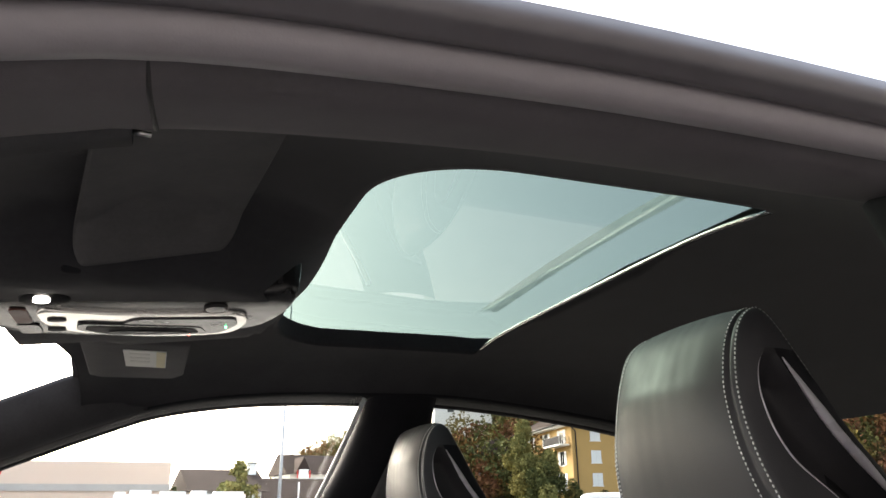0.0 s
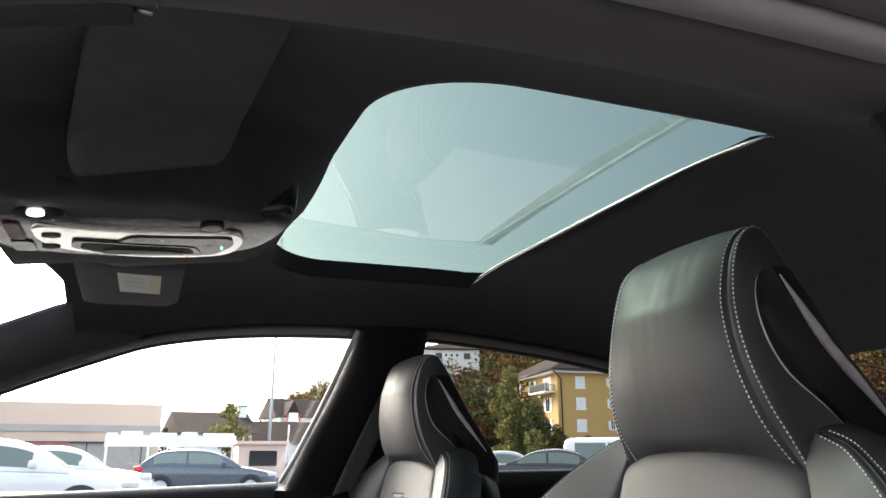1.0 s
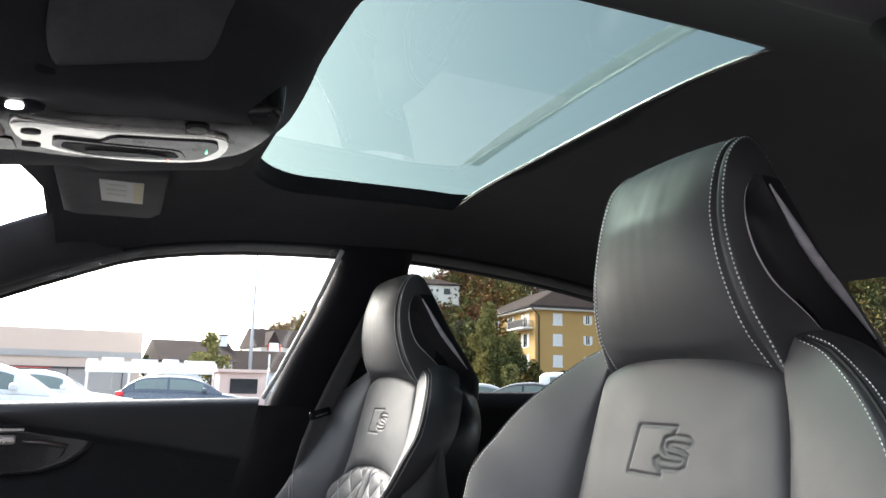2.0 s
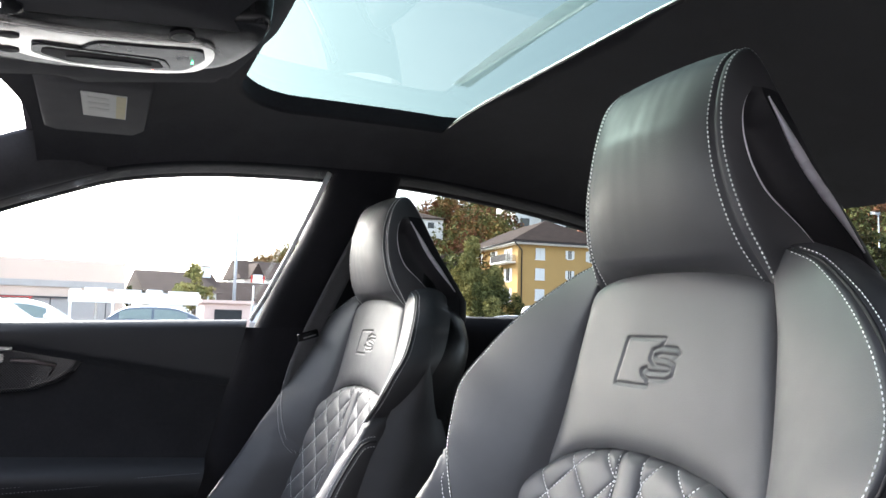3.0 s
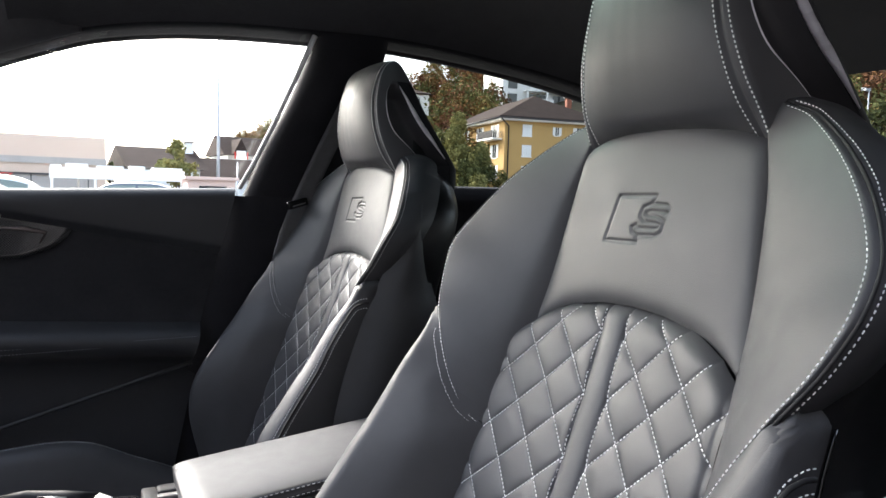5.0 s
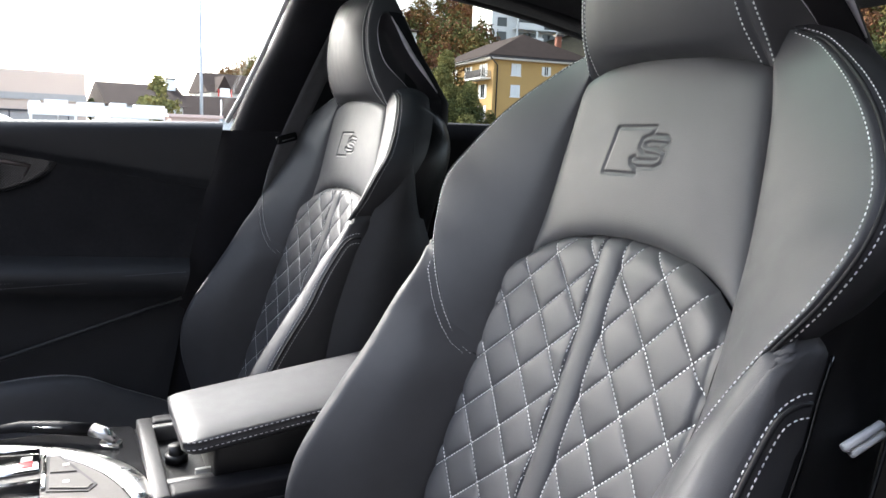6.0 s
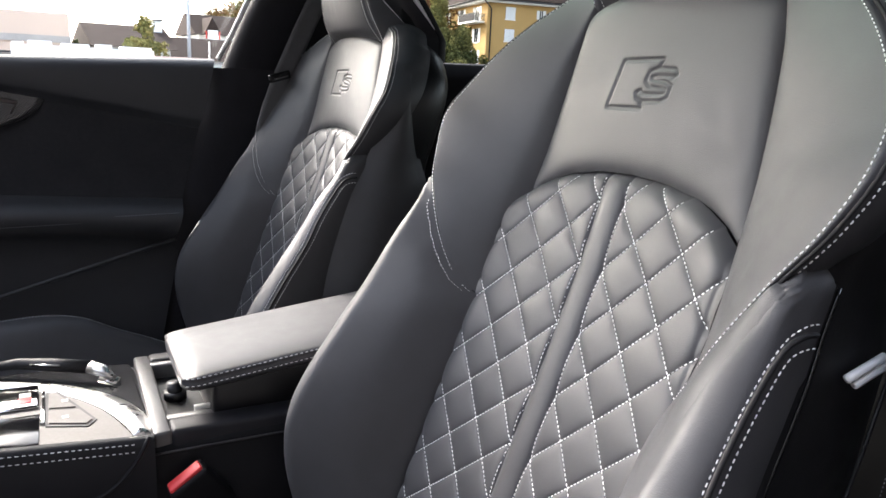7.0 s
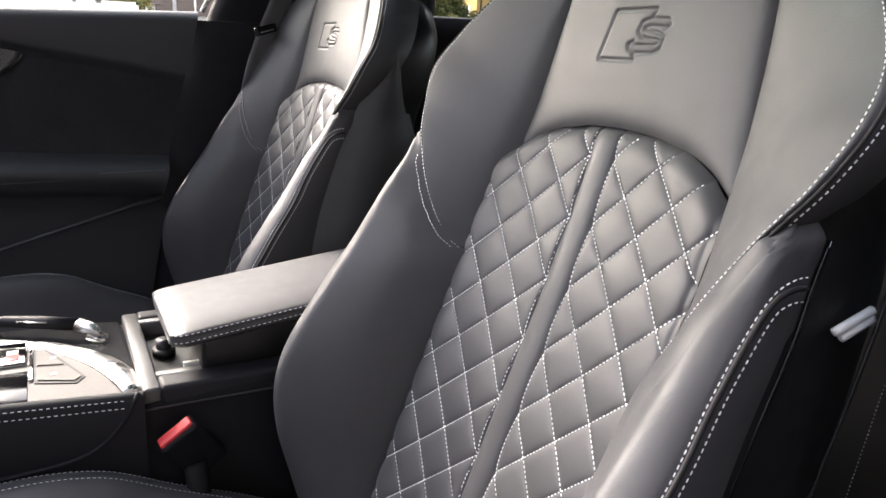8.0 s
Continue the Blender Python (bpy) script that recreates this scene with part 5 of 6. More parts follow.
# knee pad with double stitching on the near side
rows = []
for x in linspace(-0.5, 0.1145, 30):
    rows.append([Vector((x, y, z - 0.085 * x)) for y, z in ((0.300, 0.600), (0.297, 0.609), (0.291, 0.6145), (0.2835, 0.6165), (0.2785, 0.6145), (0.2765, 0.608), (0.277, 0.570), (0.2805, 0.52))])
part("knee_pad", grid_mesh("knee_pad", rows, flip=False), TRIM_LEATHER, cons, "black leather knee pad")
sl = [[((x, 0.2762, zz - 0.085 * x), (0, -1, 0.3)) for x in linspace(-0.45, 0.100, 60)] for zz in (0.6125, 0.6045)]
part("knee_pad_stitching", stitch_mesh("knee_pad_stitching", sl, 0.0034, 0.0022, 0.0009), THREAD, cons, "pale double stitching")
part("side_crease", tube([(x, 0.2825, 0.587) for x in linspace(0.10, 0.42, 10)], 0.0012, 6), RUBBER, cons, "panel joint")

part("side_edge", tube(chain([(0.110, 0.2768, 0.610), (0.101, 0.2765, 0.592), (0.090, 0.2765, 0.576), (0.075, 0.2765, 0.562), (0.055, 0.2768, 0.553), (0.031, 0.277, 0.549), (-0.02, 0.278, 0.546)], 24), 0.0022, 8), TRIM_LEATHER, cons, "curved edge of the padded console side")

# ---- armrest lid ----
arm = root("armrest", (0.28, MID, 0.60), "black leather centre armrest with pale double stitching", "armrest")


ARM_Y = 0.3775


def arm_row(x):
    s = max(0.0, (0.168 - x) / 0.023)
    seam = 0.646 + 0.12 * (x - 0.148)
    return s, 0.0760 - 0.009 * s ** 3, seam


def armrest_mesh():
    rows = []
    for x in [0.1452, 0.1456, 0.147, 0.150, 0.155, 0.162, 0.170, 0.180, 0.190] + linspace(0.205, 0.44, 14) + [0.452, 0.456]:
        s, hw, seam = arm_row(x)
        top = seam + 0.0105 - 0.006 * s ** 3
        bot = seam - 0.014 + 0.006 * s ** 3
        half = [(0.0, top), (hw * 0.5, top - 0.0005), (hw * 0.80, top - 0.002), (hw * 0.93, top - 0.005), (hw - 0.0016, seam + 0.0045), (hw - 0.0005, seam + 0.002), (hw - 0.0028, seam), (hw - 0.0005, seam - 0.002), (hw - 0.002, bot + 0.006), (hw - 0.010, bot), (0, bot)]
        row = [Vector((x, ARM_Y + y, z)) for y, z in half[::-1]][:-1] + [Vector((x, ARM_Y - y, z)) for y, z in half]
        rows.append(row)
    c0, c1 = Vector((0.1450, ARM_Y, 0.646)), Vector((0.457, ARM_Y, 0.68))
    return grid_mesh("armrest_pad", [[c0] * len(rows[0])] + rows + [[c1] * len(rows[0])], closed=True)


part("armrest_pad", armrest_mesh(), LEATHER, arm)
part("armrest_base", box_bm((0.176, 0.3165, 0.586), (0.45, 0.438, 0.648), 0.006, 2), SHELL_PLASTIC, arm, "black moulded underside")
sl = []
for off in (0.0040, -0.0040):
    line = []
    for x in linspace(0.147, 0.45, 100):
        s, hw, seam = arm_row(x)
        line.append(((x, ARM_Y - hw - 0.0002, seam + off), (-0.5 * min(1, s), -1, 0.4 if off > 0 else 0)))
    sl.append(line)
part("armrest_stitching", stitch_mesh("armrest_stitching", sl, 0.0034, 0.0022, 0.0009), THREAD, arm, "pale double stitching")

# ---- belt buckle beside the driver seat ----
buckle = root("belt_buckle", (0.148, 0.232, 0.50), "black belt buckle with a red release button", "belt buckle")
bb = part("buckle_body", box_bm((-0.0195, -0.010, -0.058), (0.0195, 0.010, 0.0), 0.004, 3), CONSOLE_PLASTIC, buckle)
rb = part("release_button", box_bm((-0.0172, -0.0062, -0.004), (0.0172, 0.0062, 0.0030), 0.002, 3), RED_PLASTIC, buckle, "red release button")
for ob in (bb, rb):
    ob.matrix_parent_inverse = Matrix()
    ob.matrix_basis = pose(-0.0125, 0.0, 0.0860, 14, -35, 0)
part("buckle_stalk", tube([(0.152, 0.234, 0.55), (0.158, 0.238, 0.48), (0.165, 0.242, 0.36)], 0.011, 8), CONSOLE_PLASTIC, buckle)


for thing, k in ((far_visor, 1.05), (oc, 1.02), (cons, 1.06), (lever, 1.06), (arm, 1.06), (buckle, 1.10), (rl, SEAT_SCALE)):
    thing.matrix_basis = spread(k) @ thing.matrix_basis


# ---- outside ----
def ground_z(y):
    return -0.017 * max(0.0, min(y, 80.0))


ASPHALT = material("grey_asphalt", (0.13, 0.127, 0.125), 0.9, vary=0.25, scale=0.6, bump=0.5, bscale=60)
gx = [-1500, -300, -80, -30, -10, 0, 10, 30, 80, 300, 1500]
gy = [-1500, -300, -60, -10, 0, 20, 40, 60, 80, 300, 1500]
ground = part("ground", grid_mesh("ground", [[(x, y, ground_z(y)) for x in gx] for y in gy], smooth=False), ASPHALT)
tagged(ground, "grey asphalt parking lot running to the horizon", "ground", kind="structure")
# unseen dark wall behind the camera, added to hold back sky light there
sky_block = part("sky_block_wall", box_bm((-16, -4.7, -0.1), (18, -4.3, 8.0), 0.02), material("dark_grey_render", (0.055, 0.055, 0.060), 0.95, vary=0.2, scale=0.7), None)
tagged(sky_block, "plain dark wall added out of view to hold back sky light", "wall", kind="structure")
YELLOW = material("ochre_render", (0.45, 0.29, 0.11), 0.9, vary=0.08, scale=0.8, bump=0.2, bscale=30)
ROOF_TILE = material("brown_roof_tiles", (0.034, 0.024, 0.021), 1.0, vary=0.3, scale=1.2, bump=0.6, bscale=12, spec=0.1)
WHITE_PAINT = material("white_painted_render", (0.78, 0.78, 0.76), 0.7, vary=0.05, scale=2)
SHUTTER = material("white_shutter", (0.72, 0.74, 0.76), 0.6, vary=0.05)
DARK_GLASS = material("dark_window_glass", (0.02, 0.023, 0.026), 0.08)
BEIGE = material("beige_cladding", (0.56, 0.44, 0.36), 0.8, vary=0.06, scale=0.5)
GREY_BAND = material("grey_cladding_band", (0.36, 0.34, 0.32), 0.8, vary=0.12, scale=0.8)
DARK_METAL = material("dark_grey_metal", (0.05, 0.05, 0.055), 0.5, metal=0.5)
POLE_GREY = material("galvanised_pole", (0.38, 0.40, 0.43), 0.5, metal=0.4)
RED_PAINT = material("red_paint", (0.55, 0.05, 0.04), 0.5)
PINK_WALL = material("pale_pink_wall", (0.62, 0.46, 0.40), 0.85, vary=0.08, scale=1)
BARK = material("brown_bark", (0.09, 0.065, 0.045), 0.95, vary=0.3, scale=6, bump=0.6, bscale=30)


def at(az_deg, dist, z=0.0):
    """A place by its bearing from the camera, to fit its view, with distance and height."""
    a = radians(az_deg)
    return Vector((0.06 + math.sin(a) * dist, -0.43 + math.cos(a) * dist, z))


class Frame:
    """A building's own axes: a along, b across, up."""

    def __init__(self, corner, a, b):
        self.o, self.a, self.b = Vector((*corner, 0)), Vector((*a, 0)).normalized(), Vector((*b, 0)).normalized()

    def p(self, u, v, z):
        q = self.o + self.a * u + self.b * v
        return Vector((q.x, q.y, z))

    def block(self, bm, u0, u1, v0, v1, z0, z1):
        vs = [bm.verts.new(self.p(u, v, z)) for z in (z0, z1) for u, v in ((u0, v0), (u1, v0), (u1, v1), (u0, v1))]
        for f in ((0, 1, 2, 3), (4, 5, 6, 7), (0, 1, 5, 4), (1, 2, 6, 5), (2, 3, 7, 6), (3, 0, 4, 7)):
            bm.faces.new([vs[i] for i in f])
        bmesh.ops.recalc_face_normals(bm, faces=bm.faces)
        return bm

    def blk(self, name, mat, parent, *dims, label=""):
        return part(name, self.block(bmesh.new(), *dims), mat, parent, label)


def hip_roof(fr, u0, u1, v0, v1, z0, z1, name, mat, parent, ridge_in):
    bm = bmesh.new()
    lo = [fr.p(u0, v0, z0), fr.p(u1, v0, z0), fr.p(u1, v1, z0), fr.p(u0, v1, z0)]
    un = [q - Vector((0, 0, 0.25)) for q in lo]
    vm = (v0 + v1) / 2
    r0, r1 = fr.p(u0 + ridge_in, vm, z1), fr.p(u1 - ridge_in, vm, z1)
    L = [bm.verts.new(q) for q in lo]
    U = [bm.verts.new(q) for q in un]
    R = [bm.verts.new(r0), bm.verts.new(r1)]
    bm.faces.new((L[0], L[1], R[1], R[0]))
    bm.faces.new((L[1], L[2], R[1]))
    bm.faces.new((L[2], L[3], R[0], R[1]))
    bm.faces.new((L[3], L[0], R[0]))
    for i in range(4):
        bm.faces.new((U[i], U[(i + 1) % 4], L[(i + 1) % 4], L[i]))
    bm.faces.new(U[::-1])
    bmesh.ops.recalc_face_normals(bm, faces=bm.faces)
    return part(name, bm, mat, parent)


def shuttered_window(fr, parent, face, s, z, w, h, closed, label=""):
    """A window on face 'a' (along a, at v=0) or 'b' (along b, at u=0)."""
    def dims(s0, s1, d0, d1, z0, z1):
        return (s0, s1, d0, d1, z0, z1) if face == "a" else (d0, d1, s0, s1, z0, z1)
    win = fr.blk("window", DARK_GLASS, parent, *dims(s - w / 2, s + w / 2, -0.02, 0.1, z, z + h))
    fr.blk("window_surround", WHITE_PAINT, win, *dims(s - w / 2 - 0.1, s + w / 2 + 0.1, -0.06, 0.02, z - 0.12, z))
    if closed:
        for k in (-1, 1):
            lo = s - w / 2 if k < 0 else s + 0.01
            fr.blk("shutter", SHUTTER, win, *dims(lo, lo + w / 2 - 0.01, -0.07, -0.03, z, z + h))
    else:
        for k in (-1, 1):
            lo = s - w if k < 0 else s + w / 2
            fr.blk("shutter", SHUTTER, win, *dims(lo, lo + w / 2, -0.07, -0.03, z, z + h))
        fr.blk("window_frame", WHITE_PAINT, win, *dims(s - 0.04, s + 0.04, -0.04, -0.015, z, z + h))
        fr.blk("window_frame", WHITE_PAINT, win, *dims(s - w / 2, s - w / 2 + 0.08, -0.04, -0.015, z, z + h))
        fr.blk("window_frame", WHITE_PAINT, win, *dims(s + w / 2 - 0.08, s + w / 2, -0.04, -0.015, z, z + h))
    return win


# ochre house with a hipped brown roof
fr = Frame((49.6, 84.0), (0.153, 0.988), (0.988, -0.153))
yh = root("yellow_house", fr.p(10, 6, -1.3), "ochre rendered house with white shutters and brown hipped roof", "house")
fr.blk("wall", YELLOW, yh, 0, 27, 0, 13.5, -1.8, 11.0)
hip_roof(fr, -1.2, 28.2, -1.2, 14.7, 11.35, 15.2, "roof", ROOF_TILE, yh, 7.5)
fr.blk("eaves", WHITE_PAINT, yh, -1.0, 28.0, -1.0, 14.5, 10.85, 11.06)
part("gutter", tube([fr.p(28.2, -1.25, 11.12), fr.p(-1.25, -1.25, 11.12), fr.p(-1.25, 14.7, 11.12)], 0.09, 6), DARK_METAL, yh, "dark gutter")
part("downpipe", tube([fr.p(-1.1, -0.9, 11.0), fr.p(-0.12, 0.5, 10.1), fr.p(-0.12, 0.55, -1.2)], 0.09, 8), DARK_METAL, yh, "dark downpipe")
for z in (8.95, 6.2, 3.4):
    shuttered_window(fr, yh, "b", 3.2, z, 1.35, 1.5, True)
    shuttered_window(fr, yh, "b", 7.6, z + 0.25, 0.65, 1.1, False)
    shuttered_window(fr, yh, "b", 11.0, z, 1.0, 1.4, False)
for s_ in (3.6, 9.6, 16.0, 22.5):
    for z in (8.75, 6.0, 3.2):
        shuttered_window(fr, yh, "a", s_, z, 1.5, 1.75, False)
for s_, z in ((3.8, 8.35), (3.8, 2.8)):
    bal = fr.blk("balcony", WHITE_PAINT, yh, s_ - 3.0, s_ + 3.0, -1.5, 0.0, z, z + 0.2)
    bm = bmesh.new()
    for k in range(41):
        u = s_ - 2.95 + 5.9 * k / 40
        fr.block(bm, u - 0.03, u + 0.03, -1.48, -1.43, z + 0.2, z + 1.15)
    for k in range(11):
        v = -1.45 + 1.4 * k / 10
        for u in (s_ - 2.97, s_ + 2.92):
            fr.block(bm, u, u + 0.05, v - 0.03, v + 0.03, z + 0.2, z + 1.15)
    fr.block(bm, s_ - 3.0, s_ + 3.0, -1.5, -1.42, z + 1.12, z + 1.2)
    part("railing", bm, DARK_METAL, bal, "dark balcony railing")
ch = fr.blk("chimney", material("red_brick_chimney", (0.22, 0.08, 0.05), 0.9, vary=0.2, scale=5), yh, 3.4, 4.1, 10.6, 11.3, 12.0, 14.9)
fr.blk("chimney_cap", DARK_METAL, ch, 3.2, 4.3, 10.4, 11.5, 14.9, 15.1)
for u, v in ((6.5, 2.6), (11.0, 3.4)):
    fr.blk("roof_vent", DARK_METAL, yh, u, u + 0.8, v, v + 0.7, 12.6, 13.2)
# lower ochre wing further off
fr2 = Frame((44.5, 104), (0.153, 0.988), (0.988, -0.153))
yw = root("yellow_wing_house", fr2.p(3, 3, -1.3), "lower ochre house with a brown roof behind trees", "house")
fr2.blk("wall", YELLOW, yw, 0, 12, -1.5, 10, -1.5, 8.2)
hip_roof(fr2, -0.8, 12.8, -2.3, 10.8, 8.35, 11.0, "roof", ROOF_TILE, yw, 4)
shuttered_window(fr2, yw, "b", 1.4, 5.4, 1.2, 1.7, False)
shuttered_window(fr2, yw, "b", 5.4, 5.4, 1.2, 1.7, False)

# white apartment block on the slope, with balconies
fr3 = Frame(tuple(at(30.1, 150).xy), (0.985, -0.17), (0.17, 0.985))
wa = root("apartment_block", fr3.p(10, 5, 12), "white apartment block with deep balconies on the slope", "apartment building")
fr3.blk("wall", WHITE_PAINT, wa, 0, 40, 0.0, 12, 10, 31)
for lev in range(5):
    z = 19.6 + lev * 2.7
    fr3.blk("balcony_slab", WHITE_PAINT, wa, 4.5, 40, -2.2, 0.0, z - 0.25, z)
    for k in range(6):
        w = fr3.blk("window", DARK_GLASS, wa, 5.5 + k * 5.6, 9.6 + k * 5.6, -0.04, 0.1, z + 0.1, z + 2.1)
    for k in range(4):
        fr3.blk("parapet", WHITE_PAINT, wa, 5 + k * 8.6, 10.4 + k * 8.6, -2.2, -2.05, z, z + 1.0)
    fr3.blk("window", DARK_GLASS, wa, 1.2, 3.2, -0.05, 0.1, z + 0.3, z + 2.0)
for k in range(9):
    fr3.blk("column", WHITE_PAINT, wa, 4.6 + 4.3 * k, 4.9 + 4.3 * k, -2.1, -1.8, 16, 30)
fr4 = Frame(tuple(at(20.0, 170).xy), (0.96, -0.28), (0.28, 0.96))
wb = root("white_block", fr4.p(6, 5, 15), "plain white block with few small windows on the slope", "building")
fr4.blk("wall", WHITE_PAINT, wb, 0, 13.3, 0, 10, 15, 23.6)
hip_roof(fr4, -0.5, 13.8, -0.5, 10.5, 23.8, 25.6, "roof", ROOF_TILE, wb, 5.0)
for u, z in ((9.6, 21.4), (3.0, 21.4)):
    fr4.blk("window", DARK_GLASS, wb, u, u + 1.5, -0.05, 0.1, z, z + 1.4)
for u in (5.2, 6.5, 7.8):
    fr4.blk("window", DARK_GLASS, wb, u, u + 0.5, -0.05, 0.1, 22.0, 22.6)

# long beige hall
fr5 = Frame((-34, 46.5), (1, 0.012), (-0.012, 1))
hall = root("beige_hall", fr5.p(20, 5, -0.8), "long beige hall with a grey band and pale doors", "building")
fr5.blk("wall", BEIGE, hall, 0, 34.85, 0, 14, -1.2, 3.55)
fr5.blk("wall_band", GREY_BAND, hall, 0, 34.9, -0.12, 0, 1.95, 2.32)
fr5.blk("lower_wall", GREY_BAND, hall, 0, 34.4, -0.06, 0, -1.0, 1.35)
fr5.blk("ledge", DARK_METAL, hall, 0, 34.5, -0.2, 0, 1.30, 1.40)
for k in range(12):
    fr5.blk("panel_joint", DARK_METAL, hall, 2.0 + 2.9 * k, 2.06 + 2.9 * k, -0.075, -0.05, -0.9, 1.3)
# white canopy with posts
fr6 = Frame((-1.75, 39.6), (1, 0.01), (-0.01, 1))
can = root("white_canopy", fr6.p(3, 1, -0.6), "low white steel canopy on slim posts", "canopy")
fr6.blk("fascia", WHITE_PAINT, can, 0, 6.2, 0, 3, 1.12, 1.66)
for u0, u1, z in ((0.05, 0.5, 1.78), (0.7, 1.7, 1.86), (2.1, 3.3, 1.80), (3.6, 4.3, 1.84), (4.7, 6.1, 1.80)):
    fr6.blk("roof_box", WHITE_PAINT, can, u0, u1, 0.1, 1.5, 1.66, z)
for u in (0.05, 1.95, 3.9, 6.0):
    fr6.blk("post", WHITE_PAINT, can, u, u + 0.12, 0.02, 0.14, -0.7, 1.12)
for u in (1.2, 2.8, 4.7):
    fr6.blk("rear_post", WHITE_PAINT, can, u, u + 0.1, 2.7, 2.8, -0.7, 1.12)
# boundary wall and rail along the lot
lot_wall = fr6.blk("boundary_wall", material("grey_concrete", (0.33, 0.31, 0.29), 0.9, vary=0.15, scale=2), None, -34, 15, -3.0, -2.8, -0.7, 0.35)
tagged(lot_wall, "low grey concrete wall along the parking lot", "wall")
rail = root("red_rail", fr6.p(0, -2.9, -0.6), "thin red steel railing on the wall", "railing")
for k in range(14):
    u = -30 + k * 2.2
    part("rail_post", tube([fr6.p(u, -2.9, 0.35), fr6.p(u, -2.9, 1.25)], 0.025, 6), RED_PAINT, rail)
part("top_rail", tube([fr6.p(-30, -2.9, 1.25), fr6.p(-1.3, -2.9, 1.25)], 0.022, 6), RED_PAINT, rail)
bl = root("red_loader", at(-8.6, 38, -0.5), "red platform with a slim red mast beside the hall", "machine")
part("loader_deck", box_bm(tuple(at(-12.5, 37, 1.45)), tuple(at(-9.5, 38.5, 2.0)), 0.03), RED_PAINT, bl)
part("loader_mast", tube([at(-9.75, 38, 1.9), at(-9.35, 38, 3.2)], 0.045, 6), RED_PAINT, bl)
part("loader_head", box_bm(tuple(at(-9.55, 37.8, 3.12)), tuple(at(-9.2, 38.0, 3.28)), 0.02), RED_PAINT, bl)
part("loader_leg", tube([at(-9.8, 38, -0.66), at(-9.8, 38, 1.5)], 0.08, 6), RED_PAINT, bl)


def gable_house(name, label, az0, az1, dist, eave, ridge, wall_mat, roof_mat, depth=8.0):
    a0, a1 = at(az0, dist), at(az1, dist * 1.02)
    d = (a1 - a0)
    f = Frame(tuple(a0.xy), tuple(d.xy), (-d.y, d.x))
    L = d.length
    h = root(name, f.p(L / 2, depth / 2, -1.2), label, "house")
    f.blk("wall", wall_mat, h, 0.2, L - 0.2, 0.3, depth - 0.3, -1.5, eave)
    bm = bmesh.new()
    v = [bm.verts.new(q) for q in (f.p(-0.3, -0.4, eave - 0.1), f.p(L + 0.3, -0.4, eave - 0.1), f.p(L + 0.3, depth / 2, ridge), f.p(-0.3, depth / 2, ridge), f.p(-0.3, depth + 0.4, eave - 0.1), f.p(L + 0.3, depth + 0.4, eave - 0.1))]
    bm.faces.new((v[0], v[1], v[2], v[3]))
    bm.faces.new((v[3], v[2], v[5], v[4]))
    bm.faces.new((v[0], v[3], v[4]))
    bm.faces.new((v[1], v[5], v[2]))
    bm.faces.new((v[0], v[4], v[5], v[1]))
    bmesh.ops.recalc_face_normals(bm, faces=bm.faces)
    part("roof", bm, roof_mat, h, "dark tiled gable roof")
    return h, f, L


bh, f, L = gable_house("brown_roof_house", "low house with a large dark brown roof and pale chimney", 2.5, 7.6, 56, 2.2, 3.75, WHITE_PAINT, ROOF_TILE)
c = f.blk("chimney", WHITE_PAINT, bh, L * 0.88, L * 0.88 + 0.6, 3.0, 3.6, 3.0, 4.2)
f.blk("chimney_cap", DARK_METAL, c, L * 0.88 - 0.1, L * 0.88 + 0.7, 2.9, 3.7, 4.2, 4.3)
dh, f, L = gable_house("dark_roof_house", "dark tiled roof house with a red-framed dormer", 7.4, 13.4, 62, 1.6, 3.3, WHITE_PAINT, ROOF_TILE, 7)
gh, f, L = gable_house("dormer_house", "white house with brown roof and red-framed dormer", 9.2, 13.0, 74, 4.1, 6.0, WHITE_PAINT, ROOF_TILE, 7)
bm = bmesh.new()
q = [f.p(0.4, -0.8, 4.0), f.p(2.0, -0.8, 4.0), f.p(1.2, -0.8, 5.6), f.p(0.4, 2.5, 4.0), f.p(2.0, 2.5, 4.0), f.p(1.2, 3.2, 5.6)]
v = [bm.verts.new(x) for x in q]
for fc in ((0, 1, 2), (0, 2, 5, 3), (1, 4, 5, 2), (3, 5, 4), (0, 3, 4, 1)):
    bm.faces.new([v[i] for i in fc])
bmesh.ops.recalc_face_normals(bm, faces=bm.faces)
part("dormer", bm, ROOF_TILE, gh, "brown dormer gable")
for u in (0.55, 1.75):
    f.blk("dormer_post", RED_PAINT, gh, u, u + 0.12, -0.88, -0.82, 3.6, 4.3)
f.blk("dormer_window", WHITE_PAINT, gh, 0.75, 1.65, -0.9, -0.8, 3.6, 4.4)
# kiosk, street pole, traffic sign
fk = Frame(tuple(at(6.5, 37).xy), (1, 0.0), (0, 1))
kiosk = root("pink_kiosk", fk.p(1, 1, -0.6), "pale pink kiosk with a dark window band", "kiosk")
fk.blk("wall", PINK_WALL, kiosk, 0, 2.2, 0, 2.5, -0.7, 1.25)
fk.blk("kiosk_roof", PINK_WALL, kiosk, -0.15, 2.35, -0.2, 2.7, 1.25, 1.40)
fk.blk("window", DARK_GLASS, kiosk, 0.5, 1.8, -0.03, 0.1, 0.25, 0.95)
pole = root("street_pole", at(8.62, 44, -0.7), "tall slim grey street pole", "pole")
part("pole_shaft", tube([at(8.62, 44, -0.75), at(8.62, 44, 4.0), at(8.60, 44, 13.5)], [0.11, 0.09, 0.035], 10), POLE_GREY, pole)
sign = root("round_sign", at(10.0, 40, -0.65), "round white traffic sign seen edge-on on a post", "traffic sign")
part("sign_post", tube([at(10.0, 40, -0.7), at(10.0, 40, 1.6)], 0.04, 8), POLE_GREY, sign)
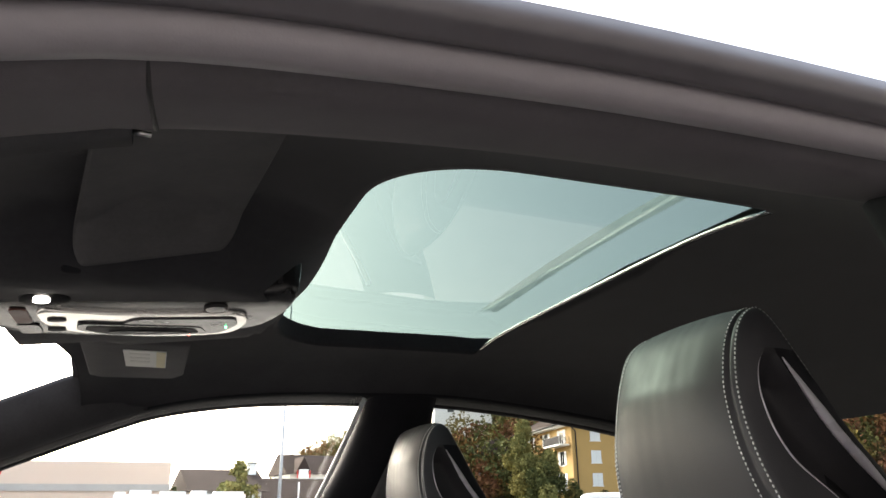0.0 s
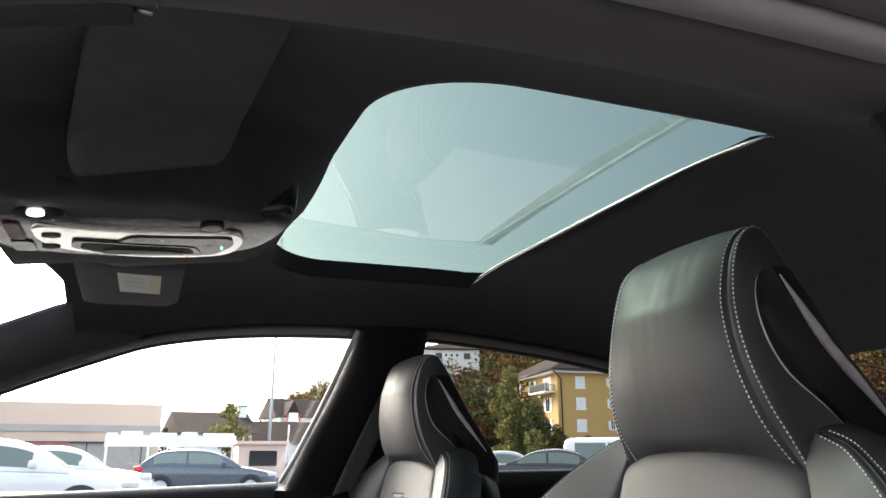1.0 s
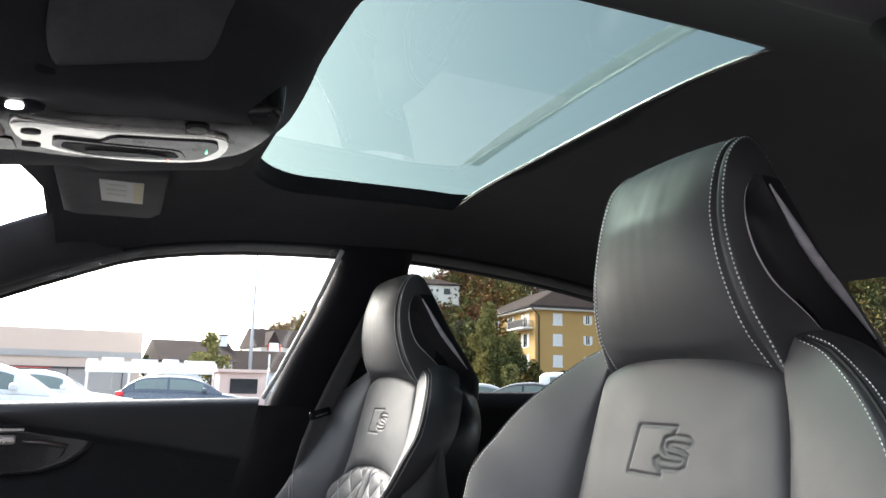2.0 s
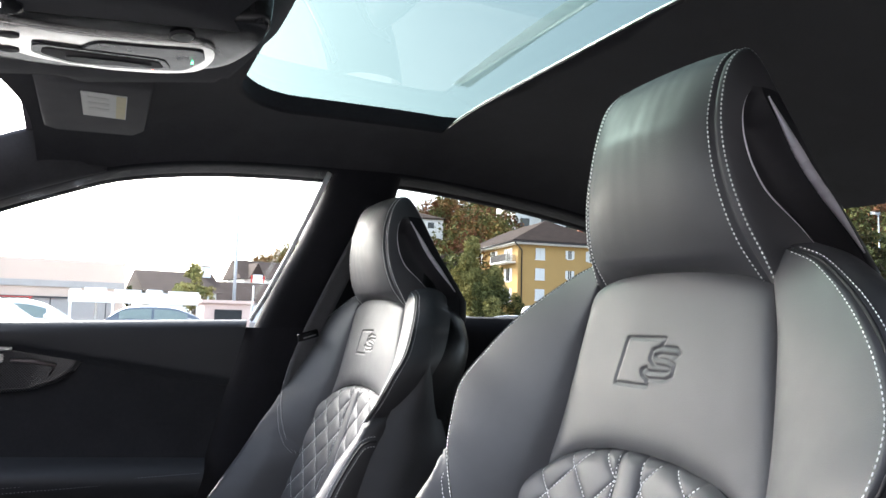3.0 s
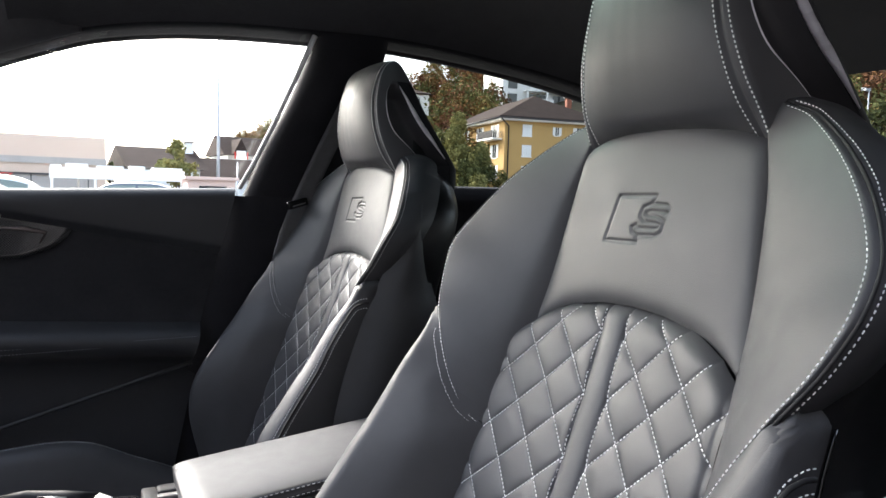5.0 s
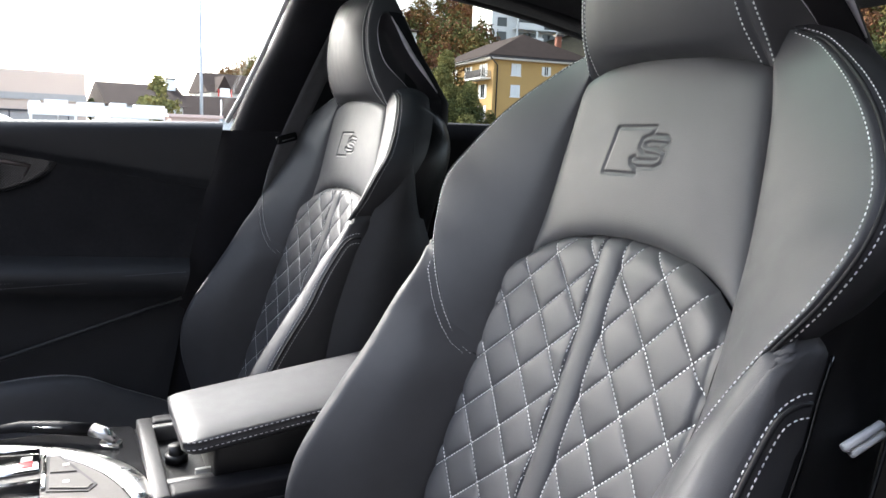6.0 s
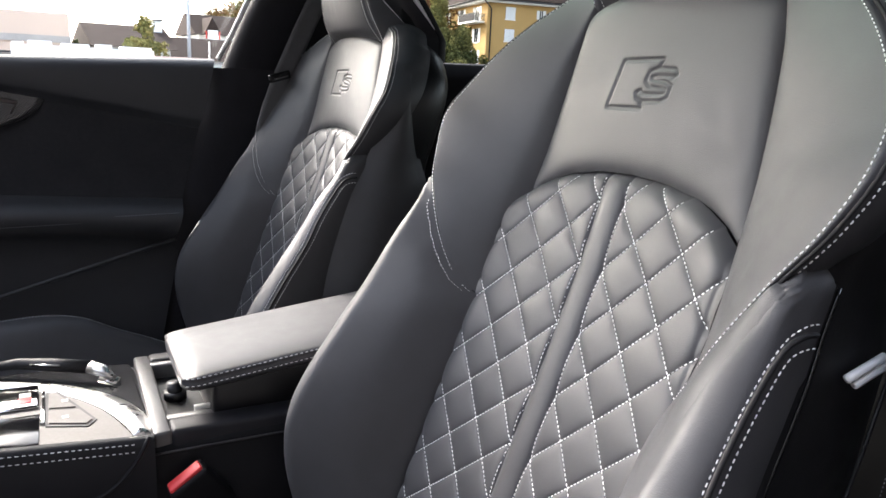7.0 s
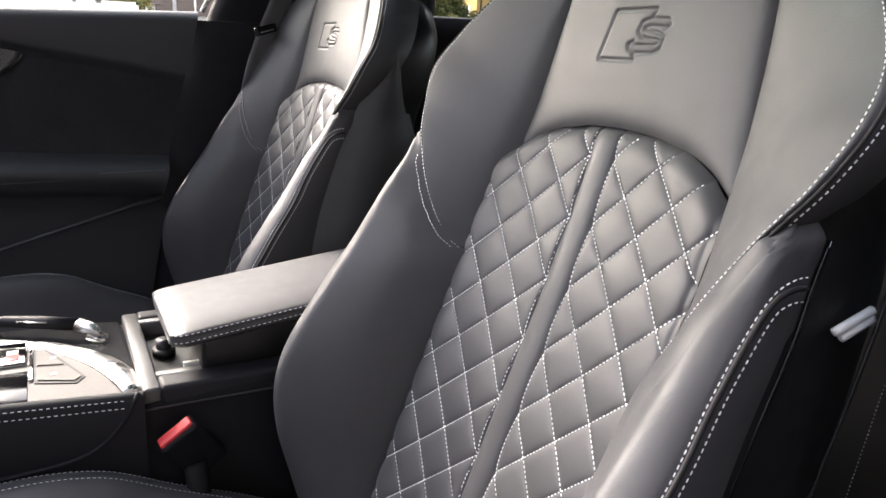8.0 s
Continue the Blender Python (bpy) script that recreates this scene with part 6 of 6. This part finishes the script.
part("sign_disc", tube([at(10.0, 40, 1.9) + Vector((-0.02, 0, 0)), at(10.0, 40, 1.9) + Vector((0.02, -0.01, 0))], 0.36, 20), WHITE_PAINT, sign, "round white disc")
lamp = root("rear_lamp_post", at(55.6, 40, -0.2), "grey lamp post with a flat head", "street lamp")
part("post", tube([at(55.6, 40, -0.3), at(55.55, 40, 6.45)], 0.03, 8), POLE_GREY, lamp)
part("lamp_head", box_bm(tuple(at(55.1, 40, 6.42)), tuple(at(55.65, 40.2, 6.52)), 0.02), POLE_GREY, lamp)


# ---- foliage ----
def leaf_material(name, c1, c2):
    m = material(name, c1, 0.85, vary=0.25, scale=0.9, second=c2, spec=0.05)
    nt = m.node_tree
    geo = nt.nodes.new("ShaderNodeNewGeometry")
    mix = [n for n in nt.nodes if n.bl_idname == "ShaderNodeMix"][0]
    ad = nt.nodes.new("ShaderNodeMath")
    ad.operation = "MULTIPLY_ADD"
    ad.inputs[1].default_value, ad.inputs[2].default_value = 0.8, -0.3
    src = mix.inputs["Factor"].links[0].from_socket
    sm = nt.nodes.new("ShaderNodeMath")
    sm.operation = "ADD"
    nt.links.new(geo.outputs["Random Per Island"], ad.inputs[0])
    nt.links.new(ad.outputs[0], sm.inputs[0])
    nt.links.new(src, sm.inputs[1])
    nt.links.new(sm.outputs[0], mix.inputs["Factor"])
    return m


LEAF_GREEN = leaf_material("olive_green_leaves", (0.095, 0.105, 0.038), (0.26, 0.25, 0.10))
LEAF_DARK = leaf_material("dark_green_leaves", (0.030, 0.040, 0.016), (0.11, 0.12, 0.048))
LEAF_AUTUMN = leaf_material("autumn_leaves", (0.065, 0.042, 0.018), (0.20, 0.11, 0.042))
HILL_DARK = leaf_material("brown_green_leaves", (0.032, 0.032, 0.014), (0.10, 0.085, 0.035))
LEAF_RUST = leaf_material("rust_leaves", (0.075, 0.038, 0.022), (0.17, 0.08, 0.042))
LEAF_YELLOW = leaf_material("yellow_green_leaves", (0.11, 0.105, 0.035), (0.30, 0.265, 0.10))


def leaf_cloud(rng, blobs, count, size):
    """Small bent leaf clumps scattered in the outer part of a set of ellipsoids."""
    n = count
    verts = np.zeros((n * 4, 3))
    total = sum(b[1][0] * b[1][1] * b[1][2] for b in blobs) ** 1.0
    w = np.array([(b[1][0] * b[1][1] * b[1][2]) ** 0.7 for b in blobs])
    pick = rng.choice(len(blobs), n, p=w / w.sum())
    d = rng.normal(size=(n, 3))
    d /= np.linalg.norm(d, axis=1)[:, None]
    r = rng.uniform(0.45, 1.05, n) ** 0.6
    cen = np.array([b[0] for b in blobs])[pick] + d * r[:, None] * np.array([b[1] for b in blobs])[pick]
    a = rng.normal(size=(n, 3))
    a /= np.linalg.norm(a, axis=1)[:, None]
    b = np.cross(a, d + rng.normal(size=(n, 3)) * 0.7)
    b /= np.linalg.norm(b, axis=1)[:, None] + 1e-9
    s = rng.uniform(0.5, 1.3, n)[:, None] * size
    verts[0::4], verts[1::4], verts[2::4], verts[3::4] = cen - a * s, cen + b * s * 0.55 - a * s * 0.1, cen + a * s, cen - b * s * 0.5 + d * s * 0.3
    faces = np.arange(n * 4).reshape(n, 4)
    me = bpy.data.meshes.new("leaves")
    me.from_pydata(verts.tolist(), [], faces.tolist())
    me.update()
    return me


def tree(name, label, base, height, width, mats, seed, count=5000, leaf=0.16, crown_from=0.15, conic=0.3):
    rng = np.random.default_rng(seed)
    t = root(name, base, label, "tree")
    b = Vector(base)
    top = b + Vector((rng.uniform(-0.2, 0.2), rng.uniform(-0.2, 0.2), height * 0.9))
    part("trunk", tube([b - Vector((0, 0, 0.3)), b.lerp(top, 0.4) + Vector((0.1, 0, 0)), top], [height * 0.022, height * 0.015, 0.02], 8), BARK, t)
    blobs = []
    k = 60
    for i in range(k):
        f = rng.uniform(0, 1)
        z = height * (crown_from + (0.94 - crown_from) * f)
        env = width * 0.5 * (math.sin(math.pi * min(1, 0.22 + 0.78 * f)) ** 0.6) * (1 - conic * f)
        a, r = rng.uniform(0, math.tau), env * rng.uniform(0.1, 1.0)
        sz = width * rng.uniform(0.06, 0.17) * (1 - 0.35 * f)
        p = b + Vector((math.cos(a) * r, math.sin(a) * r, z))
        blobs.append((tuple(p), (sz, sz, sz * rng.uniform(0.8, 1.3))))
        if i % 3 == 0:
            part("limb", tube([b + Vector((0, 0, max(0.4, z - height * 0.18))), p], [height * 0.008, 0.015], 5), BARK, t)
    n = count // len(mats)
    for j, m in enumerate(mats):
        part("crown", leaf_cloud(rng, blobs[j::len(mats)] if len(mats) > 1 else blobs, n, leaf), m, t)
    return t


g = ground_z(60)
tree("broad_tree", "broad olive green tree in early autumn leaf", tuple(at(26.7, 62, g)), 9.0, 6.4, [LEAF_GREEN, LEAF_YELLOW], 1, 26000, 0.11, 0.04, 0.72)
tree("bushy_tree", "bushy olive green tree beside the parked cars", tuple(at(28.5, 60, g)), 6.4, 5.6, [LEAF_GREEN, LEAF_DARK], 2, 18000, 0.11, 0.02, 0.6)
tree("shrub", "dark green garden shrub by the house", tuple(at(30.4, 62, g)), 4.2, 3.6, [LEAF_DARK, LEAF_YELLOW], 3, 8000, 0.10, 0.02, 0.5)
tree("shrub", "dark green garden shrub by the house", tuple(at(32.6, 64, g)), 3.2, 3.6, [LEAF_DARK, LEAF_AUTUMN], 4, 7000, 0.10, 0.02, 0.5)
tree("small_tree", "small light green tree behind the canopy", tuple(at(5.7, 46, -0.7)), 4.5, 2.6, [LEAF_YELLOW, LEAF_GREEN], 5, 2600, 0.12, 0.35, 0.35)
tree("small_tree", "small dark tree behind the hall corner", tuple(at(1.35, 52, -0.8)), 3.2, 1.2, [LEAF_DARK], 6, 900, 0.12, 0.1, 0.3)
for i, (a, h) in enumerate(((54.6, 3.3), (56.5, 3.6), (58.5, 3.2))):
    tree("rear_tree", "dark green and brown autumn tree behind the car", tuple(at(a, 34, -0.2)), h + 2.2, 3.4, [LEAF_DARK, HILL_DARK], 30 + i, 6000, 0.12, 0.05, 0.3)

# wooded slope behind the houses
def slope_z(az_, dist):
    k = max(0.0, (dist - 95) / 130)
    h = tab([(4, 1.5), (8, 5), (10, 9), (12, 13), (16, 18), (20, 23), (24, 31), (30, 47), (40, 58), (60, 60), (75, 50)], az_)
    return -1.4 + h * min(1.0, k) ** 1.15


rows = [[at(a, d, slope_z(a, d)) for a in linspace(4, 75, 60)] for d in (92, 100, 112, 126, 142, 160, 180, 205, 230, 330)]
SOIL = material("wooded_slope_ground", (0.06, 0.05, 0.028), 1.0, vary=0.4, scale=0.1)
hill = part("hill_ground", grid_mesh("hill_ground", rows), SOIL)
tagged(hill, "wooded hillside rising behind the houses", "hill", kind="structure")
HILL_GREEN = leaf_material("hill_green_leaves", (0.045, 0.052, 0.020), (0.15, 0.15, 0.055))
HILL_OLIVE = leaf_material("hill_olive_leaves", (0.065, 0.056, 0.020), (0.20, 0.16, 0.055))
rng = np.random.default_rng(11)
for j, (m, n) in enumerate(((LEAF_DARK, 420), (HILL_GREEN, 380), (LEAF_AUTUMN, 380), (LEAF_RUST, 220), (HILL_OLIVE, 150))):
    blobs = []
    for i in range(n):
        a, d = rng.uniform(8.5, 64), rng.uniform(104, 235)
        s = rng.uniform(1.8, 3.8)
        if a < 15 and d < 190 or 19 < a < 25.5 and 145 < d < 182 or 29.7 < a < 46 and d < 156:
            continue
        h = rng.uniform(2.5, 6.5)
        c = at(a, d, slope_z(a, d) + h)
        blobs.append((tuple(c), (s, s, s * rng.uniform(0.9, 1.5))))
        for _ in range(2):
            o = rng.normal(size=3) * s * 0.55
            blobs.append((tuple(c + Vector(o)), (s * 0.6, s * 0.6, s * 0.7)))
    w = part("hill_woods", leaf_cloud(rng, blobs, 90000, 0.36), m)
    tagged(w, "autumn woods of green, rust and yellow crowns on the slope", "woods", kind="stuff")


# ---- parked cars ----
CAR_GLASS = material("tinted_car_glass", (0.16, 0.20, 0.185), 0.06)
TYRE = material("black_tyre", (0.02, 0.02, 0.021), 0.85)
RIM = material("alloy_rim", (0.45, 0.46, 0.47), 0.35, metal=0.8)
TAIL_RED = material("red_tail_lamp", (0.55, 0.02, 0.03), 0.2)
HEAD_LAMP = material("clear_head_lamp", (0.65, 0.66, 0.68), 0.15)


def parked_car(name, label, where, heading, paint, low, roof, width=1.76, wheels=(0.8, 3.4), tail_lamps=True):
    """low and roof: profiles (x from the tail, z); the body is lofted across with rounded flanks."""
    c = root(name, (0, 0, 0), label, "car", "parked cars")
    L = low[-1][0]
    xs = linspace(0, L, 60)
    rows = []
    for x in xs:
        zt = tab(low, x)
        f = min(1.0, min(x, L - x) / 0.45 + 0.62)
        hw = width / 2 * (1 - (1 - f) ** 2 * 0.8)
        zb = 0.22
        sec = [(0, zb), (hw * 0.93, zb), (hw * 0.985, 0.36), (hw, 0.58), (hw * 0.985, zt - 0.10), (hw * 0.93, zt - 0.02), (hw * 0.75, zt), (0, zt + 0.015)]
        rows.append([Vector((x, -y, z)) for y, z in sec] + [Vector((x, y, z)) for y, z in sec[-2:0:-1]])
    ends = [[Vector((rows[k][0].x, 0, 0.55))] * len(rows[0]) for k in (0, -1)]
    body = part("body", grid_mesh("body", [ends[0]] + rows + [ends[1]], closed=True), paint, c)
    # cabin
    xs2 = linspace(roof[0][0], roof[-1][0], 40)
    rows = []
    for x in xs2:
        zt = tab(roof, x)
        zl = tab(low, x) - 0.02
        zt = max(zt, zl + 0.01)
        k = (zt - zl) / 0.5
        hb = width / 2 * 0.94
        ht = hb - 0.20 * k
        sec = [(hb, zl), (ht + 0.06 * k, zl + (zt - zl) * 0.7), (ht, zt - 0.035 * k), (ht - 0.10, zt), (0, zt + 0.02 * k)]
        rows.append([Vector((x, -y, z)) for y, z in sec] + [Vector((x, y, z)) for y, z in sec[-2::-1]])
    part("cabin", grid_mesh("cabin", rows), paint, c)
    # side windows, windscreen and back light, a little proud of the cabin
    x0, x1 = roof[0][0], roof[-1][0]
    for side in (-1, 1):
        for a, b in ((0.13, 0.44), (0.465, 0.80)):
            rows = []
            for x in linspace(x0 + (x1 - x0) * a, x0 + (x1 - x0) * b, 14):
                zt, zl = tab(roof, x), tab(low, x) - 0.02
                k = (zt - zl) / 0.5
                hb = width / 2 * 0.94
                ht = hb - 0.20 * k
                row = []
                for f in linspace(0.16, 0.80, 6):
                    y = hb + (ht + 0.06 * k - hb) * min(1, f / 0.7) if f <= 0.7 else ht + 0.06 * k + (ht - ht - 0.06 * k) * (f - 0.7) / 0.3
                    row.append(Vector((x, side * (y + 0.006), zl + (zt - zl) * f)))
                rows.append(row)
            part("side_window", grid_mesh("side_window", rows, flip=side > 0), CAR_GLASS, c, "dark side window")
    for a, b, flip in ((0.80, 0.985, False), (0.015, 0.14, True)):
        rows = []
        for x in linspace(x0 + (x1 - x0) * a, x0 + (x1 - x0) * b, 8):
            zt, zl = tab(roof, x), tab(low, x) - 0.02
            zt = max(zt, zl + 0.01)
            k = (zt - zl) / 0.5
            ht = width / 2 * 0.94 - 0.20 * k
            rows.append([Vector((x, y, zt + 0.02 * k + 0.006 - 0.02 * k * (abs(y) / (ht - 0.1)) ** 2)) for y in linspace(-(ht - 0.10), ht - 0.10, 7)])
        part("windscreen" if not flip else "rear_window", grid_mesh("windscreen", rows), CAR_GLASS, c, "dark glass")
    for x in wheels:
        for side in (-1, 1):
            y = side * (width / 2 - 0.10)
            part("wheel_arch", tube([(x, y - 0.02 * side, 0.33), (x, side * (width / 2 + 0.004), 0.33)], 0.37, 24), RUBBER, c)
            w = part("tyre", tube([(x, y, 0.31), (x, side * (width / 2 + 0.010), 0.31)], 0.31, 24), TYRE, c)
            part("rim", tube([(x, y, 0.31), (x, side * (width / 2 + 0.016), 0.31)], 0.215, 20), RIM, w, "alloy rim")
    for side in (-1, 1):
        part("tail_lamp", box_bm((0.0, side * width * 0.44 - 0.13, 0.78), (0.24, side * width * 0.44 + 0.10, 0.94), 0.05, 3), TAIL_RED, c, "red tail lamp")
        part("head_lamp", box_bm((L - 0.35, side * width * 0.42 - 0.14, 0.62), (L - 0.08, side * width * 0.42 + 0.11, 0.74), 0.04, 3), HEAD_LAMP, c, "clear head lamp")
        part("door_mirror", box_bm((x1 - 0.62, side * (width / 2 + 0.07) - 0.09, 0.96), (x1 - 0.48, side * (width / 2 + 0.07) + 0.09, 1.09), 0.04, 3), paint, c, "door mirror")
    c.matrix_basis = Matrix.Translation(where) @ Matrix.Rotation(radians(heading), 4, "Z")
    return c


def paint(name, color, rough=0.25):
    return material(name, color, rough, vary=0.05, scale=3, coat=0.8)


BLUE_GREY = paint("steel_blue_paint", (0.070, 0.088, 0.112))
WHITE_CAR = paint("white_car_paint", (0.80, 0.80, 0.79))
DARK_CAR = paint("dark_grey_car_paint", (0.035, 0.037, 0.042))
SILVER = paint("silver_grey_paint", (0.40, 0.42, 0.44))
HATCH_LOW = [(0, 0.62), (0.12, 0.86), (0.5, 0.97), (1.6, 0.96), (2.7, 0.93), (3.2, 0.90), (3.9, 0.78), (4.2, 0.66), (4.32, 0.5)]
HATCH_ROOF = [(0.15, 0.98), (0.30, 1.12), (0.62, 1.33), (1.0, 1.405), (1.7, 1.425), (2.2, 1.38), (2.7, 1.20), (3.15, 0.92)]
SALOON_LOW = [(0, 0.6), (0.12, 0.90), (0.6, 0.98), (1.2, 0.97), (2.9, 0.93), (3.4, 0.90), (4.2, 0.78), (4.5, 0.64), (4.62, 0.5)]
SALOON_ROOF = [(0.55, 0.98), (0.95, 1.15), (1.45, 1.36), (1.9, 1.425), (2.4, 1.42), (2.9, 1.28), (3.45, 0.91)]
VAN_LOW = [(0, 0.6), (0.05, 1.0), (0.5, 1.05), (3.4, 1.05), (3.9, 1.02), (4.6, 0.92), (4.85, 0.7), (4.9, 0.5)]
VAN_ROOF = [(0.02, 1.05), (0.08, 1.7), (0.25, 1.92), (1.0, 1.97), (3.0, 1.95), (3.4, 1.80), (4.0, 1.05)]


def lot(az_, dist, drop=0.0):
    p = at(az_, dist)
    p.z = ground_z(p.y) + drop
    return p


parked_car("blue_hatchback", "steel blue three-door hatchback parked side-on", lot(-0.35, 25.6), -4, BLUE_GREY, HATCH_LOW, HATCH_ROOF, wheels=(0.78, 3.45))
p = lot(0.1, 15.5)
parked_car("white_car", "white car parked with its bonnet towards the hatchback", p + Vector((-4.62, -0.6, 0.0)), 2, WHITE_CAR, SALOON_LOW, SALOON_ROOF, wheels=(0.85, 3.65))
parked_car("second_white_car", "white car parked behind another white car", lot(-11.2, 22), 0, WHITE_CAR, SALOON_LOW, SALOON_ROOF, wheels=(0.85, 3.65))
parked_car("dark_saloon", "dark grey saloon parked before the trees", lot(25.3, 25), -32, DARK_CAR, SALOON_LOW, SALOON_ROOF, wheels=(0.85, 3.65))
parked_car("silver_car", "silver grey car parked before the trees", lot(22.0, 29), -30, SILVER, SALOON_LOW, SALOON_ROOF, wheels=(0.85, 3.65))
parked_car("white_van", "white van parked before the shrubs", lot(30.6, 32), -32, WHITE_CAR, VAN_LOW, VAN_ROOF, width=1.9, wheels=(0.9, 3.9))
parked_car("pale_car", "pale silver car parked beside the white van", lot(31.8, 24), -30, SILVER, SALOON_LOW, SALOON_ROOF, wheels=(0.85, 3.65))
